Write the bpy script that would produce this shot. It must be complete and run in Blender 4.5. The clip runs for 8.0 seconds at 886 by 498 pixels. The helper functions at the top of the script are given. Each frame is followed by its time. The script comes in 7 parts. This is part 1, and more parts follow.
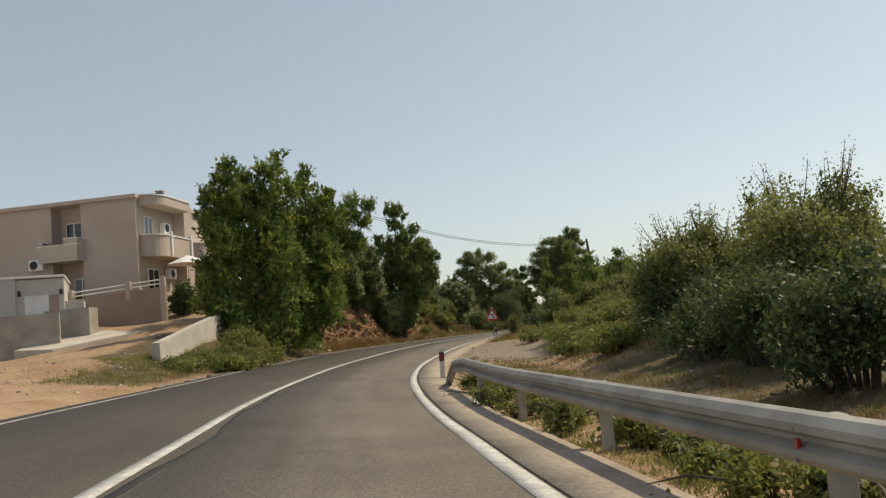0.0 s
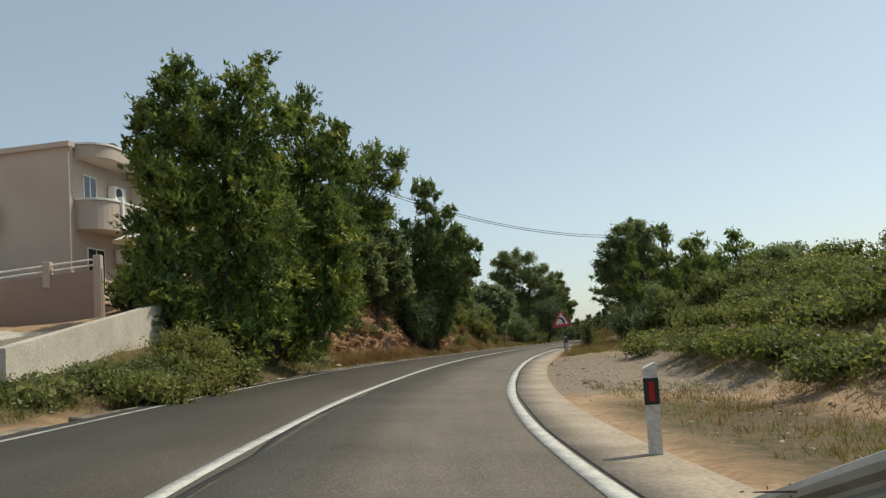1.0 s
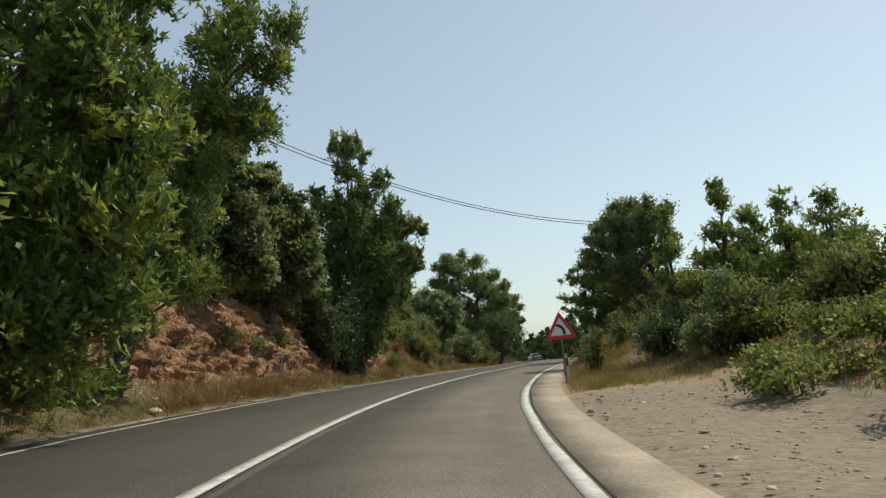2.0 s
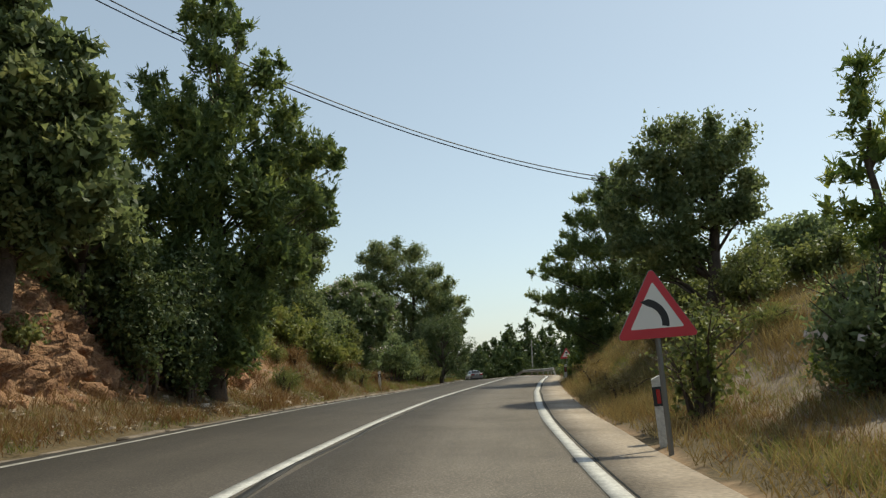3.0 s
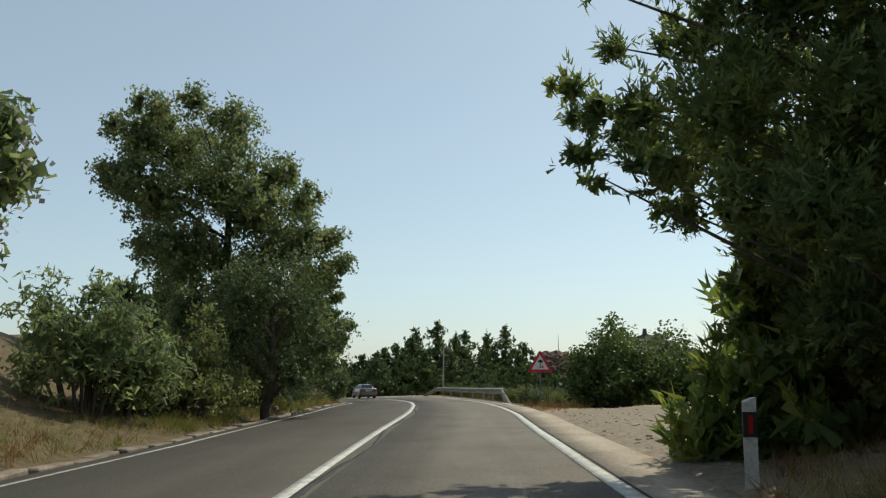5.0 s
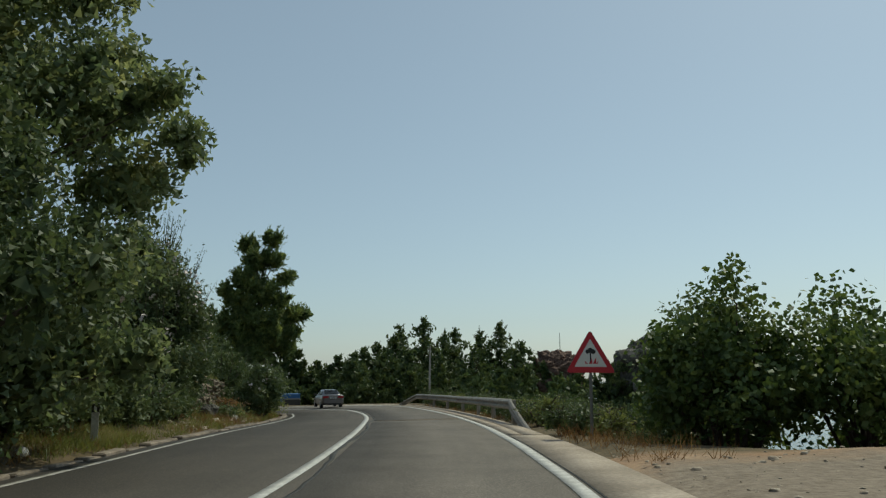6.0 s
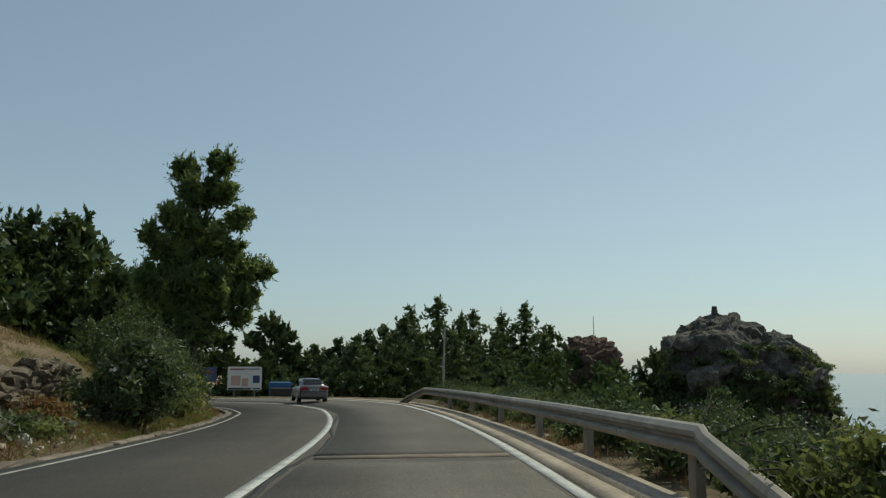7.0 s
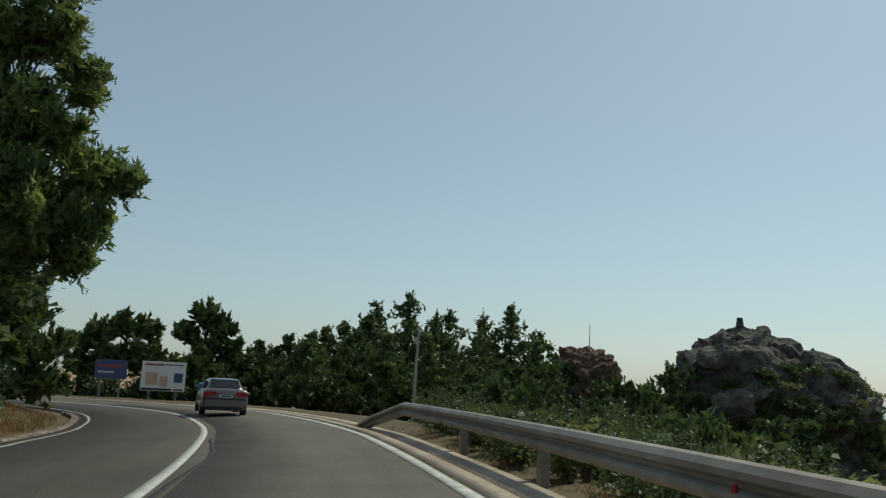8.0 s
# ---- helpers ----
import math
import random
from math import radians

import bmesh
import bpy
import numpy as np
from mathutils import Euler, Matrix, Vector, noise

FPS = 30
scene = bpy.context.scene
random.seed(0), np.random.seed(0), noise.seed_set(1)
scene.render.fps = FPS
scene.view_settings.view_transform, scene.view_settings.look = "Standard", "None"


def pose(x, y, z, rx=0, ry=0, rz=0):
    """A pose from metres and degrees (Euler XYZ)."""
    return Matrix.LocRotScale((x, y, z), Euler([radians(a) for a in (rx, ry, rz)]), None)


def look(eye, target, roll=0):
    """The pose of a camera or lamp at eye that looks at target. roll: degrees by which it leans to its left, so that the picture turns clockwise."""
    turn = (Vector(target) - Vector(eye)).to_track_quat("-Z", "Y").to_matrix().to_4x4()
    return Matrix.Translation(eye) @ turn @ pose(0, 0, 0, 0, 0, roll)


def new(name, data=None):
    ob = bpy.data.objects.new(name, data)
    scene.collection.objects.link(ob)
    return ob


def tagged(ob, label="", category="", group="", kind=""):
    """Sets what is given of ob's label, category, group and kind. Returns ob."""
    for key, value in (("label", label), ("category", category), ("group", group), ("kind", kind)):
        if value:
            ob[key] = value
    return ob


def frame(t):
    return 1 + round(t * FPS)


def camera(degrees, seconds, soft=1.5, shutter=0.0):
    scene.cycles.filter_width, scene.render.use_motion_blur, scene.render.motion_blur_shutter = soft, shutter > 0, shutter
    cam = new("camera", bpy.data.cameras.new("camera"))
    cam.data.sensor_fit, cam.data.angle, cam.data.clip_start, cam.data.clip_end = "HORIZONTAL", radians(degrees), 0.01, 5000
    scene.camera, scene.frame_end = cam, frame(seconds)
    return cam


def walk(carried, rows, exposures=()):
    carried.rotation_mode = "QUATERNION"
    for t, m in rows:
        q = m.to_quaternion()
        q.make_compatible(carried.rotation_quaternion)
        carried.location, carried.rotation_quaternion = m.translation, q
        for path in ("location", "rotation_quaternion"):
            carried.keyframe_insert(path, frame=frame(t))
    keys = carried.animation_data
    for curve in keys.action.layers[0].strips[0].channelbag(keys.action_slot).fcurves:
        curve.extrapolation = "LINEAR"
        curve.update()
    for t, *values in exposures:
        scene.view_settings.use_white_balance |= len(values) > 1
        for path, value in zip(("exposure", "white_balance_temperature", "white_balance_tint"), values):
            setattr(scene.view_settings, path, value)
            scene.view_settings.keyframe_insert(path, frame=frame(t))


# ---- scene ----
SCALE = 1.2          # the plan below is drawn at five sixths of true size and enlarged at the end
cam = camera(57.51, 8.0, soft=1.3)
# seconds, eye, turn to the left, tilt up, lean to the left
ROWS = [
    (0, 0.573, 1.910, 1.653, -0.05, 5.45, -5.27),
    (0.5, -0.473, 8.429, 1.525, 1.62, 6.24, -4.72),
    (1, -1.204, 14.982, 1.467, 0.97, 6.57, -4.67),
    (1.2, -1.485, 17.709, 1.450, 0.05, 6.77, -4.63),
    (2.5, -1.145, 36.443, 1.533, -6.45, 8.04, -4.04),
    (3, -0.358, 43.273, 1.548, -8.85, 8.36, -3.16),
    (3.5, 0.752, 50.204, 1.576, -10.73, 8.63, -2.35),
    (4, 2.175, 57.235, 1.654, -12.18, 8.58, -0.88),
    (4.5, 3.902, 64.795, 1.585, -13.94, 8.57, -0.66),
    (4.7, 4.589, 67.777, 1.600, -14.72, 8.73, -0.5),
    (5.8, 9.069, 82.127, 1.643, -16.20, 9.30, -0.75),
    (6, 9.892, 84.925, 1.647, -16.11, 9.15, -0.65),
    (6.5, 11.809, 91.697, 1.626, -15.86, 8.80, -0.41),
    (7, 13.580, 98.587, 1.566, -15.00, 8.39, 0.10),
    (7.5, 15.196, 105.532, 1.452, -14.60, 8.35, 0.35),
    (8, 16.576, 112.465, 1.320, -17.24, 9.23, 2.83),
]
walk(cam, [(t, pose(x * SCALE, y * SCALE, z * SCALE, 0, 0, yaw) @ pose(0, 0, 0, 90 + tilt) @ pose(0, 0, 0, 0, 0, lean)) for t, x, y, z, yaw, tilt, lean in ROWS],
     exposures=[(0, 0.0, 7480, 8), (0.45, 0.0, 6980, 4), (1.2, 0.02, 6880, 2), (2.5, 0.11, 6850, 1.5), (4.5, 0.11, 6780, 0.5), (6, -0.47, 6430, -4.5), (6.5, -0.55, 6430, -5), (7, -0.49, 6430, -5), (8, -0.47, 6430, -4.5)])

# ---------------------------------------------------------------- light
SUN_EL, SUN_AZ = 52.0, 58.0          # degrees; azimuth from +y towards +x
sky_world = bpy.data.worlds.new("sky")
sky_world.use_nodes = True
scene.world = sky_world
wn = sky_world.node_tree
wn.nodes.clear()
sky = wn.nodes.new("ShaderNodeTexSky")
sky.sky_type, sky.sun_disc = "NISHITA", False
sky.sun_elevation, sky.sun_rotation = radians(SUN_EL), radians(SUN_AZ)
sky.air_density, sky.dust_density, sky.ozone_density, sky.altitude = 1.0, 0.9, 2.4, 40
bg = wn.nodes.new("ShaderNodeBackground")
bg.inputs["Strength"].default_value = 0.122
wout = wn.nodes.new("ShaderNodeOutputWorld")
haze = wn.nodes.new("ShaderNodeHueSaturation")
haze.inputs["Hue"].default_value, haze.inputs["Saturation"].default_value = 0.496, 0.72
wn.links.new(sky.outputs[0], haze.inputs["Color"])
veil = wn.nodes.new("ShaderNodeMix")      # even sea haze over the clear sky
veil.data_type = "RGBA"
veil.inputs["Factor"].default_value = 0.22
for socket in veil.inputs:
    if socket.type == "RGBA" and socket.name == "B":
        socket.default_value = (4.6, 5.5, 7.0, 1.0)
    if socket.type == "RGBA" and socket.name == "A":
        wn.links.new(haze.outputs[0], socket)
for socket in veil.outputs:
    if socket.type == "RGBA":
        wn.links.new(socket, bg.inputs[0])
wn.links.new(bg.outputs[0], wout.inputs[0])
sun = new("sun", bpy.data.lights.new("sun", "SUN"))
sun.data.energy, sun.data.angle, sun.data.color = 3.6, radians(0.6), (1.0, 0.915, 0.77)
sun_way = Vector((math.sin(radians(SUN_AZ)) * math.cos(radians(SUN_EL)), math.cos(radians(SUN_AZ)) * math.cos(radians(SUN_EL)), math.sin(radians(SUN_EL))))
sun.matrix_world = look(sun_way * 100, (0, 0, 0))


# ---------------------------------------------------------------- materials
def lin(c):
    return (*c, 1.0)


def shade(name, c1, c2, rough=0.85, scale=3.0, fine=40.0, bump=0.25, metal=0.0, c3=None, spec=0.4, island=0.0, per_object=0.0, coords="Object", bump_dist=0.02):
    """A surface with colour that varies at two scales, and fine relief."""
    m = bpy.data.materials.new(name)
    m.use_nodes = True
    nt = m.node_tree
    b = nt.nodes["Principled BSDF"]
    b.inputs["Roughness"].default_value, b.inputs["Metallic"].default_value = rough, metal
    b.inputs["Specular IOR Level"].default_value = spec
    tc = nt.nodes.new("ShaderNodeTexCoord")
    n1, n2 = nt.nodes.new("ShaderNodeTexNoise"), nt.nodes.new("ShaderNodeTexNoise")
    n1.inputs["Scale"].default_value, n1.inputs["Detail"].default_value = scale, 6
    n2.inputs["Scale"].default_value, n2.inputs["Detail"].default_value = fine, 4
    for n in (n1, n2):
        nt.links.new(tc.outputs[coords], n.inputs["Vector"])
    ramp = nt.nodes.new("ShaderNodeValToRGB")
    ramp.color_ramp.elements[0].position, ramp.color_ramp.elements[1].position = 0.32, 0.68
    ramp.color_ramp.elements[0].color, ramp.color_ramp.elements[1].color = lin(c1), lin(c2)
    if c3:
        e = ramp.color_ramp.elements.new(0.9)
        e.color = lin(c3)
    nt.links.new(n1.outputs["Fac"], ramp.inputs["Fac"])
    mix = nt.nodes.new("ShaderNodeMix")
    mix.data_type, mix.blend_type = "RGBA", "OVERLAY"
    mix.inputs["Factor"].default_value = 0.55
    nt.links.new(ramp.outputs[0], mix.inputs[6])
    nt.links.new(n2.outputs["Fac"], mix.inputs[7])
    colour = mix.outputs[2]
    for amount, node, socket in ((island, "ShaderNodeNewGeometry", "Random Per Island"), (per_object, "ShaderNodeObjectInfo", "Random")):
        if amount:
            src = nt.nodes.new(node)
            span = nt.nodes.new("ShaderNodeMapRange")
            span.inputs["To Min"].default_value, span.inputs["To Max"].default_value = 1 - amount, 1 + amount
            nt.links.new(src.outputs[socket], span.inputs["Value"])
            mul = nt.nodes.new("ShaderNodeMix")
            mul.data_type, mul.blend_type = "RGBA", "MULTIPLY"
            mul.inputs["Factor"].default_value = 1.0
            nt.links.new(colour, mul.inputs[6])
            nt.links.new(span.outputs[0], mul.inputs[7])
            colour = mul.outputs[2]
    nt.links.new(colour, b.inputs["Base Color"])
    if bump:
        bp = nt.nodes.new("ShaderNodeBump")
        bp.inputs["Strength"].default_value, bp.inputs["Distance"].default_value = bump, bump_dist
        nt.links.new(n2.outputs["Fac"], bp.inputs["Height"])
        nt.links.new(bp.outputs[0], b.inputs["Normal"])
    return m


def leafy(name, c1, c2, c3, through_light=0.35, rough=0.55):
    """Foliage: each leaf its own tint, with light passing through."""
    m = bpy.data.materials.new(name)
    m.use_nodes = True
    nt = m.node_tree
    b = nt.nodes["Principled BSDF"]
    b.inputs["Roughness"].default_value, b.inputs["Specular IOR Level"].default_value = rough, 0.35
    geo, tc = nt.nodes.new("ShaderNodeNewGeometry"), nt.nodes.new("ShaderNodeTexCoord")
    big = nt.nodes.new("ShaderNodeTexNoise")
    big.inputs["Scale"].default_value, big.inputs["Detail"].default_value = 1.5, 4
    nt.links.new(tc.outputs["Object"], big.inputs["Vector"])
    add = nt.nodes.new("ShaderNodeMath")
    add.operation = "MULTIPLY_ADD"
    add.inputs[1].default_value = 0.3
    nt.links.new(geo.outputs["Random Per Island"], add.inputs[0])
    half = nt.nodes.new("ShaderNodeMath")
    half.operation, half.inputs[1].default_value, half.inputs[2].default_value = "MULTIPLY_ADD", 1.2, -0.24
    nt.links.new(big.outputs["Fac"], half.inputs[0])
    nt.links.new(half.outputs[0], add.inputs[2])
    ramp = nt.nodes.new("ShaderNodeValToRGB")
    els = ramp.color_ramp.elements
    els[0].position, els[0].color = 0.25, lin(c1)
    els[1].position, els[1].color = 0.8, lin(c3)
    e = els.new(0.55)
    e.color = lin(c2)
    nt.links.new(add.outputs[0], ramp.inputs["Fac"])
    nt.links.new(ramp.outputs[0], b.inputs["Base Color"])
    tr = nt.nodes.new("ShaderNodeBsdfTranslucent")
    glow = nt.nodes.new("ShaderNodeHueSaturation")
    glow.inputs["Hue"].default_value, glow.inputs["Saturation"].default_value, glow.inputs["Value"].default_value = 0.485, 1.08, 1.3
    nt.links.new(ramp.outputs[0], glow.inputs["Color"])
    nt.links.new(glow.outputs[0], tr.inputs["Color"])
    mx = nt.nodes.new("ShaderNodeMixShader")
    mx.inputs[0].default_value = through_light
    nt.links.new(b.outputs[0], mx.inputs[1])
    nt.links.new(tr.outputs[0], mx.inputs[2])
    nt.links.new(mx.outputs[0], nt.nodes["Material Output"].inputs["Surface"])
    return m


def plain(name, c, rough=0.5, metal=0.0, spec=0.5, coat=0.0):
    m = bpy.data.materials.new(name)
    m.use_nodes = True
    b = m.node_tree.nodes["Principled BSDF"]
    b.inputs["Base Color"].default_value = lin(c)
    b.inputs["Roughness"].default_value, b.inputs["Metallic"].default_value = rough, metal
    b.inputs["Specular IOR Level"].default_value, b.inputs["Coat Weight"].default_value = spec, coat
    return m


def asphalt(name, c1, c2, c3, scale):
    """Worn asphalt: pale chippings, tyre tracks and lengthwise streaks (mesh attribute "across": metres from the middle)."""
    m = shade(name, c1, c2, 0.85, scale, 42, 0.5, c3=c3, bump_dist=0.015)
    nt = m.node_tree
    b = nt.nodes["Principled BSDF"]
    base = b.inputs["Base Color"].links[0].from_socket

    def math_node(op, a, k):
        n = nt.nodes.new("ShaderNodeMath")
        n.operation = op
        for i, v in enumerate((a, k)):
            if isinstance(v, (int, float)):
                n.inputs[i].default_value = v
            else:
                nt.links.new(v, n.inputs[i])
        return n.outputs[0]

    att, tc = nt.nodes.new("ShaderNodeAttribute"), nt.nodes.new("ShaderNodeTexCoord")
    att.attribute_name = "across"
    chips = nt.nodes.new("ShaderNodeTexVoronoi")
    chips.inputs["Scale"].default_value = 34
    nt.links.new(tc.outputs["Object"], chips.inputs["Vector"])
    pale = math_node("MULTIPLY", math_node("LESS_THAN", chips.outputs["Distance"], 0.3), 0.55)
    sep = nt.nodes.new("ShaderNodeSeparateXYZ")
    nt.links.new(tc.outputs["Object"], sep.inputs[0])
    comb = nt.nodes.new("ShaderNodeCombineXYZ")
    nt.links.new(math_node("MULTIPLY", att.outputs["Fac"], 2.6), comb.inputs[0])
    nt.links.new(math_node("MULTIPLY", sep.outputs[1], 0.16), comb.inputs[1])
    streak = nt.nodes.new("ShaderNodeTexNoise")
    streak.inputs["Scale"].default_value, streak.inputs["Detail"].default_value = 1.0, 6
    nt.links.new(comb.outputs[0], streak.inputs["Vector"])
    track = math_node("COSINE", math_node("MULTIPLY", math_node("SUBTRACT", math_node("ABSOLUTE", att.outputs["Fac"], 0), 0.75), 4.19), 0)
    total = math_node("ADD", math_node("MULTIPLY", math_node("SUBTRACT", streak.outputs["Fac"], 0.5), 0.55), math_node("MULTIPLY", track, -0.05))
    grit = nt.nodes.new("ShaderNodeTexNoise")
    grit.inputs["Scale"].default_value, grit.inputs["Detail"].default_value = 75, 3
    nt.links.new(tc.outputs["Object"], grit.inputs["Vector"])
    total = math_node("ADD", total, math_node("MULTIPLY", math_node("SUBTRACT", grit.outputs["Fac"], 0.5), 1.3))
    total = math_node("ADD", math_node("ADD", total, pale), 0.9)
    mul = nt.nodes.new("ShaderNodeMix")
    mul.data_type, mul.blend_type = "RGBA", "MULTIPLY"
    mul.inputs["Factor"].default_value = 1.0
    nt.links.new(base, mul.inputs[6])
    nt.links.new(total, mul.inputs[7])
    nt.links.new(mul.outputs[2], b.inputs["Base Color"])
    return m


ASPHALT = asphalt("asphalt", (0.07, 0.058, 0.046), (0.097, 0.081, 0.065), (0.116, 0.105, 0.09), 0.45)
FRESH = asphalt("asphalt_beyond_joint", (0.09, 0.076, 0.062), (0.12, 0.102, 0.083), (0.14, 0.13, 0.115), 0.7)
PATCH = asphalt("asphalt_patch", (0.11, 0.092, 0.074), (0.149, 0.126, 0.102), (0.17, 0.157, 0.138), 0.9)
PAINT = shade("road_paint", (0.36, 0.35, 0.325), (0.56, 0.545, 0.51), 0.75, 5, 34, 0.3, bump_dist=0.004)
DUSTYPAINT = shade("dusty_road_paint", (0.22, 0.205, 0.18), (0.42, 0.4, 0.36), 0.8, 5, 30, 0.3, bump_dist=0.004)
KERBSTONE = shade("weathered_kerb_concrete", (0.13, 0.1, 0.072), (0.24, 0.195, 0.15), 0.95, 2.2, 24, 0.5, c3=(0.33, 0.29, 0.235), per_object=0.25)
TAR = shade("tar", (0.012, 0.012, 0.012), (0.03, 0.028, 0.026), 0.8, 5, 60, 0.2)
CONCRETE = shade("concrete", (0.25, 0.2, 0.15), (0.4, 0.33, 0.26), 0.9, 1.0, 22, 0.35, per_object=0.06)
# sunlit copy of the wall concrete: the light is put into the colour
SUNLIT_CONC = shade("sunlit_wall_concrete", (0.42, 0.375, 0.32), (0.55, 0.5, 0.43), 0.9, 1.3, 30, 0.35)
WALL_CONC = shade("wall_concrete", (0.28, 0.25, 0.215), (0.4, 0.365, 0.32), 0.9, 1.3, 30, 0.35)
EARTH = shade("earth", (0.30, 0.2, 0.12), (0.42, 0.3, 0.19), 0.95, 0.5, 14, 0.6, bump_dist=0.05)
ROCK = shade("rock", (0.18, 0.085, 0.045), (0.39, 0.228, 0.128), 0.95, 3.6, 14, 1.0, c3=(0.58, 0.43, 0.285), bump_dist=0.12, island=0.35)
REDROCK = shade("red_grey_rock", (0.09, 0.05, 0.036), (0.21, 0.135, 0.1), 0.95, 2.6, 9, 1.0, c3=(0.38, 0.31, 0.26), bump_dist=0.15, island=0.3)
GREYROCK = shade("limestone", (0.05, 0.046, 0.038), (0.135, 0.122, 0.102), 0.95, 1.3, 5, 1.0, c3=(0.32, 0.30, 0.265), bump_dist=0.3, island=0.2)
BARK = shade("bark", (0.06, 0.045, 0.035), (0.12, 0.09, 0.07), 0.95, 3, 30, 0.6)
STEEL = shade("galvanised_steel", (0.27, 0.25, 0.215), (0.36, 0.335, 0.29), 0.55, 0.6, 3, 0.0, metal=0.25)
# second guardrail: a little darker and browner than the first
DARKSTEEL = shade("darker_steel", (0.23, 0.2, 0.165), (0.31, 0.28, 0.235), 0.6, 0.6, 3, 0.0, metal=0.25)
STUCCO = shade("stucco", (0.43, 0.35, 0.30), (0.5, 0.42, 0.36), 0.9, 0.4, 60, 0.15)
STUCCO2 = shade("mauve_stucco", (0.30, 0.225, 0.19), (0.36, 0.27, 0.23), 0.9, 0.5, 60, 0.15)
GREYPAINT = shade("grey_render", (0.44, 0.42, 0.395), (0.52, 0.5, 0.47), 0.9, 0.5, 50, 0.15)
WHITE = shade("white_paint", (0.68, 0.67, 0.64), (0.8, 0.79, 0.76), 0.6, 2, 40, 0.1)
RED = plain("sign_red", (0.5, 0.02, 0.035), 0.4)
SIGNWHITE = plain("sign_white", (0.72, 0.70, 0.66), 0.4)
POSTWHITE = shade("dusty_white_plastic", (0.46, 0.44, 0.4), (0.6, 0.58, 0.53), 0.6, 3, 30, 0.1)
BLACK = plain("black", (0.012, 0.012, 0.013), 0.5)
SIGNBACK = plain("sign_pole_grey", (0.2, 0.2, 0.19), 0.5, 0.6)
GLASS = plain("dark_glass", (0.03, 0.035, 0.04), 0.06, 0.0, 0.7)
REFLECTOR = plain("reflector_red", (0.35, 0.02, 0.02), 0.2)
WOODPOLE = shade("pole_wood", (0.05, 0.042, 0.035), (0.09, 0.075, 0.06), 0.9, 2, 25, 0.4)
PINE = leafy("pine_needles", (0.062, 0.105, 0.034), (0.145, 0.205, 0.055), (0.38, 0.40, 0.09), 0.38)
PINEB = leafy("blue_pine_needles", (0.075, 0.115, 0.045), (0.14, 0.19, 0.065), (0.28, 0.32, 0.1), 0.42)
DARKPINE = leafy("far_pine_needles", (0.042, 0.068, 0.026), (0.08, 0.115, 0.038), (0.16, 0.19, 0.06), 0.28)
OAK = leafy("oak_leaves", (0.09, 0.125, 0.058), (0.16, 0.2, 0.085), (0.28, 0.3, 0.13), 0.5)
OLEANDER = leafy("oleander_leaves", (0.1, 0.14, 0.07), (0.18, 0.23, 0.1), (0.3, 0.34, 0.155), 0.5)
REDPETAL = plain("red_blossom", (0.5, 0.06, 0.05), 0.6)
# dark leaf colours; on the left-hand oleanders they stand for shade
DARKLEAF = leafy("dark_and_shaded_leaves", (0.045, 0.072, 0.03), (0.085, 0.118, 0.045), (0.16, 0.185, 0.075), 0.33)
FIG = leafy("fig_leaves", (0.045, 0.08, 0.024), (0.09, 0.135, 0.036), (0.17, 0.215, 0.065), 0.3)
BRAMBLE = leafy("bramble_leaves", (0.085, 0.115, 0.034), (0.175, 0.205, 0.058), (0.32, 0.31, 0.11), 0.45)
OLIVE = leafy("broom_leaves", (0.08, 0.105, 0.035), (0.155, 0.18, 0.06), (0.27, 0.28, 0.11), 0.45)
DRYGRASS = leafy("dry_grass", (0.12, 0.066, 0.026), (0.22, 0.135, 0.052), (0.36, 0.26, 0.115), 0.3, 0.8)
STRAW = leafy("straw", (0.15, 0.115, 0.045), (0.27, 0.21, 0.085), (0.42, 0.35, 0.165), 0.35, 0.8)
GREENGRASS = leafy("green_grass", (0.09, 0.115, 0.03), (0.18, 0.19, 0.055), (0.31, 0.29, 0.11), 0.4, 0.8)
FLOWER = plain("pale_flower", (0.7, 0.6, 0.56), 0.7)


# ---------------------------------------------------------------- mesh helpers
def link_mesh(name, bm, material, parent=None, label="", smooth=False):
    me = bpy.data.meshes.new(name)
    bm.to_mesh(me)
    bm.free()
    return link_data(name, me, material, parent, label, smooth)


def link_data(name, me, material, parent=None, label="", smooth=False):
    for m in material if isinstance(material, (list, tuple)) else (material,):
        me.materials.append(m)
    if smooth:
        me.polygons.foreach_set("use_smooth", [True] * len(me.polygons))
    ob = new(name, me)
    if parent is not None:
        ob.parent = parent
    if label:
        tagged(ob, label)
    return ob


def part(name, bm, material, parent, label="", smooth=False):
    return link_mesh(name, bm, material, parent, label, smooth)


def thing(name, m, label, category, group=""):
    ob = new(name)
    ob.empty_display_size = 0.2
    ob.matrix_basis = m
    return tagged(ob, label, category, group)


def box(bm, x0, x1, y0, y1, z0, z1, bevel=0.0, m=None):
    c = bmesh.ops.create_cube(bm, size=1)["verts"]
    for v in c:
        v.co = Vector(((x0 + x1) / 2 + v.co.x * (x1 - x0), (y0 + y1) / 2 + v.co.y * (y1 - y0), (z0 + z1) / 2 + v.co.z * (z1 - z0)))
    if bevel:
        edges = list({e for v in c for e in v.link_edges})
        res = bmesh.ops.bevel(bm, geom=edges, offset=bevel, segments=1, affect="EDGES", profile=0.5)
        c = list({v for f in res["faces"] for v in f.verts} | {v for v in c if v.is_valid})
    if m is not None:
        for v in c:
            v.co = m @ v.co
    return c


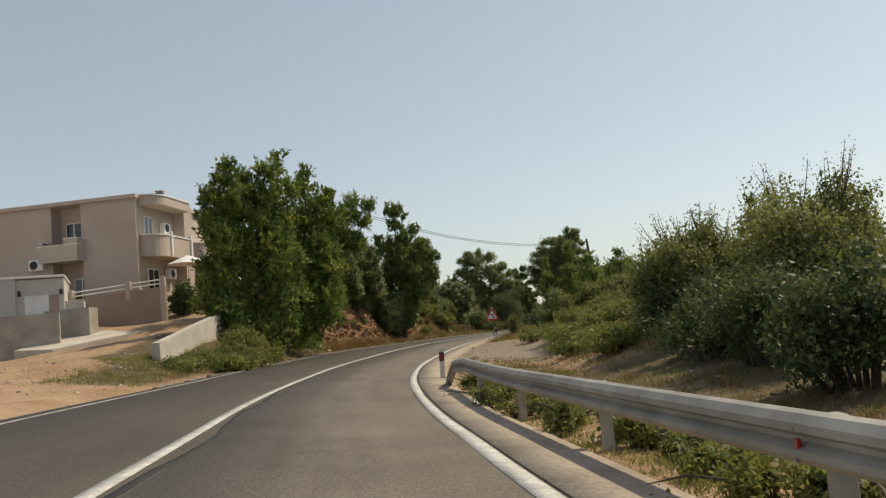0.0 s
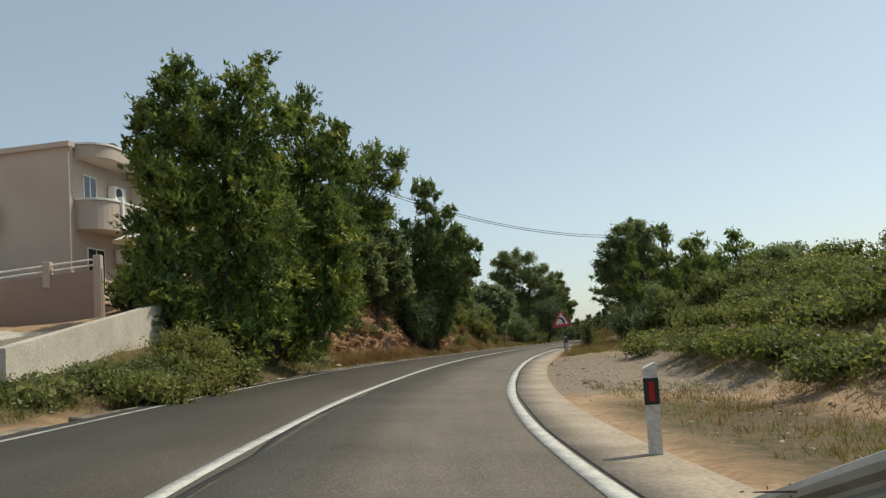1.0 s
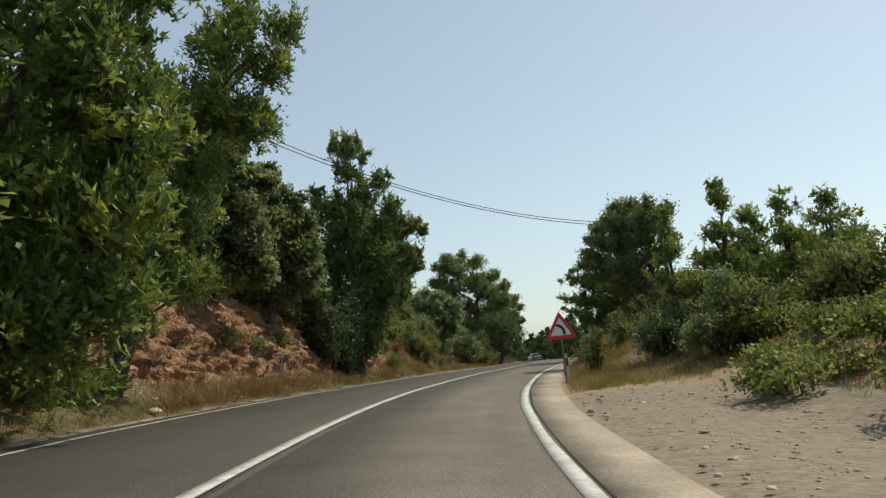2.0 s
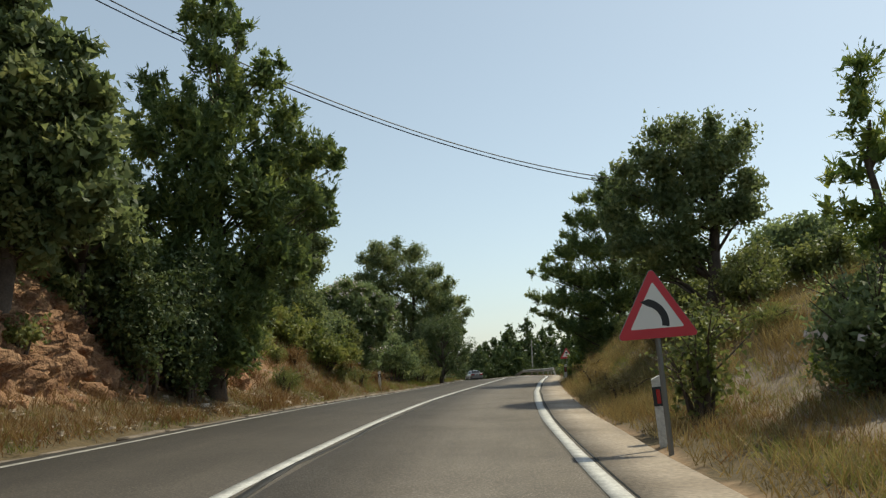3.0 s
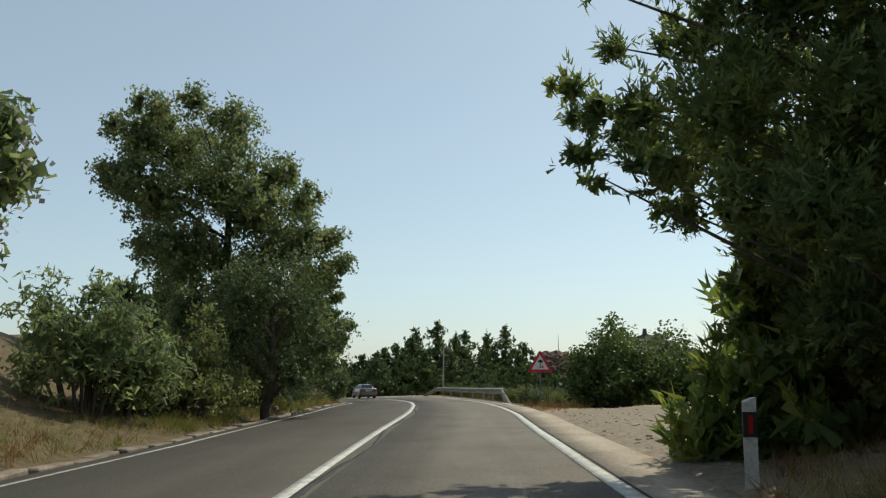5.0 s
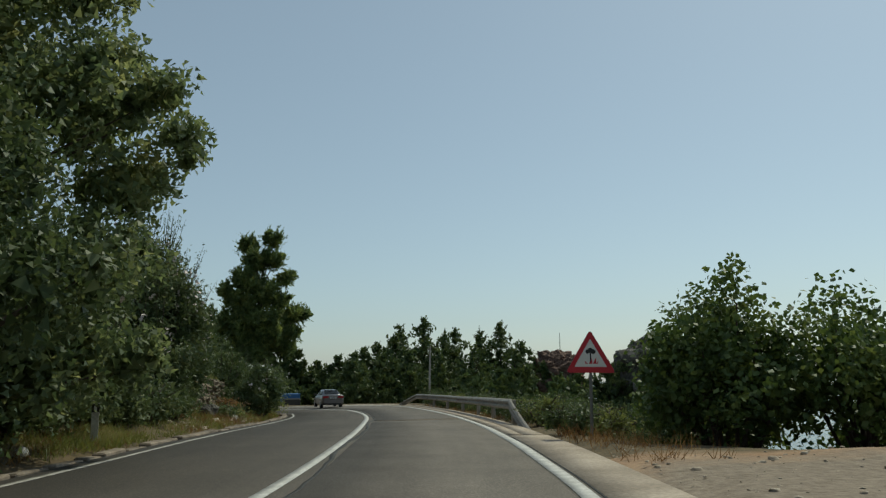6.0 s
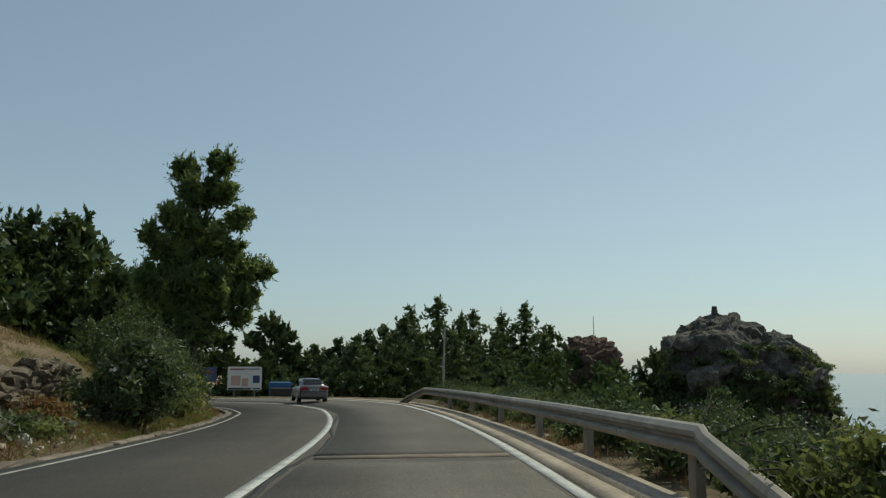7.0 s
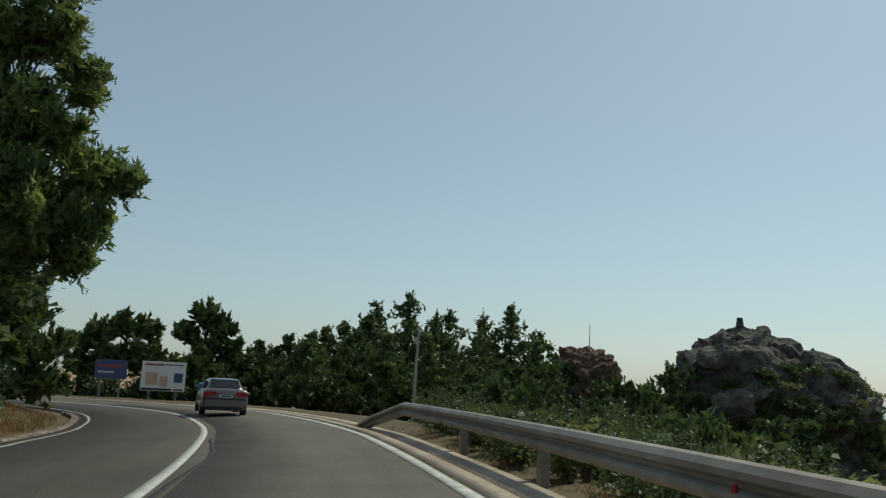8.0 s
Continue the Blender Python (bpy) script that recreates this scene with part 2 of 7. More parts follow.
def tube(bm, points, radii, sides=8):
    """A tapering tube along points."""
    rings = []
    pts = [Vector(p) for p in points]
    for i, p in enumerate(pts):
        way = (pts[min(i + 1, len(pts) - 1)] - pts[max(i - 1, 0)]).normalized()
        a = way.orthogonal().normalized()
        b = way.cross(a)
        if rings:
            prev = rings[-1][0].co - pts[i - 1]
            a = (prev - way * prev.dot(way)).normalized()
            b = way.cross(a)
        rings.append([bm.verts.new(p + radii[i] * (math.cos(k * math.tau / sides) * a + math.sin(k * math.tau / sides) * b)) for k in range(sides)])
    for r0, r1 in zip(rings, rings[1:]):
        for k in range(sides):
            bm.faces.new((r0[k], r0[(k + 1) % sides], r1[(k + 1) % sides], r1[k]))
    bm.faces.new(rings[0][::-1])
    bm.faces.new(rings[-1])


def prism(bm, outline, z0, z1, m=None):
    """An upright prism over a flat outline."""
    lo = [bm.verts.new((x, y, z0)) for x, y in outline]
    hi = [bm.verts.new((x, y, z1)) for x, y in outline]
    n = len(outline)
    bm.faces.new(lo[::-1])
    bm.faces.new(hi)
    for k in range(n):
        bm.faces.new((lo[k], lo[(k + 1) % n], hi[(k + 1) % n], hi[k]))
    if m is not None:
        for v in lo + hi:
            v.co = m @ v.co


def mesh_np(name, verts, quads):
    me = bpy.data.meshes.new(name)
    nv, nf = len(verts), len(quads)
    me.vertices.add(nv)
    me.vertices.foreach_set("co", np.asarray(verts, np.float32).ravel())
    sides = np.shape(quads)[1]
    me.loops.add(nf * sides)
    me.loops.foreach_set("vertex_index", np.asarray(quads, np.int32).ravel())
    me.polygons.add(nf)
    me.polygons.foreach_set("loop_start", np.arange(0, nf * sides, sides, dtype=np.int32))
    me.update(calc_edges=True)
    me.validate()
    return me


def leaf_mesh(name, centres, along, length, width, rng, broad=False, facing=None):
    """One blade at each centre, lying along the given way: a pointed needle, or a diamond if broad."""
    n = len(centres)
    u = along / (np.linalg.norm(along, axis=1, keepdims=True) + 1e-9)
    r = rng.normal(size=(n, 3))
    v = np.cross(u, r) if facing is None else np.cross(facing + r * 0.55, u)
    v /= np.linalg.norm(v, axis=1, keepdims=True) + 1e-9
    l = (length * rng.uniform(0.6, 1.3, n))[:, None]
    w = (width * rng.uniform(0.6, 1.3, n))[:, None]
    bend = np.cross(u, v) * l * 0.12
    if not broad:
        vs = np.stack([centres - u * l / 2 - v * w / 2, centres - u * l / 2 + v * w / 2, centres + u * l / 2], 1).reshape(-1, 3)
        return mesh_np(name, vs, np.arange(3 * n).reshape(-1, 3))
    vs = np.stack([centres - u * l / 2, centres + v * w / 2 + bend, centres + u * l / 2, centres - v * w / 2 + bend], 1).reshape(-1, 3)
    return mesh_np(name, vs, np.arange(4 * n).reshape(-1, 4))


# ---------------------------------------------------------------- road line and ground form
ROAD_X = [(-60, 17.0), (-40, 10.5), (-25, 6.0), (-10, 1.6), (0, -0.75), (6, -1.69), (10, -2.23), (14, -2.75), (19, -3.18), (24, -3.41), (30, -3.34), (37, -2.84), (44, -2.05),
          (50, -1.06), (57, 0.41), (64, 2.13), (71, 3.99), (78, 5.98), (86, 8.32), (94, 10.77), (101, 12.61), (107, 13.96), (113, 15.19), (119, 16.16), (125, 16.8),
          (131, 17.14), (137, 17.05), (143, 16.58), (149, 15.61)]
ROAD_END = [(155, 14.07), (161, 11.97), (167, 9.0), (172.5, 5.2), (176.5, 0.6), (179, -4.8), (180, -14), (179, -30), (177, -50)]
ROAD_Z = [(-60, 0.9), (0, 0.74), (6, 0.66), (12, 0.58), (24, 0.507), (36, 0.543), (50, 0.632), (64, 0.664), (78, 0.64), (92, 0.634), (98, 0.6), (104, 0.536), (116, 0.322), (128, 0.159),
          (142, -0.204), (160, -0.758), (180, -1.3), (240, -2.0)]
ROAD_BANK = [(-60, 0.06), (0, 0.09), (20, 0.062), (40, 0.062), (55, 0.028), (70, 0.006), (85, -0.012), (100, 0.0), (115, -0.02), (135, -0.065), (160, -0.057), (260, -0.04)]
LANE = 2.90

knots = np.array([(x, y) for y, x in ROAD_X] + [(x, y) for y, x in ROAD_END], float)


def smooth_line(p, step=0.5):
    out = []
    for i in range(len(p) - 1):
        p0, p1, p2, p3 = p[max(i - 1, 0)], p[i], p[i + 1], p[min(i + 2, len(p) - 1)]
        for t in np.linspace(0, 1, 24, endpoint=False):
            out.append(0.5 * (2 * p1 + (p2 - p0) * t + (2 * p0 - 5 * p1 + 4 * p2 - p3) * t**2 + (3 * p1 - p0 - 3 * p2 + p3) * t**3))
    out = np.array(out + [p[-1]])
    s = np.r_[0, np.cumsum(np.linalg.norm(np.diff(out, axis=0), axis=1))]
    even = np.arange(0, s[-1], step)
    q = np.stack([np.interp(even, s, out[:, k]) for k in range(2)], 1)
    kernel = np.hanning(11) / np.hanning(11).sum()
    pad = np.r_[[q[0]] * 5, q, [q[-1]] * 5]
    pad[:5] += (np.arange(-5, 0)[:, None]) * (q[1] - q[0])
    pad[-5:] += (np.arange(1, 6)[:, None]) * (q[-1] - q[-2])
    return np.stack([np.convolve(pad[:, k], kernel, "valid") for k in range(2)], 1)


LINE = smooth_line(knots)
TANG = np.gradient(LINE, axis=0)
TANG /= np.linalg.norm(TANG, axis=1, keepdims=True)
SIDE = np.stack([TANG[:, 1], -TANG[:, 0]], 1)       # to the right
ARC = np.r_[0, np.cumsum(np.linalg.norm(np.diff(LINE, axis=0), axis=1))]
# stations are named by the y at which the line passes them, and run on beyond the bend
i149 = int(np.argmin(np.abs(LINE[:, 1] - 149) + np.abs(LINE[:, 0] - 15.61)))
STATION = np.where(np.arange(len(LINE)) <= i149, LINE[:, 1], 149 + ARC - ARC[i149])


def interp(table, s):
    a = np.array(table, float)
    return np.interp(s, a[:, 0], a[:, 1])


def road_frame(x, y):
    """Station and offset to the right of the road's middle, for arrays of places."""
    p = np.stack([np.ravel(x), np.ravel(y)], 1)
    st, off = np.empty(len(p)), np.empty(len(p))
    for a in range(0, len(p), 4000):
        q = p[a : a + 4000]
        k = np.argmin(((q[:, None] - LINE[None, ::2]) ** 2).sum(2), 1) * 2
        d = q - LINE[k]
        st[a : a + 4000] = STATION[k] + (d * TANG[k]).sum(1)
        side = (d * SIDE[k]).sum(1)
        off[a : a + 4000] = np.sign(side + 1e-9) * np.linalg.norm(d - (d * TANG[k]).sum(1)[:, None] * TANG[k] * (np.abs((d * TANG[k]).sum(1)) < 1.0)[:, None], axis=1)
    return st.reshape(np.shape(x)), off.reshape(np.shape(x))


def road_z(st, off):
    return interp(ROAD_Z, st) + interp(ROAD_BANK, st) * (1.6 - np.clip(off, -4.2, 4.6))


# height over the road, by distance from its middle, at stations along it
LEFT_D = [3.7, 4.7, 6.0, 7.0, 8.5, 10.0, 14.0, 22.0, 40.0]
LEFT_NEAR = [
    (-40, [0.05, 0.1, 0.2, 0.4, 0.6, 1.0, 1.6, 2.4]),
    (18, [0.05, 0.1, 0.2, 0.35, 0.5, 0.8, 1.2, 2.0]),
    (28, [0.2, 0.62, 0.75, 0.75, 0.75, 0.7, 0.8, 2.0]),
    (34, [0.4, 1.25, 1.4, 1.4, 1.25, 0.95, 1.0, 2.2]),
    (40, [0.3, 0.9, 1.7, 2.2, 2.2, 2.1, 2.1, 2.8]),
    (46, [0.3, 1.1, 2.5, 3.0, 3.2, 3.3, 3.3, 3.6]),
    (52, [0.3, 1.2, 3.0, 3.6, 4.0, 4.6, 4.8, 5.0]),
]
LEFT_FAR = [
    (64, [0.3, 1.2, 2.8, 3.7, 4.3, 5.0, 5.5, 6.0]),
    (72, [0.7, 2.2, 3.0, 3.6, 4.3, 5.2, 5.5, 6.0]),
    (77, [0.6, 1.7, 2.4, 3.0, 3.6, 4.6, 4.9, 5.4]),
    (84, [0.25, 0.7, 1.1, 2.0, 3.0, 4.0, 4.3, 4.9]),
    (98, [0.2, 0.5, 0.8, 1.2, 1.6, 2.4, 3.0, 4.0]),
    (106, [0.2, 0.5, 0.8, 1.5, 2.0, 2.6, 3.2, 4.0]),
    (109, [0.25, 0.45, 1.0, 1.5, 2.0, 2.9, 3.4, 4.0]),
    (117, [0.25, 0.5, 1.2, 1.6, 2.0, 2.8, 3.2, 3.6]),
    (120, [0.2, 0.6, 1.5, 2.2, 2.7, 3.2, 3.4, 3.4]),
    (136, [0.2, 0.5, 0.9, 1.6, 2.2, 2.8, 2.8, 2.4]),
    (240, [0.1, 0.3, 0.5, 0.8, 1.0, 1.5, 2.0, 2.0]),
]
LEFT = LEFT_NEAR + LEFT_FAR
RIGHT_D = [4.1, 4.9, 6.0, 7.0, 8.5, 10.0, 14.0, 22.0, 40.0]
RIGHT_NEAR = [
    (-40, [-0.1, -0.1, 0.0, 0.2, 0.5, 1.6, 3.0, 4.0]),
    (16, [-0.05, -0.1, 0.0, 0.15, 0.3, 1.0, 2.4, 3.6]),
    (25, [-0.05, -0.15, -0.2, 0.3, 0.9, 1.5, 2.2, 3.5]),
    (38, [-0.03, -0.12, -0.2, 0.35, 1.1, 1.9, 2.6, 4.0]),
    (46, [0.05, 0.08, 0.15, 0.6, 1.2, 2.1, 3.0, 3.5]),
    (53, [0.1, 0.2, 0.4, 0.9, 1.4, 2.2, 3.0, 3.0]),
    (60, [0.2, 0.8, 1.5, 2.0, 2.4, 2.6, 3.0, 2.5]),
    (68, [0.45, 1.35, 1.9, 2.3, 2.5, 2.6, 2.0, 1.0]),
    (74, [0.5, 1.5, 1.95, 2.3, 2.4, 2.4, 2.0, 1.0]),
]
RIGHT_FAR = [
    (80, [0.05, 0.3, 0.7, 1.0, 1.1, 1.0, 0.5, -2.0]),
    (85, [0.0, 0.0, 0.02, 0.02, 0.0, -0.5, -2.5, -7.0]),
    (96, [0.0, 0.0, 0.0, -0.05, -0.3, -1.5, -4.0, -9.0]),
    (102, [-0.1, -0.3, -0.7, -1.3, -2.0, -4.0, -7.0, -11.0]),
    (120, [-0.1, -0.3, -0.7, -1.3, -2.0, -4.0, -7.0, -11.0]),
    (134, [0.0, -0.1, -0.3, -0.6, -1.0, -2.4, -5.0, -9.0]),
    (160, [0.0, -0.05, -0.1, -0.3, -0.5, -1.0, -2.0, -6.0]),
    (240, [0.0, -0.1, -0.2, -0.5, -0.8, -1.5, -3.0, -6.0]),
]
RIGHT = RIGHT_NEAR + RIGHT_FAR


def profile(dists, table, st, d):
    keys = np.array([k for k, _ in table], float)
    rows = np.array([[0.0] + r for _, r in table], float)
    at = np.clip(np.searchsorted(keys, st) - 1, 0, len(keys) - 2)
    f = np.clip((st - keys[at]) / (keys[at + 1] - keys[at]), 0, 1)
    f = f * f * (3 - 2 * f)
    lo, hi = np.empty(len(st)), np.empty(len(st))
    for k in range(len(keys)):
        v = np.interp(d, dists, rows[k])
        lo[at == k] = v[at == k]
        hi[at + 1 == k] = v[at + 1 == k]
    return lo * (1 - f) + hi * f


SEA = -22.0


def ground_z(x, y, rough=True):
    x, y = np.atleast_1d(np.asarray(x, float)), np.atleast_1d(np.asarray(y, float))
    st, off = road_frame(x, y)
    base = road_z(st, off)
    h = np.where(off < 0, profile(LEFT_D, LEFT, st, -off), profile(RIGHT_D, RIGHT, st, off))
    # earth terrace held by the dry-stone wall
    shelf = np.clip((st - 109.0) / 0.8, 0, 1) * np.clip((121.5 - st) / 1.2, 0, 1) * np.clip((-off - 5.75) / 0.35, 0, 1) * np.clip((15.0 + off) / 4.0, 0, 1)
    z = base + np.maximum(h, h + (np.interp(st, [109, 118], [1.0, 1.5]) + 0.4 * np.maximum(0, -off - 5.75) - h) * shelf)
    if rough:
        bump = np.array([noise.fractal((a * 0.35, b * 0.35, 0.3), 1.0, 2.1, 4) for a, b in zip(x, y)])
        amount = np.clip((np.abs(off) - 4.3) / 3, 0, 1) * 0.16 + np.clip((np.abs(off) - 12) / 20, 0, 1) * 0.5
        z = z + bump * amount
    # the land falls to the sea on the far right, and inland it rises gently
    far = np.clip((off - 40) / 60, 0, 1)
    z = z - far * 14 - np.clip((off - 70) / 30, 0, 1) * 12
    return z


def gz(x, y):
    return float(ground_z(x, y)[0])


# ---------------------------------------------------------------- ground, sea, road
def spaced(lo, hi, step, far_lo, far_hi):
    mid = list(np.arange(lo, hi + 1e-6, step))
    out, s = [], step
    x = lo
    while x > far_lo:
        s *= 1.35
        x -= s
        out.append(x)
    left = out[::-1]
    out, s, x = [], step, mid[-1]
    while x < far_hi:
        s *= 1.35
        x += s
        out.append(x)
    return np.array(left + mid + out)


GX, GY = spaced(-26, 44, 0.56, -4200, 4200), spaced(-12, 178, 0.56, -4200, 4600)
mx_, my_ = np.meshgrid(GX, GY)
gx_, gy_ = mx_.ravel(), my_.ravel()
gst, goff = road_frame(gx_, gy_)
gzv = ground_z(gx_, gy_)
gzv = np.where(np.abs(goff) < 4.1, gzv - 0.09, gzv)
nx, ny = len(GX), len(GY)
ids = np.arange(nx * ny).reshape(ny, nx)
quads = np.stack([ids[:-1, :-1], ids[:-1, 1:], ids[1:, 1:], ids[1:, :-1]], -1).reshape(-1, 4)


def ground_material():
    """Bare ochre soil, gravel and dry turf, by a mask kept on the mesh."""
    m = shade("ground_soil", (0.27, 0.165, 0.092), (0.385, 0.26, 0.16), 0.95, 0.9, 11, 0.55, c3=(0.46, 0.35, 0.245), bump_dist=0.06)
    nt = m.node_tree
    b = nt.nodes["Principled BSDF"]
    soil = b.inputs["Base Color"].links[0].from_socket
    att = nt.nodes.new("ShaderNodeAttribute")
    att.attribute_name = "cover"
    sep = nt.nodes.new("ShaderNodeSeparateColor")
    nt.links.new(att.outputs["Color"], sep.inputs[0])
    tc = nt.nodes.new("ShaderNodeTexCoord")
    n = nt.nodes.new("ShaderNodeTexNoise")
    n.inputs["Scale"].default_value, n.inputs["Detail"].default_value = 2.5, 8
    nt.links.new(tc.outputs["Object"], n.inputs["Vector"])
    fine = nt.nodes.new("ShaderNodeTexNoise")
    fine.inputs["Scale"].default_value, fine.inputs["Detail"].default_value = 6, 9
    nt.links.new(tc.outputs["Object"], fine.inputs["Vector"])
    fine.inputs["Roughness"].default_value = 0.75
    out = soil
    for channel, c1, c2 in ((1, (0.055, 0.043, 0.02), (0.15, 0.105, 0.052)), (2, (0.15, 0.113, 0.08), (0.285, 0.23, 0.172)), (0, (0.2, 0.1, 0.055), (0.40, 0.25, 0.15))):
        ramp = nt.nodes.new("ShaderNodeValToRGB")
        ramp.color_ramp.elements[0].position, ramp.color_ramp.elements[1].position = 0.35, 0.65
        ramp.color_ramp.elements[0].color, ramp.color_ramp.elements[1].color = lin(c1), lin(c2)
        nt.links.new(fine.outputs["Fac"], ramp.inputs["Fac"])
        edge = nt.nodes.new("ShaderNodeMath")
        edge.operation = "MULTIPLY_ADD"
        edge.inputs[1].default_value, edge.use_clamp = 2.0, True
        nt.links.new(sep.outputs[channel], edge.inputs[0])
        shift = nt.nodes.new("ShaderNodeMath")
        shift.operation, shift.inputs[0].default_value = "SUBTRACT", 0.0
        nt.links.new(n.outputs["Fac"], shift.inputs[1])
        nt.links.new(shift.outputs[0], edge.inputs[2])
        mx = nt.nodes.new("ShaderNodeMix")
        mx.data_type = "RGBA"
        nt.links.new(edge.outputs[0], mx.inputs["Factor"])
        nt.links.new(out, mx.inputs[6])
        nt.links.new(ramp.outputs[0], mx.inputs[7])
        out = mx.outputs[2]
    nt.links.new(out, b.inputs["Base Color"])
    return m


def span(v, a, b, soft=2.0):
    return np.clip((v - a) / soft + 0.5, 0, 1) * np.clip((b - v) / soft + 0.5, 0, 1)


def build_ground():
    me = mesh_np("ground", np.stack([gx_, gy_, gzv], 1), quads)
    left, right = goff < 0, goff > 0
    d = np.abs(goff)
    # turf
    turf = np.where(left, np.clip(span(gst, 47, 400, 3) * span(d, 3.3, 500, 0.4) + span(gst, 27, 47, 2) * span(d, 3.4, 8.0, 0.6), 0, 1) * 0.9, 0)
    turf = np.maximum(turf, np.where(left, span(gst, 22, 30, 2) * span(d, 3.9, 6.0, 1), 0))
    turf = np.maximum(turf, np.where(right, span(d, 7.6, 900, 1.0) * (1 - span(gst, 18, 46, 3) * span(d, 0, 10.2, 1.5)), 0))
    turf = np.maximum(turf, np.where(right, span(gst, 16, 29, 3) * span(d, 4.1, 7, 0.8) * 0.8, 0))
    turf = np.maximum(turf, np.where(right, span(gst, 48, 80, 2) * span(d, 3.9, 900, 0.4), 0))
    turf = np.maximum(turf, np.where(right, span(gst, 96, 900, 2) * span(d, 3.7, 900, 0.4), 0))
    turf = np.maximum(turf, np.where(right, span(gst, -30, 21, 3) * span(d, 4.7, 900, 0.8) * 0.9, 0))
    gravel = np.where(right, np.maximum(np.maximum(span(gst, 30, 47.5, 3) * span(d, 3.6, 8.2, 1.0), span(gst, 79, 95, 3) * span(d, 3.6, 11, 1.2)), span(gst, 51, 63, 2) * span(d, 5.5, 6.7, 0.8)), 0)
    turf = turf * (1 - gravel)
    red = np.where(left, span(gst, 46, 70, 3) * span(d, 5.2, 8.5, 0.8), 0)
    red = np.maximum(red, np.where(left, span(gst, 107, 121, 2) * span(d, 5.9, 12.0, 1.2), 0) * 0.3)
    red = np.maximum(red, np.where(right, span(gst, 58, 74, 3) * span(d, 6.0, 8.0, 0.8), 0) * 0.5)
    turf = turf * (1 - red)
    att = me.color_attributes.new("cover", "FLOAT_COLOR", "POINT")
    att.data.foreach_set("color", np.stack([red, turf, gravel, np.ones_like(red)], 1).astype(np.float32).ravel())
    ob = link_data("ground", me, ground_material(), smooth=True)
    return tagged(ob, "dry ochre soil, gravel lay-bys and sun-bleached turf", "ground", kind="structure")


build_ground()


def ribbon(name, material, d0, d1, s0, s1, lift=0.0, thick=0.05, label="", category="", step=1, parent=None, wobble=0.0, kind="structure", taper=None, jag=0.0):
    """A strip that follows the road between two offsets, with a body under it."""
    k = np.where((STATION >= s0) & (STATION <= s1))[0][::step]
    n = len(k)
    wob = np.array([noise.noise((i * 0.11, d0, 7.7)) for i in k]) * wobble
    wob2 = np.array([noise.noise((i * 0.13, d1, 3.1)) for i in k]) * wobble
    if jag:
        wob = wob + np.array([noise.noise((i * 0.61, d0, 1.7)) for i in k]) * jag
        wob2 = wob + (wob2 - wob) * 0.15 + np.array([noise.noise((i * 0.9, d1, 9.1)) for i in k]) * 0.02
    ta = np.ones(n) if taper is None else np.array([taper(s) for s in STATION[k]])
    ra, rb = d0 + wob, d0 + wob + (d1 + wob2 - d0 - wob) * ta
    pa, pb = LINE[k] + SIDE[k] * ra[:, None], LINE[k] + SIDE[k] * rb[:, None]
    za, zb = road_z(STATION[k], ra) + lift, road_z(STATION[k], rb) + lift
    vs = np.concatenate([np.c_[pa, za], np.c_[pb, zb], np.c_[pb, zb - thick], np.c_[pa, za - thick]])
    i = np.arange(n - 1)
    fs = [np.stack([i + a * n, i + b * n, i + b * n + 1, i + a * n + 1], 1) for a, b in ((0, 1), (1, 2), (2, 3), (3, 0))]
    ends = np.array([[0, 3 * n, 2 * n, n], [n - 1, 2 * n - 1, 3 * n - 1, 4 * n - 1]])
    me = mesh_np(name, vs, np.concatenate(fs + [ends]))
    me.attributes.new("across", "FLOAT", "POINT").data.foreach_set("value", np.concatenate([ra, rb, rb, ra]).astype(np.float32))
    ob = link_data(name, me, material, parent)
    if parent is None:
        tagged(ob, label, category, kind=kind)
    return ob


road = ribbon("road", ASPHALT, -LANE - 0.30, LANE + 0.135, -58, 235, 0.0, 0.3, "grey sun-worn two-lane asphalt road", "road")
ribbon("centre_line", PAINT, -0.07, 0.07, -58, 235, 0.006, 0.004, "continuous white centre line painted on asphalt", "road marking")
ribbon("edge_line", PAINT, LANE - 0.07, LANE + 0.09, -58, 235, 0.006, 0.004, "white edge line along the concrete gutter", "road marking", wobble=0.03)
ribbon("edge_line", DUSTYPAINT, -LANE - 0.06, -LANE + 0.035, -58, 235, 0.006, 0.004, "thin dusty white edge line", "road marking", wobble=0.03)
ribbon("joint_seam", TAR, 0.15, 0.215, -20, 128, 0.0045, 0.003, "dark cracked lengthwise seam in the asphalt", "road seam", wobble=0.22, jag=0.05)
ribbon("gutter", CONCRETE, LANE + 0.15, LANE + 0.86, -30, 100.4, 0.008, 0.25, "pale ochre concrete gutter strip beside the road", "gutter", wobble=0.04)
ribbon("gutter_seam", TAR, LANE + 0.125, LANE + 0.16, -30, 100.4, 0.004, 0.02, "dark open joint between asphalt and gutter", "road seam", wobble=0.02)
ribbon("kerb", CONCRETE, LANE + 0.14, LANE + 0.36, 99.9, 150, 0.026, 0.3, "low concrete kerb beside the edge line", "kerb")
ribbon("gutter", CONCRETE, LANE + 0.46, LANE + 0.80, 99.9, 150, 0.016, 0.3, "concrete channel edge below the guardrail", "gutter", wobble=0.03)


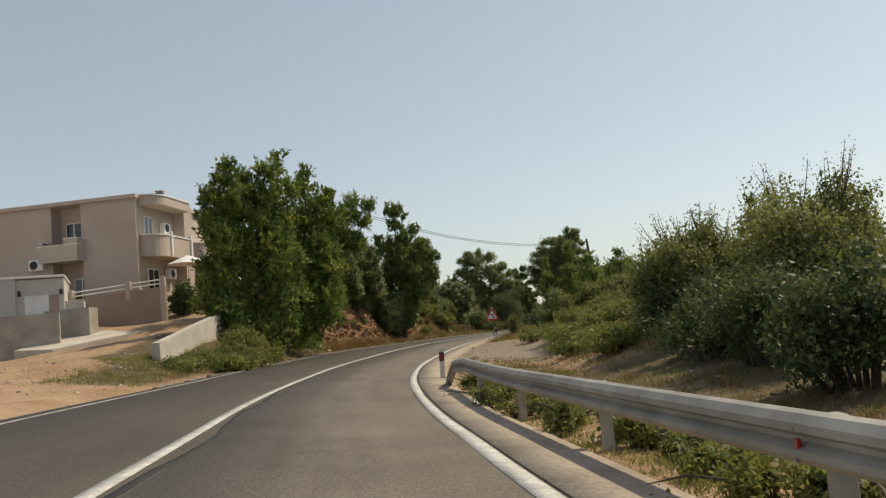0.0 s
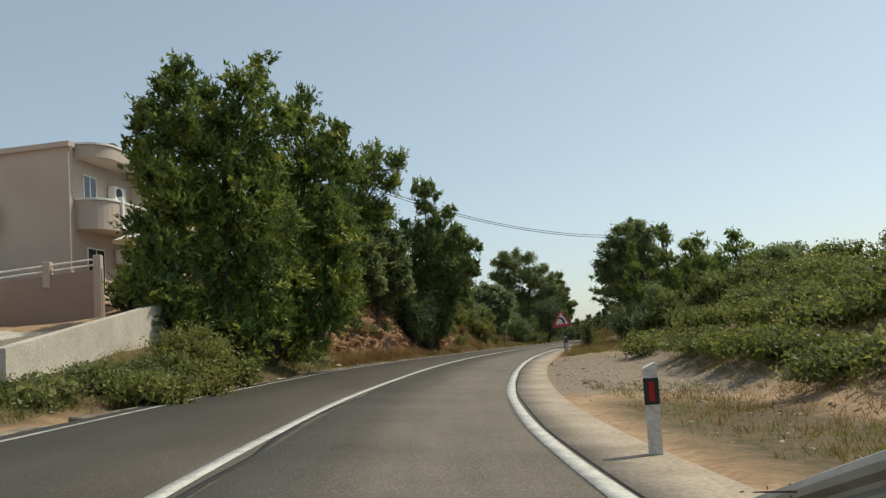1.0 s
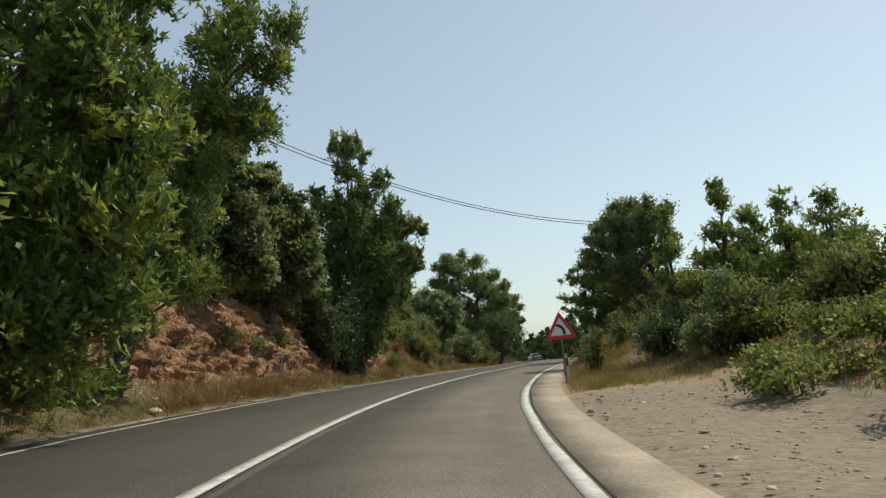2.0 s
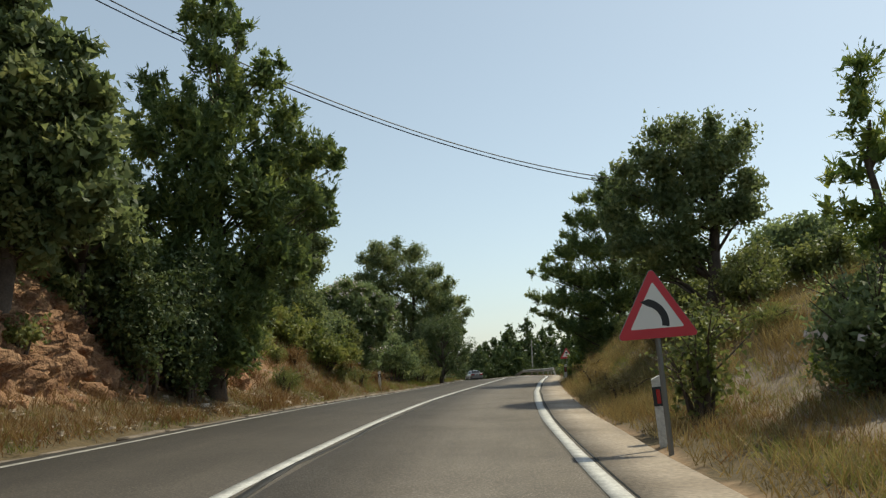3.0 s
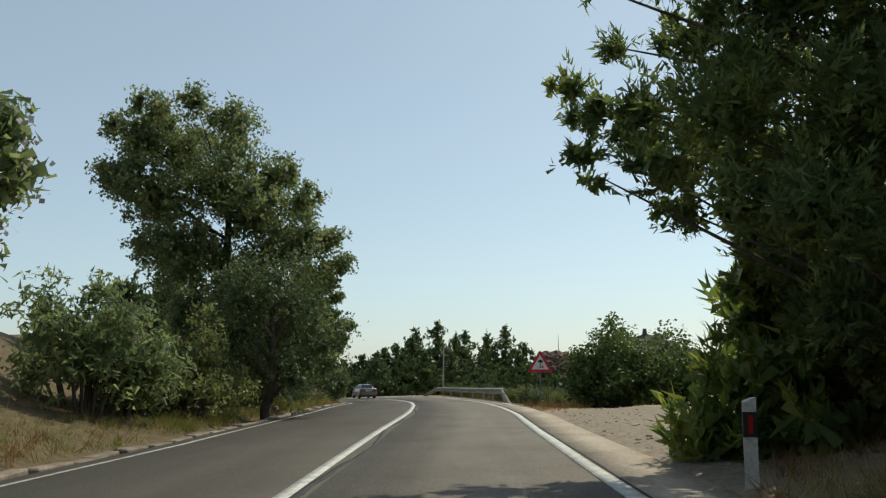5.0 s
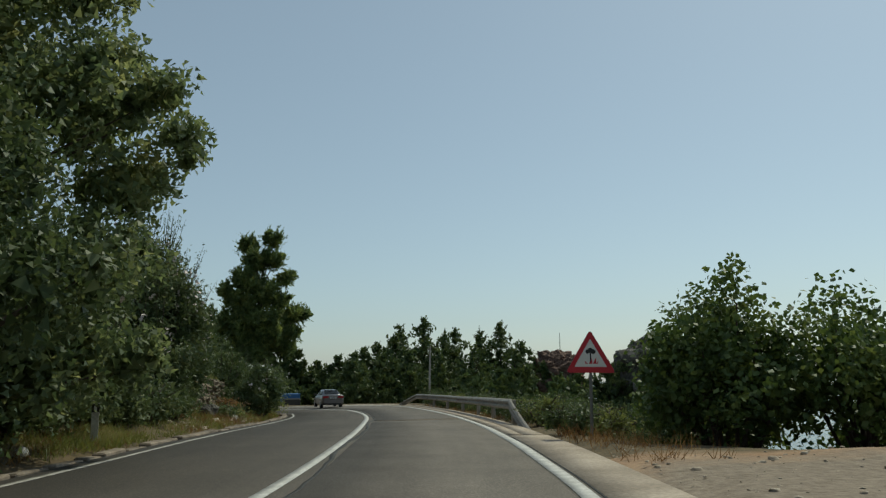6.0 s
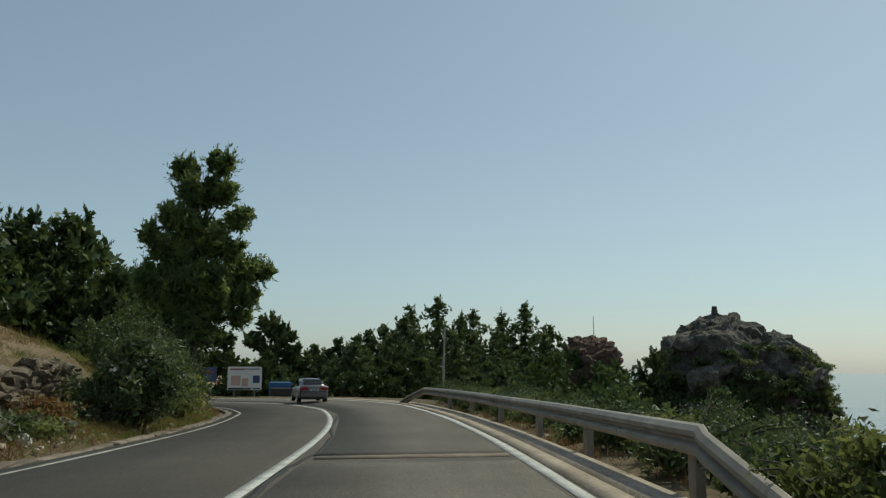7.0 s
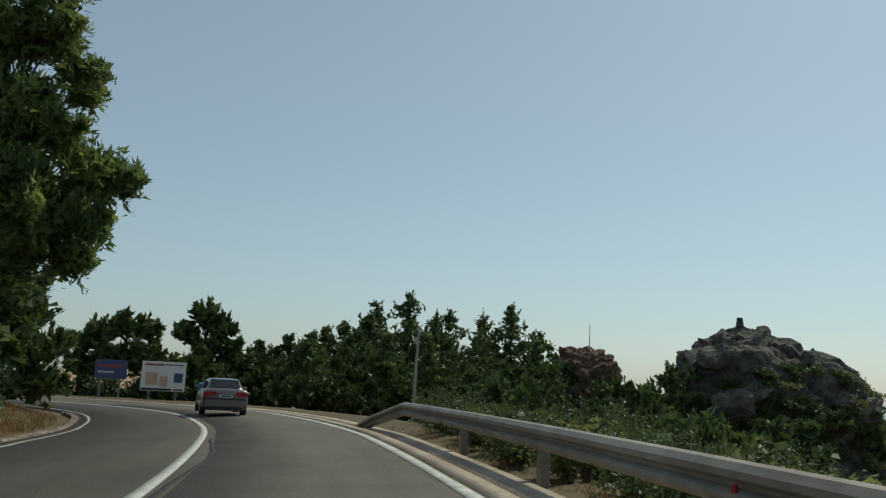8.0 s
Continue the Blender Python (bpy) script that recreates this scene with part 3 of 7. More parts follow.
ribbon("asphalt_patch", PATCH, 0.24, LANE - 0.1, -50, 109.0, 0.003, 0.002, "older lighter asphalt in the lane", "road patch", wobble=0.06)
ribbon("asphalt_patch", FRESH, 0.24, LANE - 0.1, 109.4, 160, 0.003, 0.002, "grey asphalt in the lane beyond the joint", "road patch", wobble=0.06)
ribbon("cross_joint", KERBSTONE, 0.3, LANE - 0.1, 108.9, 109.6, 0.005, 0.003, "pale crosswise joint in the asphalt", "road seam")


def water_material():
    m = plain("sea_water", (0.05, 0.11, 0.14), 0.12)
    nt = m.node_tree
    tc = nt.nodes.new("ShaderNodeTexCoord")
    n = nt.nodes.new("ShaderNodeTexNoise")
    n.inputs["Scale"].default_value, n.inputs["Detail"].default_value = 0.4, 6
    nt.links.new(tc.outputs["Object"], n.inputs["Vector"])
    bp = nt.nodes.new("ShaderNodeBump")
    bp.inputs["Strength"].default_value, bp.inputs["Distance"].default_value = 0.6, 0.5
    nt.links.new(n.outputs["Fac"], bp.inputs["Height"])
    nt.links.new(bp.outputs[0], nt.nodes["Principled BSDF"].inputs["Normal"])
    return m


bm = bmesh.new()
box(bm, 20, 4900, -4900, 4900, SEA - 2, SEA)
tagged(link_mesh("water", bm, water_material()), "calm hazy blue sea reaching the horizon", "sea", kind="structure")


# ---------------------------------------------------------------- trees and shrubs
def foliage(name, lobes, leaves, clump, length, width, material, parent, seed, outward=0.6, up=0.0, shell=0.55, per=26, lab="", low=-9.0, inner=0.2, broad=False, twigs=3, rise=0.35, tuft=0.0, core=1.5):
    """A crown of many small blades gathered in clumps over its lobes and over smaller shoots that stand out from them."""
    rng = np.random.default_rng(seed)
    leaves = int(leaves * 0.55)
    lob = np.array(lobes, float)
    if twigs:
        way = rng.normal(size=(len(lob) * twigs, 3))
        way[:, 2] = np.abs(way[:, 2]) * 0.7 + rise - 0.25
        way[:, :2] += np.repeat(lob[:, :2] - lob[:, :2].mean(0), twigs, axis=0) * 0.5
        way /= np.linalg.norm(way, axis=1, keepdims=True)
        big = np.repeat(lob, twigs, axis=0)
        small = big[:, 3:].min(1, keepdims=True) * rng.uniform(0.28, 0.5, (len(big), 1))
        lob = np.r_[lob, np.c_[big[:, :3] + way * big[:, 3:] * 0.85, small * 0.85, small * 0.85, small * (1 + rise)]]
    weight = lob[:, 3] * lob[:, 4] + lob[:, 4] * lob[:, 5] + lob[:, 3] * lob[:, 5]
    nclump = max(1, leaves // per)
    which = rng.choice(len(lob), nclump, p=weight / weight.sum())
    way = rng.normal(size=(nclump, 3))
    way[:, 2] += 0.3
    way /= np.linalg.norm(way, axis=1, keepdims=True)
    rad = rng.uniform(shell, 1.0, nclump)[:, None] ** 0.7
    cc = lob[which, :3] + way * lob[which, 3:] * rad
    size = clump * rng.uniform(0.6, 1.5, nclump)
    idx = np.repeat(np.arange(nclump), per)
    n = len(idx)
    pos = cc[idx] + np.clip(rng.normal(size=(n, 3)), -1.5, 1.5) * size[idx][:, None] * np.array([0.5, 0.5, 0.38])
    spread = (pos - cc[idx]) / size[idx][:, None]
    if tuft:      # needles brush out round short upturned shoots
        axis = way * 0.8 + rng.normal(size=way.shape) * 0.35 + np.array([0, 0, 0.45])
        axis /= np.linalg.norm(axis, axis=1, keepdims=True)
        run = rng.uniform(-0.7, 0.7, n)[:, None]
        spread = rng.normal(size=(n, 3))
        pos = cc[idx] + (axis[idx] * run + spread * 0.11) * size[idx][:, None]
        spread = spread * 0.33 + axis[idx] * 0.55
    along = way[idx] * outward * 0.5 + rng.normal(size=(n, 3)) * (0.7 - 0.4 * tuft) + spread * 1.4 * tuft + np.array([0, 0, up])
    facing = way[idx]
    # larger blades deeper inside close the crown
    m = int(leaves * inner)
    w2 = rng.choice(len(lob), m, p=weight / weight.sum())
    d2 = rng.normal(size=(m, 3))
    d2 /= np.linalg.norm(d2, axis=1, keepdims=True)
    pos2 = lob[w2, :3] + d2 * lob[w2, 3:] * rng.uniform(0.0, 0.62, m)[:, None]
    size = np.r_[np.full(n, 1.18), np.full(m, core)]
    pos, along, facing = np.r_[pos, pos2], np.r_[along, rng.normal(size=(m, 3))], np.r_[facing, d2]
    ok = pos[:, 2] > low
    me = leaf_mesh(name, pos[ok], along[ok], length * size[ok], width * size[ok] * np.where(size[ok] > 1, 1.4, 1.0), rng, broad, facing[ok])
    return link_data(name, me, material, parent, lab)


def trunk(parent, top, r, limbs, seed, name="trunk", material=BARK, lean=(0, 0)):
    rng = random.Random(seed)
    bm = bmesh.new()
    k = 6
    pts = [Vector((lean[0] * (i / k) + rng.uniform(-.08, .08) * (i > 0), lean[1] * (i / k) + rng.uniform(-.08, .08) * (i > 0), -0.4 + (top + 0.4) * i / k)) for i in range(k + 1)]
    tube(bm, pts, [r * (1.25 if i == 0 else 1 - 0.8 * i / k) for i in range(k + 1)], 9)
    for (x, y, z, w) in limbs:
        f = max(0.15, min(0.9, (z - 0.35 * math.hypot(x, y)) / max(top, 0.1)))
        j = min(k - 1, int(f * k))
        a = pts[j]
        b = Vector((x, y, z))
        mid = a.lerp(b, 0.5) + Vector((rng.uniform(-.15, .15), rng.uniform(-.15, .15), 0.15))
        tube(bm, [a, mid, b], [w, w * 0.65, w * 0.2], 6)
    return part(name, bm, material, parent, smooth=True)


def pine(x, y, height, spread, seed, label="tall dense green pine on the bank", leaves=9000, lean=(0, 0), bare=0.12, material=PINE, name="pine_tree", group="", z=None, tip=0.12,
         length=0.2, width=0.045, clump=0.40, skew=(0, 0), dense=1.25, flat=0.62, shell=0.55, taper=0.75):
    """A pine with irregular tiers of boughs narrowing to its top."""
    rng = random.Random(seed)
    t = thing(name, pose(x, y, gz(x, y) if z is None else z), label, "tree", group)
    lobes, limbs = [], []
    tiers = max(5, int(height * dense))
    for i in range(tiers):
        f = bare + (1 - bare) * i / (tiers - 1)
        ring = spread * max(0.0, 1 - f) ** taper * rng.uniform(0.75, 1.1) + spread * tip
        cx, cy, cz = lean[0] * f + skew[0] * (1 - f), lean[1] * f + skew[1] * (1 - f), height * f
        m = max(2, int(2 + 4 * (1 - f)))
        a0 = rng.uniform(0, 6.28)
        for k in range(m):
            a = a0 + k * math.tau / m + rng.uniform(-.4, .4)
            rr = ring * rng.uniform(0.45, 0.8)
            e = ring * rng.uniform(0.38, 0.55) + 0.15
            lobes.append((cx + math.cos(a) * rr, cy + math.sin(a) * rr, cz + rng.uniform(-.3, .3), e, e, e * flat))
            if k % 2 == 0 and f < 0.85:
                limbs.append((cx + math.cos(a) * rr, cy + math.sin(a) * rr, cz, 0.035 + 0.03 * (1 - f)))
        if f > 0.35:
            e = spread * tip + ring * 0.3
            lobes.append((cx, cy, cz, e, e, e * 0.8))
    for k in range(3):
        lobes.append((lean[0] + rng.uniform(-.2, .2), lean[1] + rng.uniform(-.2, .2), height * (0.9 + 0.035 * k), spread * tip * 0.8 + .12, spread * tip * 0.8 + .12, height * 0.05 + .1))
    trunk(t, height * 0.86, 0.02 * height + 0.05, limbs, seed, lean=lean)
    foliage("crown", lobes, leaves, clump, length, width, material, t, seed, 0.8, 0.35, per=24, shell=shell, rise=0.6, inner=0.45 if material is DARKPINE else 0.25, tuft=0.8, core=2.8)
    return t


def broadleaf(x, y, height, spread, seed, label, leaves=9000, material=OAK, name="oak_tree", bare=0.3, depth=None, length=0.13, width=0.075, clump=0.4, lean=(0, 0), group="", z=None, nl=16, category="tree"):
    rng = random.Random(seed)
    t = thing(name, pose(x, y, gz(x, y) if z is None else z), label, category, group)
    depth = depth or spread
    lobes, limbs = [], []
    mid = height * (1 + bare) / 2
    half = height * (1 - bare) / 2
    for i in range(nl):
        a = rng.uniform(0, math.tau)
        q = rng.uniform(-0.85, 0.85)
        r = math.sqrt(1 - q * q) * rng.uniform(0.3, 0.75)
        px, py, pz = math.cos(a) * r * spread + lean[0] * (q + 1) / 2, math.sin(a) * r * depth + lean[1] * (q + 1) / 2, mid + q * half * 0.8
        e = rng.uniform(0.26, 0.42)
        lobes.append((px, py, pz, e * spread, e * depth, e * half * 1.05))
        limbs.append((px, py, pz, 0.04 + 0.006 * height))
    trunk(t, mid + half * 0.3, 0.022 * height + 0.05, limbs, seed, lean=(lean[0] * .6, lean[1] * .6))
    foliage("crown", lobes, leaves, clump, length, width, material, t, seed, 0.5, 0.1, core=2.2)
    return t


def shaped(x, y, yaw, boughs, seed, label, leaves, material, name, group="", stem=0.2, top=None, limbs_every=1, flowers=0, category="tree", length=0.15, width=0.05, clump=0.3, rise=0.5, up=0.3, twigs=3, grow=0.88, lean=None, heart=0.3):
    """A tree with a crown of its own shape: boughs as (across, height, radius) in its yawed frame, filled front to back."""
    rng = random.Random(seed)
    t = thing(name, pose(x, y, gz(x, y), 0, 0, yaw), label, category, group)
    lobes, limbs = [], []
    mid = sum(a * r for a, h, r in boughs) / sum(r for a, h, r in boughs)
    for a, h, r in boughs:
        wide = max(abs(a2 - mid) + r2 for a2, h2, r2 in boughs if abs(h2 - h) < 1.3)
        room = math.sqrt(max(0.0, wide * wide - (a - mid) ** 2)) * 0.55
        for back in (-1, 1):
            d = back * rng.uniform(0.1, 0.95) * max(0.0, room - r * 0.6)
            e = r * grow * (1.0 if back < 0 else rng.uniform(0.85, 1.05))
            lobes.append((a, d, h + (0 if back < 0 else rng.uniform(-.2, .1)), e, e, e * 0.85))
            if rng.random() < 0.7:
                limbs.append((a, d, h - r * 0.3, 0.03 + 0.05 * stem))
    high = top or max(h for a, h, r in boughs) * 0.85
    trunk(t, high, stem, limbs, seed, lean=lean or (mid, 0))
    foliage("crown", lobes, leaves, clump, length, width, material, t, seed, 0.8, up, per=24, rise=rise, low=0.0, twigs=twigs, inner=heart, tuft=0.8 if name == "pine_tree" else 0.0, core=2.0 if length < 0.14 else 2.6)
    if flowers:
        rg = np.random.default_rng(seed + 2)
        lob = np.array(lobes)
        w = rg.choice(len(lob), flowers)
        way = rg.normal(size=(flowers, 3))
        way /= np.linalg.norm(way, axis=1, keepdims=True)
        c = np.repeat(lob[w, :3] + way * lob[w, 3:] * 1.36, 4, axis=0) + rg.normal(size=(flowers * 4, 3)) * 0.06
        link_data("blossom", leaf_mesh("blossom", c, rg.normal(size=c.shape), 0.1, 0.085, rg, True), FLOWER, t, "clusters of pale blossom")
    return t


def shrub(x, y, height, spread, seed, label, leaves=4000, material=BRAMBLE, name="shrub", depth=None, length=0.10, width=0.06, clump=0.3, sprigs=0, group="", z=None, nl=12, flowers=0, category="shrub", yaw=0, broad=False, shoot=1.0, petal=None):
    rng = random.Random(seed)
    t = thing(name, pose(x, y, gz(x, y) if z is None else z, 0, 0, yaw), label, category, group)
    depth = depth or spread
    length, width = length * 0.76, width * 0.82
    lobes, stems = [], []
    for i in range(nl):
        a, r = rng.uniform(0, math.tau), math.sqrt(rng.uniform(0, 1))
        px, py = math.cos(a) * r * spread * 0.72, math.sin(a) * r * depth * 0.72
        hh = height * rng.uniform(0.45, 1.0) * (1 - 0.45 * r * r)
        e = rng.uniform(0.28, 0.42)
        lobes.append((px, py, hh * 0.56, e * spread, e * depth, hh * 0.5))
        stems.append((px, py, hh * 0.8))
    bm = bmesh.new()
    for px, py, pz in stems:
        tube(bm, [(px * 0.3, py * 0.3, -0.3), (px * 0.7, py * 0.7, pz * 0.5), (px, py, pz)], [0.045, 0.03, 0.012], 5)
    tips = []
    for i in range(sprigs):
        px, py, pz = rng.choice(stems)
        dx, dy, dz = rng.uniform(-.35, .35) + px / spread * 0.6 * shoot, rng.uniform(-.35, .35) + py / depth * 0.6 * shoot, rng.uniform(0.2, 0.9) * height * 0.24 * shoot
        p0 = Vector((px * 0.9, py * 0.9, pz))
        p1 = p0 + Vector((dx, dy, dz + height * 0.1))
        tube(bm, [p0, p0.lerp(p1, .5) + Vector((dx * .1, dy * .1, .05)), p1], [0.014, 0.01, 0.004], 4)
        tips += [(p0, p1)] * 1
    tagged(part("woody_base", bm, BARK, t), kind="stuff")
    crown = foliage("foliage", lobes, leaves, clump, length, width, material, t, seed, 0.5, 0.25, low=-0.1, broad=broad, inner=0.2 if broad else 0.34 if width > 0.02 else 0.05, core=1.4 if broad else 1.6 if width > 0.02 else 1.0)
    if tips:
        rg = np.random.default_rng(seed + 1)
        pos, al = [], []
        for p0, p1 in tips:
            for f in np.linspace(0.1, 1.0, 26):
                c = p0.lerp(p1, f)
                pos.append(np.array(c) + rg.normal(size=3) * 0.05)
                al.append(np.array(p1 - p0) * 0.6 + rg.normal(size=3) * 0.6)
        link_data("shoot_foliage", leaf_mesh("shoot_foliage", np.array(pos), np.array(al), length * 0.9, width * 0.8, rg, True), material, t)
    if flowers:
        rg = np.random.default_rng(seed + 2)
        lob = np.array(lobes)
        w = rg.choice(len(lob), flowers)
        way = rg.normal(size=(flowers, 3))
        way /= np.linalg.norm(way, axis=1, keepdims=True)
        way[:, 2] = np.abs(way[:, 2]) * 0.8
        c = np.repeat(lob[w, :3] + way * lob[w, 3:] * 1.2, 4, axis=0) + rg.normal(size=(flowers * 4, 3)) * 0.06
        link_data("blossom", leaf_mesh("blossom", c, rg.normal(size=c.shape), 0.12, 0.1, rg, True), petal or FLOWER, t, "clusters of red blossom" if petal else "clusters of pale blossom")
    return t


# ---------------------------------------------------------------- planting
# pines on the bank beside the drive
shaped(-8.6, 35.6, 20, [(0.4, 7.4, 0.36), (0.3, 6.8, 0.56), (-0.5, 6.0, 0.45), (0.1, 5.8, 0.71), (-0.6, 5.2, 0.47), (-0.3, 4.5, 0.70), (0.1, 3.8, 0.70), (-0.5, 3.1, 0.59), (-0.3, 2.3, 0.77), (-0.6, 1.5, 0.69), (0.0, 0.9, 0.84)],
       11, "pine with a bushy skirt at the top of the retaining wall", 28000, PINE, "pine_tree", group="pines beside the drive", stem=0.14, grow=1.14, twigs=4, rise=0.2, length=0.13, width=0.042, clump=0.34)
shaped(-7.6, 37.0, 16, [(1.2, 8.6, 0.38), (0.5, 8.0, 0.37), (0.9, 7.8, 0.64), (-0.3, 7.6, 0.42), (-0.1, 6.9, 0.75), (1.0, 6.7, 1.00), (-0.6, 6.0, 0.91), (0.6, 5.4, 1.15), (-0.5, 4.4, 1.14), (1.0, 3.9, 1.14), (-0.3, 2.8, 1.21), (1.1, 2.3, 1.13), (-0.8, 1.4, 1.13), (0.5, 0.9, 1.12), (-0.3, 0.2, 0.96)],
       12, "tallest pine of the clump beside the drive", 50000, PINE, "pine_tree", group="pines beside the drive", grow=1.14, twigs=4, rise=0.2, length=0.13, width=0.042, clump=0.34)
shaped(-7.3, 39.7, 14, [(1.5, 8.3, 0.37), (1.3, 7.5, 0.71), (2.2, 7.0, 0.65), (2.7, 7.3, 0.26), (1.6, 6.0, 1.10), (2.7, 6.0, 0.70), (1.8, 4.5, 1.18), (2.5, 3.6, 0.81), (1.2, 3.0, 1.08), (2.1, 2.4, 0.90), (1.3, 1.2, 0.98), (2.3, 1.3, 0.54)],
       13, "dense yellow-green pine over the road edge", 42000, PINE, "pine_tree", group="pines beside the drive", grow=1.14, twigs=4, rise=0.2, length=0.13, width=0.042, clump=0.34)
shaped(-6.9, 45.0, 11, [(2.8, 7.5, 0.49), (3.6, 7.2, 0.49), (2.4, 6.7, 0.77), (3.4, 6.3, 0.48), (2.2, 5.4, 0.91), (2.9, 5.0, 0.70), (1.8, 4.2, 0.7), (1.6, 3.1, 0.7), (1.5, 2.0, 0.7)],
       16, "leaning yellow-green pine over the road edge", 44000, PINE, "pine_tree", group="pines beside the drive", length=0.09, width=0.026, grow=1.0, twigs=4)
broadleaf(-7.9, 47.2, 6.0, 2.0, 18, "grey-green evergreen oak between the pines", 20000, OAK, group="", bare=0.1, nl=20, length=0.11, width=0.06)
pine(-8.0, 42.6, 6.8, 2.0, 19, "pine closing the clump beside the drive", 22000, bare=0.0, group="pines beside the drive", tip=0.2, length=0.13, width=0.04)
pine(-9.2, 41.0, 6.6, 2.2, 14, "dark pine at the back of the clump", 9000, bare=0.0, group="pines beside the drive", tip=0.2)
pine(-8.0, 48.3, 6.2, 2.5, 17, "pine at the start of the rock cutting", 16000, bare=0.25, group="pines beside the drive", tip=0.2, length=0.14, width=0.042, clump=0.3)
shaped(-7.8, 52.5, 23, [(1.3, 4.9, 0.53), (1.8, 4.7, 0.42), (0.8, 4.2, 0.72), (1.7, 3.9, 0.71), (2.2, 4.2, 0.33), (2.6, 3.4, 0.52), (1.5, 2.9, 0.83), (2.3, 2.5, 0.70), (3.1, 3.3, 0.32), (0.7, 2.4, 0.82), (1.6, 1.6, 0.88), (2.5, 1.4, 0.82), (0.8, 0.9, 0.81), (1.8, 0.5, 0.72), (2.6, 0.5, 0.60)],
       31, "dark evergreen oak crowding the top of the rock cutting", 42000, OAK, "oak_tree", group="oaks on the cutting", length=0.14, width=0.08, up=0.1, rise=0.3)
shaped(-5.7, 57.5, 12, [(0.2, 6.3, 0.40), (0.6, 5.5, 0.50), (-0.0, 5.3, 0.70), (1.2, 5.3, 0.31), (0.6, 4.4, 0.77), (1.5, 4.6, 0.40), (-0.1, 3.9, 0.85), (1.2, 3.5, 0.69), (0.3, 2.9, 0.84), (1.3, 2.6, 0.64), (0.6, 2.0, 0.58)],
       32, "dark evergreen oak at the end of the rock cutting", 30000, OAK, "oak_tree", group="oaks on the cutting", length=0.14, width=0.08, up=0.1, rise=0.3)
broadleaf(-10.0, 58.5, 6.5, 3.0, 33, "dark evergreen oak crowding the top of the rock cutting", 8000, group="oaks on the cutting", bare=0.02, nl=22)
shaped(-2.9, 63.6, 4, [(0.0, 9.6, 0.76), (0.7, 9.2, 0.32), (-0.0, 8.5, 0.64), (1.3, 8.2, 0.52), (-1.3, 7.6, 0.35), (0.6, 7.5, 0.83), (-0.8, 7.0, 0.82), (1.7, 7.0, 0.55), (-1.6, 6.4, 0.74), (-0.1, 6.1, 1.13), (1.4, 6.0, 0.93), (2.5, 6.1, 0.55), (3.0, 5.8, 0.27), (-1.8, 4.8, 0.97), (-0.5, 4.7, 1.31), (1.1, 4.7, 1.12), (2.4, 4.8, 0.58), (2.7, 4.3, 0.31), (-1.5, 3.3, 1.06), (0.0, 3.1, 1.24), (1.5, 3.4, 0.81), (2.0, 3.1, 0.35), (-1.0, 2.2, 0.86), (0.3, 2.3, 0.73), (-1.3, 2.0, 0.95), (0.2, 1.9, 0.95), (0.8, 2.4, 0.8), (-1.9, 1.1, 0.8), (-0.4, 0.9, 0.9), (0.5, 1.1, 0.7)],
       41, "tall two-topped pine with bright needles beside the rock stub", 78000, PINEB, "pine_tree", stem=0.24, length=0.125, width=0.036, clump=0.34, heart=0.8, grow=1.06)
shaped(-2.3, 73.6, 15, [(-0.2, 5.2, 0.90), (1.0, 5.6, 0.78), (1.6, 5.1, 0.41), (0.1, 4.1, 0.94), (1.2, 4.0, 0.82), (1.8, 3.6, 0.35), (0.3, 2.7, 0.98), (1.4, 2.9, 0.72), (2.1, 2.9, 0.35), (0.4, 1.6, 0.91), (1.5, 2.0, 0.61), (0.2, 0.6, 0.72)],
       42, "large dark evergreen oak on the bank", 56000, OAK, "oak_tree", heart=0.4, length=0.1, width=0.06, up=0.1, rise=0.3)
broadleaf(-2.6, 87.4, 5.8, 2.4, 46, "rounded evergreen oak high on the bank", 26000, bare=0.15, nl=20)
shrub(-0.4, 74.8, 1.3, 1.5, 45, "bright green creeper over the bank", 11000, BRAMBLE, "creeper", length=0.11, width=0.075, nl=18)
shrub(-2.6, 69.4, 1.2, 1.2, 47, "bright green scrub on the bank", 8000, BRAMBLE, "shrub", nl=16)
shaped(1.0, 82.8, 9, [(-0.9, 3.7, 0.50), (-0.3, 4.0, 0.37), (-1.3, 3.3, 0.59), (-0.6, 3.1, 0.71), (0.3, 3.7, 0.50), (0.8, 3.7, 0.46), (0.2, 2.9, 0.84), (1.2, 3.1, 0.65), (1.8, 3.0, 0.49), (-0.9, 2.3, 0.84), (0.0, 2.0, 0.90), (1.0, 2.2, 0.84), (1.9, 2.4, 0.49), (-0.6, 1.2, 0.83), (0.4, 1.0, 0.90), (1.4, 1.4, 0.64), (-0.1, 0.2, 0.77), (0.7, 0.2, 0.70), (-0.8, 0.4, 0.64)],
       51, "large grey-green oleander with pale blossom", 42000, OLEANDER, "oleander", stem=0.06, flowers=420, category="shrub", length=0.15, width=0.046)
shrub(3.4, 88.0, 3.4, 1.6, 54, "dark oleander behind the dry grass", 9000, OLEANDER, "oleander", length=0.19, width=0.045)
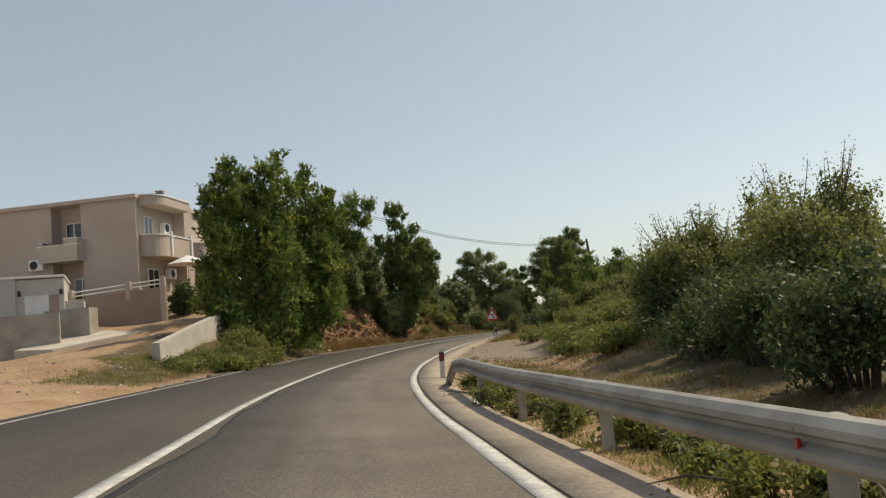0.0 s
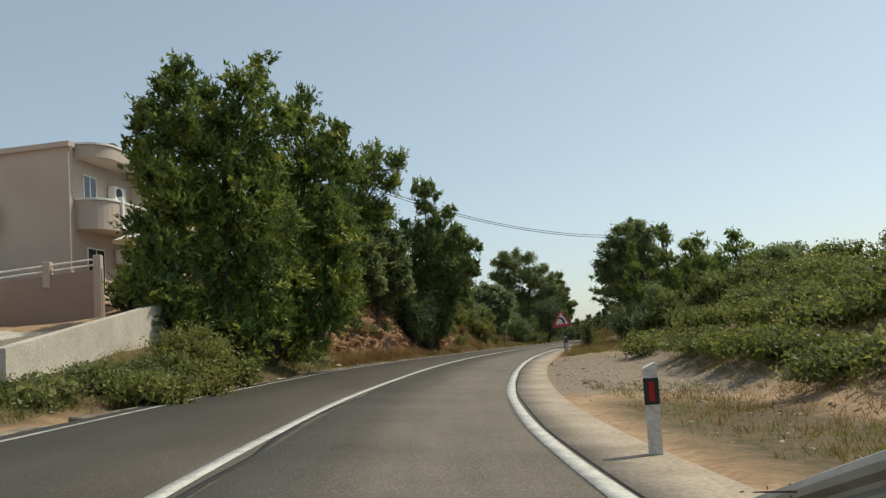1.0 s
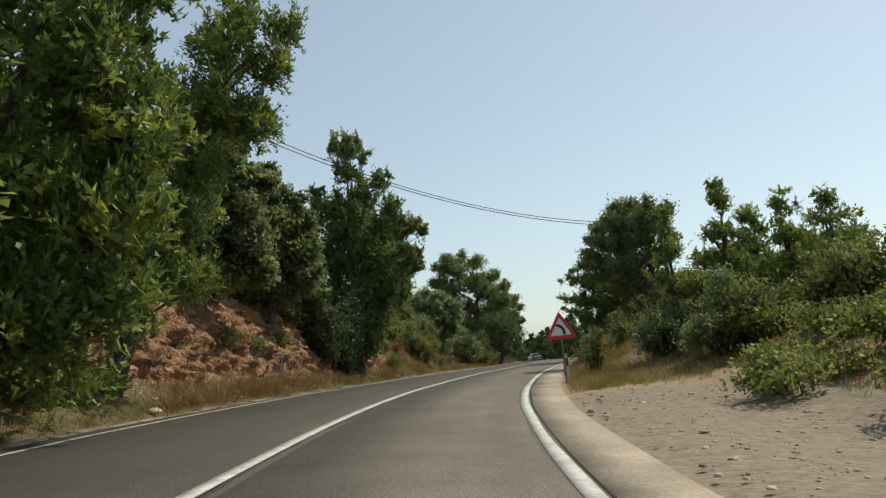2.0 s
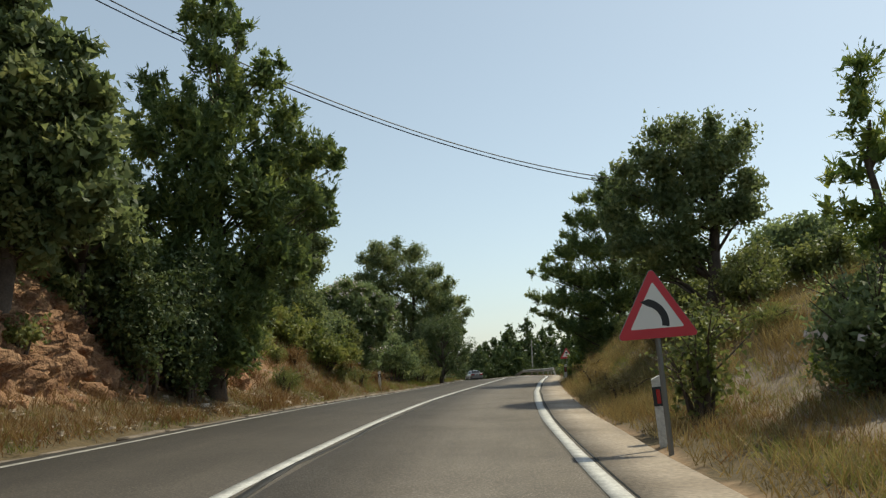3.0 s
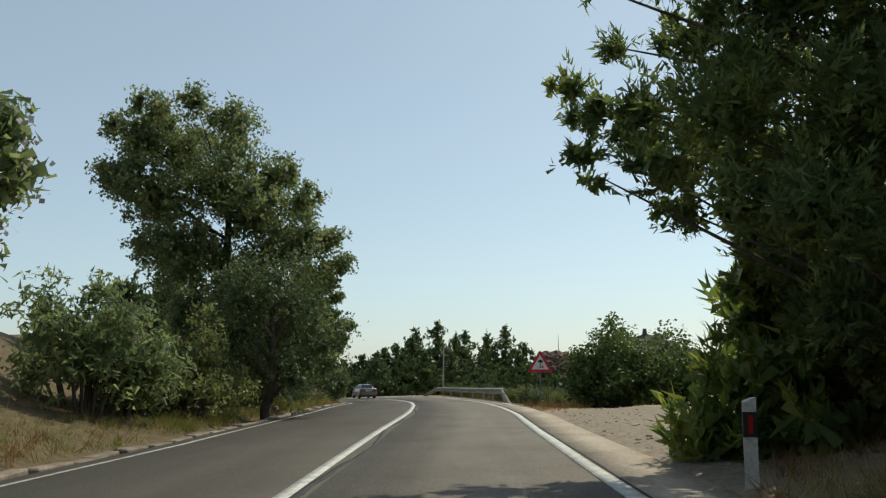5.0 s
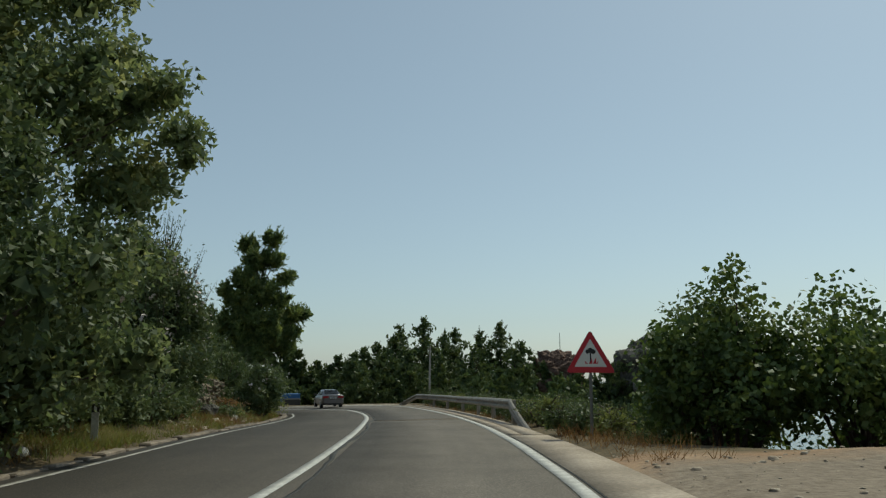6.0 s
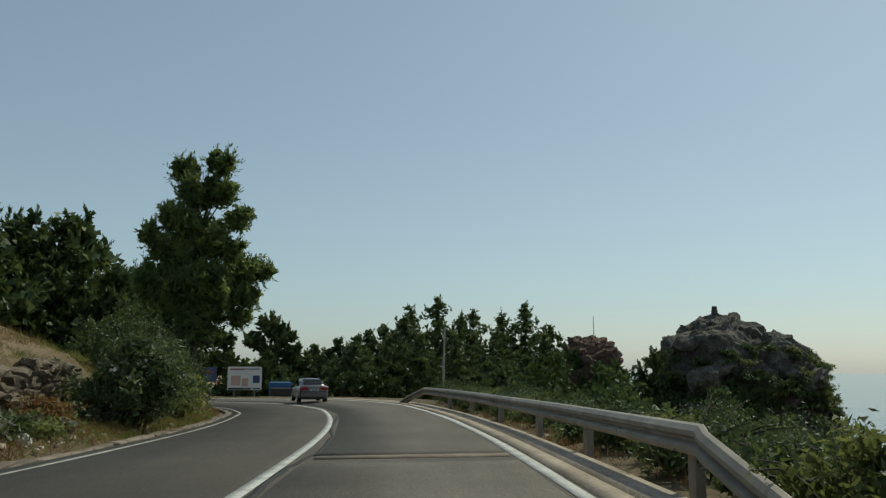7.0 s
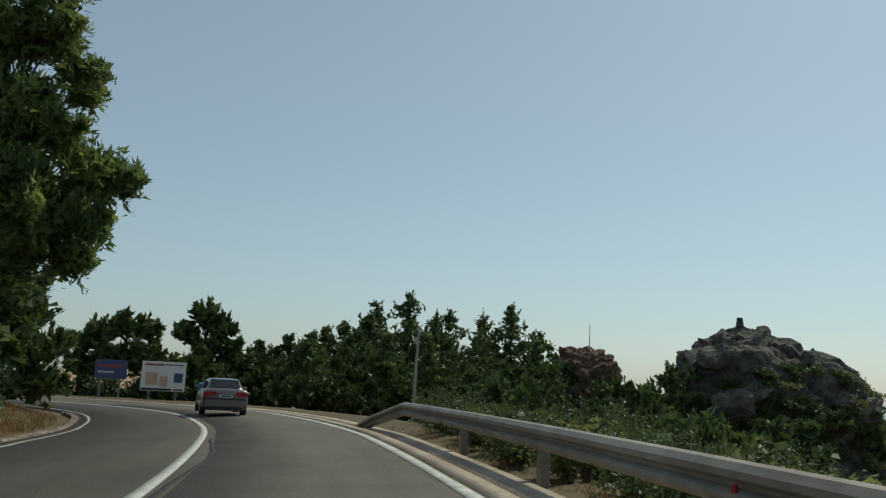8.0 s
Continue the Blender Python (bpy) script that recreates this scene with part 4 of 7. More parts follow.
shaped(5.2, 97.6, -2, [(-1.5, 8.4, 0.66), (-0.3, 8.6, 0.59), (-2.1, 7.8, 0.83), (-0.8, 7.5, 1.18), (0.8, 7.9, 0.90), (-2.6, 6.7, 0.70), (-1.4, 6.0, 1.40), (0.4, 6.3, 1.28), (2.0, 6.8, 0.82), (1.5, 5.4, 1.28), (2.9, 5.9, 0.70), (-0.7, 4.2, 1.50), (1.1, 3.5, 1.50), (2.7, 4.5, 1.05), (3.6, 4.7, 0.58), (4.2, 4.0, 0.42), (3.4, 3.3, 0.81), (0.2, 1.9, 1.38), (2.0, 1.9, 1.15), (3.1, 2.2, 0.81), (2.5, 0.6, 1.04), (1.1, 0.4, 1.03), (3.6, 0.8, 0.51)],
       52, "rounded grey-green oak at the roadside", 92000, OAK, "oak_tree", heart=0.45, stem=0.22, length=0.1, width=0.056, rise=0.3, up=0.1, grow=0.95)
broadleaf(7.0, 93.5, 5.0, 2.0, 57, "young oak under the larger one", 22000, DARKLEAF, bare=0.02, nl=14, length=0.07, width=0.04)
shrub(5.2, 91.3, 2.6, 1.4, 55, "grey-green tamarisk bush in dry grass", 6000, OLIVE, "tamarisk", sprigs=20)
# oleanders along this kerb wear darker leaves in place of shade
shrub(6.8, 101.9, 4.7, 2.1, 53, "flowering oleander at the kerb", 26000, DARKLEAF, "oleander", length=0.15, width=0.042, flowers=70, sprigs=60, nl=22)
shrub(8.1, 107.8, 6.0, 2.0, 56, "tall feathery oleander beside the stone wall", 40000, DARKLEAF, "oleander", length=0.14, width=0.042, flowers=90, sprigs=80, nl=26)
shrub(8.8, 108.8, 4.8, 1.2, 64, "oleander with white blossom at the end of the stone wall", 24000, DARKLEAF, "oleander", length=0.13, width=0.04, flowers=60, sprigs=24, nl=16)
shrub(6.2, 99.0, 2.4, 1.2, 58, "oleander with red blossom low at the kerb", 7000, DARKLEAF, "oleander", length=0.15, width=0.045, sprigs=8, flowers=9, petal=REDPETAL)
shrub(11.6, 117.4, 2.6, 1.3, 59, "dark oleander with a few white blossoms", 11000, DARKLEAF, "oleander", length=0.19, width=0.045, flowers=24, sprigs=12)
shrub(12.2, 122.5, 1.7, 1.3, 60, "low scrub on the inside of the bend", 6000, OLIVE, "scrub")
shaped(12.3, 131.3, 2, [(-0.5, 9.2, 0.56), (0.9, 9.6, 0.57), (0.0, 8.3, 0.89), (1.0, 8.4, 0.56), (-0.4, 7.1, 0.98), (-1.6, 6.7, 0.46), (1.6, 7.4, 0.51), (-0.9, 6.0, 0.93), (0.5, 6.4, 1.04), (1.4, 6.1, 0.51), (-0.1, 5.0, 1.34), (1.9, 5.3, 0.65), (2.6, 5.3, 0.42), (-1.1, 4.6, 1.11), (1.1, 4.2, 0.97), (2.1, 4.3, 0.46), (-0.1, 3.3, 1.33), (1.7, 3.5, 0.51)],
       61, "tall wind-shaped pine above the bend", 80000, PINEB, "pine_tree", stem=0.2, length=0.15, width=0.038, grow=0.98, twigs=4, clump=0.38, heart=0.55)
for i, (x, y, h, s) in enumerate([(6.0, 141.8, 6.8, 3.2), (1.8, 138, 6.5, 3.8), (9.4, 146, 6.2, 2.8), (-2, 146, 7.4, 4.0), (3.8, 141.0, 6.2, 3.0), (8.6, 138.4, 4.4, 2.3)]):
    pine(x, y, h, s, 65 + i, "dark pine on the hill inside the bend", 20000, material=DARKPINE, group="pines inside the bend", length=0.24, width=0.08, tip=0.28, bare=0.1, clump=0.45, taper=0.5)

broadleaf(-5.2, 60.4, 5.4, 1.8, 34, "dark evergreen oak crowding the top of the rock cutting", 15000, group="oaks on the cutting", bare=0.05, nl=20)
# scrub along the top of the cutting
for i, (x, y, h, s) in enumerate([(-9.6, 46.5, 2.2, 1.4), (-8.9, 49.0, 2.0, 1.4), (-8.2, 52.0, 2.2, 1.4), (-7.3, 55.0, 2.2, 1.4), (-6.4, 58.0, 2.2, 1.3), (-5.4, 60.6, 2.0, 1.2), (-7.0, 60.5, 2.4, 1.5)]):
    shrub(x, y, h, s, 121 + i, "dark evergreen scrub along the top of the cutting", 8000, OAK, "shrub", group="scrub on the cutting", length=0.12, width=0.07)
# darker leaves here stand for the shade beneath the pine
shrub(-3.3, 62.0, 3.8, 1.1, 99, "evergreen scrub at the foot of the pine, leaves darkened for shade", 14000, DARKLEAF, "shrub", nl=14)

# crest of the right-hand rise
for i, (x, y, h, s) in enumerate([(10.4, 63.6, 1.5, 1.2), (12.2, 64.8, 1.8, 1.4), (13.2, 61.6, 1.7, 1.4), (11.4, 60.6, 1.4, 1.1), (11.0, 66.4, 1.4, 1.2)]):
    shrub(x, y, h, s, 151 + i, "grey-green scrub on the crest of the rise", 6000, OLIVE, "scrub", group="scrub on the rise", length=0.1, width=0.06)
# growth over the left bank
for i, (x, y, h, s, m, n) in enumerate([(-1.3, 73.4, 1.6, 1.4, BRAMBLE, "creeper"), (-0.6, 76.9, 2.2, 1.5, OAK, "shrub"), (-2.8, 71.8, 1.3, 1.4, BRAMBLE, "creeper"), (-2.4, 75.4, 2.2, 1.5, BRAMBLE, "creeper"), (-1.6, 78.4, 3.2, 1.6, OAK, "shrub"), (0.0, 80.0, 2.4, 1.3, OLIVE, "shrub")]):
    shrub(x, y, h, s, 141 + i, "bright green creeper over the bank" if n == "creeper" else "dark evergreen scrub crowding the bank", 9000, m, n, group="growth over the bank", length=0.12, width=0.07)
for i in range(30):
    r = random.Random(160 + i)
    left = i % 2 == 0
    st = r.uniform(64, 98) if left else r.uniform(56, 78)
    o = -r.uniform(4.0, 6.2) if left else r.uniform(4.4, 8.0)
    j = int(np.argmin(np.abs(STATION - st)))
    p = LINE[j] + SIDE[j] * o
    shrub(float(p[0]), float(p[1]), r.uniform(0.35, 0.9), r.uniform(0.3, 0.7), 200 + i, "low weeds in the dry grass of the bank", 1600, [OLIVE, DRYGRASS, OLIVE, DRYGRASS][i // 2 % 4] if left else [STRAW, STRAW, OLIVE][i // 2 % 3], "weeds", group="weeds in the dry grass", length=0.2, width=0.016, nl=8, sprigs=5)

# right-hand side, near
for i, (x, y, h, s) in enumerate([(5.9, 18.6, 1.9, 1.3), (5.6, 15.2, 1.9, 1.3), (5.6, 12.0, 1.8, 1.3), (6.4, 9.0, 1.8, 1.5), (6.3, 21.6, 1.9, 1.2), (7.2, 24.2, 1.6, 1.2)]):
    shrub(x, y, h, s, 131 + i, "dark weedy undergrowth behind the guardrail", 11000, DARKLEAF, "undergrowth", group="undergrowth behind the guardrail", length=0.085, width=0.05, sprigs=10, nl=18)
shrub(7.1, 22.4, 3.1, 1.9, 71, "sprawling almond bush with long leafy shoots", 52000, OLIVE, "almond_bush", shoot=1.3, sprigs=70, length=0.09, width=0.05, nl=26)
shrub(7.2, 17.4, 2.9, 1.8, 70, "sprawling almond bush with long leafy shoots", 34000, OLIVE, "almond_bush", sprigs=30, length=0.09, width=0.05, nl=20)
shrub(9.0, 20.4, 3.8, 2.2, 72, "sprawling almond bush with long leafy shoots", 38000, OLIVE, "almond_bush", shoot=1.3, sprigs=50, length=0.09, width=0.05, nl=22)
for i in range(44):
    r = random.Random(1300 + i)
    row, st = i % 4, 23.5 + (i // 4) * 2.15 + r.uniform(-0.6, 0.6)
    o = (8.5, 10.0, 11.8, 14.2)[row] + r.uniform(-0.4, 0.4) - (0.9 if st > 41 else 0.0)
    j = int(np.argmin(np.abs(STATION - st)))
    p = LINE[j] + SIDE[j] * o
    m = [BRAMBLE, OLIVE, BRAMBLE, BRAMBLE, OLIVE][(i * 3 + row) % 5]
    shrub(float(p[0]), float(p[1]), (0.55, 0.8, 1.0, 1.3)[row] * r.uniform(0.7, 1.3), r.uniform(1.0, 1.5), 1340 + i, "tangled bramble mound, yellow-green in sun" if m is BRAMBLE else "grey-green broom scrub on the slope", 4200, m,
          "bramble" if m is BRAMBLE else "scrub", length=0.10, width=0.06, group="scrub on the slope", sprigs=10)
for i, (x, y, h, s, n, m) in enumerate([(8.6, 46.2, 1.6, 1.2, 8000, OLIVE), (10.4, 46.6, 1.9, 1.5, 8000, OLIVE), (13.2, 46.0, 1.6, 1.8, 7000, BRAMBLE), (16.5, 45, 1.6, 2.2, 5000, OLIVE)]):
    shrub(x, y, h, s, 101 + i, "grey-green broom scrub on the slope", n, m, "scrub", length=0.12, width=0.07, group="scrub on the slope", sprigs=16)
shrub(6.5, 52.2, 2.1, 0.95, 73, "dusty grey-green bush with white blossom behind the gravel", 15000, OLEANDER, "oleander", length=0.12, width=0.045, flowers=40, sprigs=40)
shrub(6.9, 49.0, 2.0, 1.2, 67, "dusty evergreen bush behind the gravel lay-by", 15000, OLEANDER, "shrub", length=0.11, width=0.05, sprigs=40)
shrub(7.6, 48.6, 1.7, 1.2, 74, "bright broom behind the gravel lay-by", 9000, BRAMBLE, "broom", length=0.12, width=0.05, sprigs=20)
for i, (x, y, h, s, n) in enumerate([(7.0, 52.8, 3.9, 0.75, 13000), (8.3, 52.0, 4.0, 1.1, 24000), (9.6, 53.0, 3.1, 1.2, 20000), (9.4, 50.4, 2.9, 1.1, 18000), (11.4, 51.6, 2.9, 1.3, 14000)]):
    pine(x, y, h, s, 75 + i, "young feathery pine on the rise", int(n * 1.3), bare=0.0, group="young pines", tip=0.17, taper=0.6, length=0.085, width=0.02, clump=0.24)
shrub(4.6, 53.6, 1.7, 0.5, 79, "small thorny bush behind the warning sign", 1000, OLIVE, "thorn_bush", sprigs=30, nl=8)
shrub(8.3, 62.6, 1.5, 1.2, 1800, "grey-green scrub at the foot of the oak", 6000, OLIVE, "scrub", length=0.1, width=0.05, sprigs=16)
shrub(9.6, 60.6, 1.5, 1.1, 1801, "grey-green scrub at the foot of the oak", 6000, OLIVE, "scrub", length=0.1, width=0.05, sprigs=16)
shrub(7.0, 57.8, 1.1, 0.9, 80, "small thorny bush beside the path", 2500, OLIVE, "thorn_bush", sprigs=8)
shaped(9.2, 62.0, -36, [(-0.9, 4.8, 0.37), (-0.3, 4.8, 0.39), (0.4, 4.7, 0.39), (1.1, 4.5, 0.37), (-1.3, 4.3, 0.32), (-1.8, 3.9, 0.28), (-2.1, 3.6, 0.21), (-0.9, 3.9, 0.59), (-0.1, 3.8, 0.68), (0.7, 3.8, 0.62), (-1.6, 3.2, 0.44), (-0.8, 3.0, 0.63), (0.1, 3.2, 0.50), (1.1, 3.3, 0.38), (-1.9, 2.5, 0.47), (-1.5, 1.9, 0.50), (-0.8, 2.0, 0.60), (-1.8, 1.4, 0.23), (-1.3, 1.4, 0.29), (-0.4, 1.5, 0.39), (-2.2, 2.9, 0.38), (-2.1, 1.9, 0.37), (-1.0, 1.3, 0.33), (-0.2, 1.7, 0.37), (0.4, 2.5, 0.5), (1.0, 2.6, 0.45), (-0.3, 2.4, 0.5)],
       81, "spreading evergreen oak with a dark trunk", 44000, OAK, "oak_tree", stem=0.26, length=0.095, width=0.052, heart=0.15, rise=1.0, lean=(0.3, 0), top=3.4, grow=0.8, twigs=2)
broadleaf(14.6, 66.5, 2.6, 2.2, 84, "low olive tree on the rise", 12000, OLEANDER, "olive_tree", bare=0.08)
broadleaf(16.5, 61.0, 2.3, 2.4, 85, "low olive tree on the rise", 10000, OLEANDER, "olive_tree", bare=0.08)
shaped(12.9, 77.3, -36, [(-1.6, 7.4, 0.33), (-0.7, 7.3, 0.59), (0.3, 7.1, 0.5), (0.8, 6.7, 0.28), (-2.1, 6.5, 0.36), (-1.1, 6.2, 0.75), (-0.0, 6.1, 0.80), (0.9, 5.9, 0.42), (-2.4, 5.8, 0.25), (-2.3, 5.0, 0.62), (-1.2, 5.0, 0.90), (0.0, 4.8, 0.90), (0.9, 4.9, 0.52), (1.5, 4.7, 0.30), (-3.3, 4.8, 0.26), (-3.0, 4.2, 0.52), (-3.9, 4.2, 0.2), (-2.1, 3.8, 0.89), (-0.9, 3.6, 0.99), (0.3, 3.7, 0.77), (1.3, 4.0, 0.45), (1.9, 3.9, 0.32), (-4.2, 3.2, 0.25), (-3.6, 3.0, 0.50), (-2.7, 2.8, 0.77), (-1.4, 2.5, 0.98), (-0.1, 2.5, 0.82), (-4.1, 2.5, 0.20), (-3.2, 2.2, 0.47), (-2.1, 1.6, 0.76), (-0.4, 8.1, 0.45), (0.2, 7.9, 0.4), (-0.2, 7.3, 0.8), (2.3, 3.9, 0.4), (2.8, 3.8, 0.33), (1.0, 3.1, 0.62), (1.7, 2.9, 0.5), (2.3, 2.9, 0.42), (1.0, 2.1, 0.6), (1.9, 2.1, 0.5), (-1.1, 1.4, 0.85), (-0.1, 1.4, 0.75), (0.7, 1.3, 0.6), (-1.8, 0.7, 0.55), (-0.9, 0.5, 0.6)],
       82, "broad dark pine leaning over the road edge", 165000, PINEB, "pine_tree", stem=0.22, length=0.105, width=0.022, heart=0.6, grow=0.92, lean=(-0.6, 0), twigs=3, clump=0.27, rise=0.3)
pine(12.2, 80.0, 3.6, 1.2, 83, "young pine under the larger one", 12000, bare=0.0)
shrub(12.9, 79.6, 3.6, 1.5, 95, "dark shrub under the broad pine", 14000, OAK, "shrub", nl=18)
shrub(14.4, 77.6, 3.4, 1.7, 96, "dark shrub under the broad pine", 14000, OAK, "shrub", nl=18)
shrub(16.4, 76.4, 3.6, 1.8, 97, "dark shrub under the broad pine", 10000, OAK, "shrub", nl=18)
# second shrub at the pine's foot, shade again put into its leaf colour
shrub(-4.0, 60.8, 4.2, 1.1, 98, "evergreen scrub at the foot of the pine, leaves darkened for shade", 13000, DARKLEAF, "shrub", nl=16)
for i, (x, y, h, s) in enumerate([(11.6, 70.8, 0.9, 0.9), (13.2, 73.2, 1.1, 1.1), (14.6, 75.0, 1.5, 1.4), (12.6, 77.4, 1.2, 1.1), (16.8, 79.0, 2.0, 1.8), (16.0, 83.0, 2.0, 1.7)]):
    shrub(x, y, h, s, 86 + i, "yellowing broom on the dry bank", 5000, OLIVE, "broom", length=0.12, width=0.05, sprigs=10, group="broom on the bank")
for i, (x, y, s, h, n) in enumerate([(18.7, 97.4, 1.6, 3.2, 15000), (20.8, 96.6, 1.9, 3.1, 12000), (23.2, 95.4, 2.2, 3.2, 12000), (26.0, 93.8, 2.4, 3.6, 9500), (28.6, 91.4, 2.4, 3.8, 7500), (31.0, 88.4, 2.6, 4.0, 7000), (33.0, 84.6, 2.8, 4.0, 6000), (20.0, 99.8, 1.5, 3.4, 10000), (21.2, 102.0, 1.5, 4.3, 16000)]):
    shrub(x, y, h, s, 91 + i, "dense large-leaved fig thicket behind the gravel", int(n * 1.05), FIG, "fig_bush", length=0.115 if i < 2 or i > 6 else 0.125, width=0.085, clump=0.34, group="fig thicket", nl=18, z=0.45 if i < 3 else -0.2, broad=True)

for i, (x, y) in enumerate([(22.4, 97.6), (25.2, 95.8), (28.0, 93.4)]):
    shrub(x, y, 1.6, 1.5, 1700 + i, "low fig growth at the foot of the thicket", 5000, FIG, "fig_bush", length=0.125, width=0.1, group="fig thicket", z=-0.2, broad=True)
# leafy weeds at the foot of the first guardrail
for i in range(26):
    r = random.Random(1500 + i)
    j = int(np.argmin(np.abs(STATION - (1.5 + i * 0.72 + r.uniform(-.2, .2)))))
    p = LINE[j] + SIDE[j] * r.uniform(3.95, 4.7)
    shrub(float(p[0]), float(p[1]), r.uniform(0.16, 0.42), r.uniform(0.22, 0.45), 1530 + i, "low leafy weeds at the foot of the guardrail", 1500, [OLIVE, GREENGRASS, BRAMBLE][i % 3], "weeds", length=0.055, width=0.03, nl=6, sprigs=6, group="weeds at the guardrail", clump=0.12)
# low growth along the left kerb
for i in range(32):
    r = random.Random(260 + i)
    st = 87.5 + i * 0.7 if i < 20 else 111.0 + (i - 20) * 1.3
    near = i < 20
    j = int(np.argmin(np.abs(STATION - st)))
    p = LINE[j] - SIDE[j] * (r.uniform(4.9, 5.4) if near else r.uniform(4.5, 5.1))
    # shoots at the kerb: shade put into the leaf colour
    shrub(float(p[0]), float(p[1]), r.uniform(1.1, 2.0) if near else r.uniform(0.22, 0.5), r.uniform(0.6, 0.95) if near else r.uniform(0.35, 0.6), 280 + i, "dark oleander shoots crowding the kerb" if near else "low weeds below the stone wall", 5000 if near else 1800,
          [FIG, DARKLEAF, DARKLEAF][i % 3] if near else [OLIVE, DRYGRASS, DARKLEAF][i % 3], "oleander" if near else "weeds", group="growth along the kerb", length=0.13, width=0.04, nl=8, sprigs=8)
for i in range(9):
    r = random.Random(1900 + i)
    j = int(np.argmin(np.abs(STATION - (101.8 + i * 0.85))))
    p = LINE[j] - SIDE[j] * (r.uniform(4.9, 5.3) + (0.7 if i > 5 else 0.0))
    shrub(float(p[0]), float(p[1]), r.uniform(1.0, 1.7), r.uniform(0.6, 0.85), 1910 + i, "dark oleander shoots crowding the kerb", 5000, DARKLEAF, "oleander", group="growth along the kerb", length=0.13, width=0.04, nl=9, sprigs=8)
# thicket and weeds under the pine inside the bend
for i in range(22):
    r = random.Random(560 + i)
    back = i >= 13
    st = 119.5 + i * 1.05 if not back else 127.0 + (i - 13) * 0.9
    j = int(np.argmin(np.abs(STATION - st)))
    p = LINE[j] - SIDE[j] * (r.uniform(4.7, 5.3) if not back else r.uniform(5.6, 7.0))
    # rear thicket takes dark needle colour in place of the pine's shadow
    shrub(float(p[0]), float(p[1]), r.uniform(0.5, 1.1) if not back else r.uniform(2.4, 3.8), r.uniform(0.6, 0.9) if not back else r.uniform(1.3, 1.8), 580 + i,
          "yellowing weeds on the bank inside the bend" if not back else "evergreen thicket under the pine, leaf colour darkened for shade", 2400 if not back else 7500,
          [DARKLEAF, DRYGRASS, DARKLEAF][i % 3] if not back else DARKPINE, "weeds" if not back else "thicket", group="growth inside the bend", length=0.1, width=0.045, nl=8 if not back else 14, sprigs=7)
for i, (st, o, h, w) in enumerate([(125.4, 5.4, 1.6, 1.0), (127.2, 5.3, 2.2, 1.1), (129.0, 5.2, 2.4, 1.1), (130.8, 5.2, 2.2, 1.0), (132.6, 5.5, 1.8, 1.0), (134.6, 5.8, 1.5, 1.0)]):
    j = int(np.argmin(np.abs(STATION - st)))
    p = LINE[j] - SIDE[j] * o
    shrub(float(p[0]), float(p[1]), h, w, 620 + i, "evergreen thicket under the pine, leaf colour darkened for shade", 8000, DARKLEAF, "thicket", group="growth inside the bend", length=0.14, width=0.07, nl=14, sprigs=14)
# slope below the second guardrail
k = 0
for y in np.arange(101.5, 134, 3.4):
    for o in (6.3, 10.4, 15.0):
        rg = random.Random(int(y * 10 + o))
        j = int(np.argmin(np.abs(STATION - y)))
        p = LINE[j] + SIDE[j] * (o + rg.uniform(-.7, .7))
        shrub(float(p[0]), float(p[1]), (0.9 if o < 8 else 1.6 if o < 12 else 2.6) + rg.uniform(-.3, .4), 1.9 if o < 8 else 2.4, 700 + k,
              "grey-green maquis below the guardrail", 6500 if o < 8 else 2600, [DARKLEAF, DARKPINE, DARKLEAF, DARKLEAF][k % 4], "maquis_shrub", group="maquis below the guardrail", length=0.065 if o < 8 else 0.11, width=0.026 if o < 8 else 0.045, sprigs=14 if o < 8 else 4)
        k += 1
# dark weeds pressing against the second guardrail
for i in range(40):
    r = random.Random(1600 + i)
    j = int(np.argmin(np.abs(STATION - (101.2 + i * 0.72))))
    p = LINE[j] + SIDE[j] * (4.6 + 0.7 * (i % 2) + r.uniform(-.1, .25))
    shrub(float(p[0]), float(p[1]), r.uniform(0.45, 0.85), r.uniform(0.5, 0.8), 1650 + i, "dark weeds pressing against the guardrail", 2000, [DARKLEAF, OLIVE, DARKLEAF][i % 3], "weeds", length=0.085, width=0.035, nl=8, sprigs=14, group="weeds below the guardrail", clump=0.18)
# pines across the bend and down the coast
FAR = [(18, 184, 3.6), (20.5, 187, 4.2), (23, 188, 4.6), (25.5, 187, 5.2), (27.6, 187, 5.6), (29.4, 190, 6.4), (31.6, 192, 7.2), (33.6, 190, 8.0), (35.4, 196, 9.8), (38.2, 193, 10.8), (40.8, 192, 8.6), (43, 194, 9.4),
       (45.4, 190, 9.0), (47.6, 188, 10.0), (49.8, 186, 7.4), (52, 184, 4.4), (55, 180, 3.4), (26, 178, 4.4), (29.5, 179, 5.0), (33, 180, 5.6), (37, 181, 6.0), (41, 179, 6.4), (45, 176, 6.0), (49, 172, 2.8), (53, 168, 4.2), (57, 163, 4.2)]
for i, (x, y, h) in enumerate(FAR):
    rg = random.Random(900 + i)
    g = min(-0.8, gz(x, y))
    pine(x, y, h - 0.7 - g * 0.95, 3.7 + 0.2 * h, 300 + i, "dark pine beyond the bend", 16000 if i < 17 else 7500, material=DARKPINE, group="pines beyond the bend", length=0.24, width=0.085, clump=0.6, z=g, bare=0.32, tip=0.08, taper=0.68, dense=1.0)
shaped(19.6, 186, -2, [(-1.5, 8.5, 1.65), (-2.7, 6.9, 1.44), (-0.2, 7.3, 1.65), (0.9, 6.1, 1.03), (-1.3, 5.7, 1.55)],
       350, "umbrella-crowned pine behind the billboards", 9000, DARKPINE, "pine_tree", length=0.36, width=0.13, clump=0.5, stem=0.18)
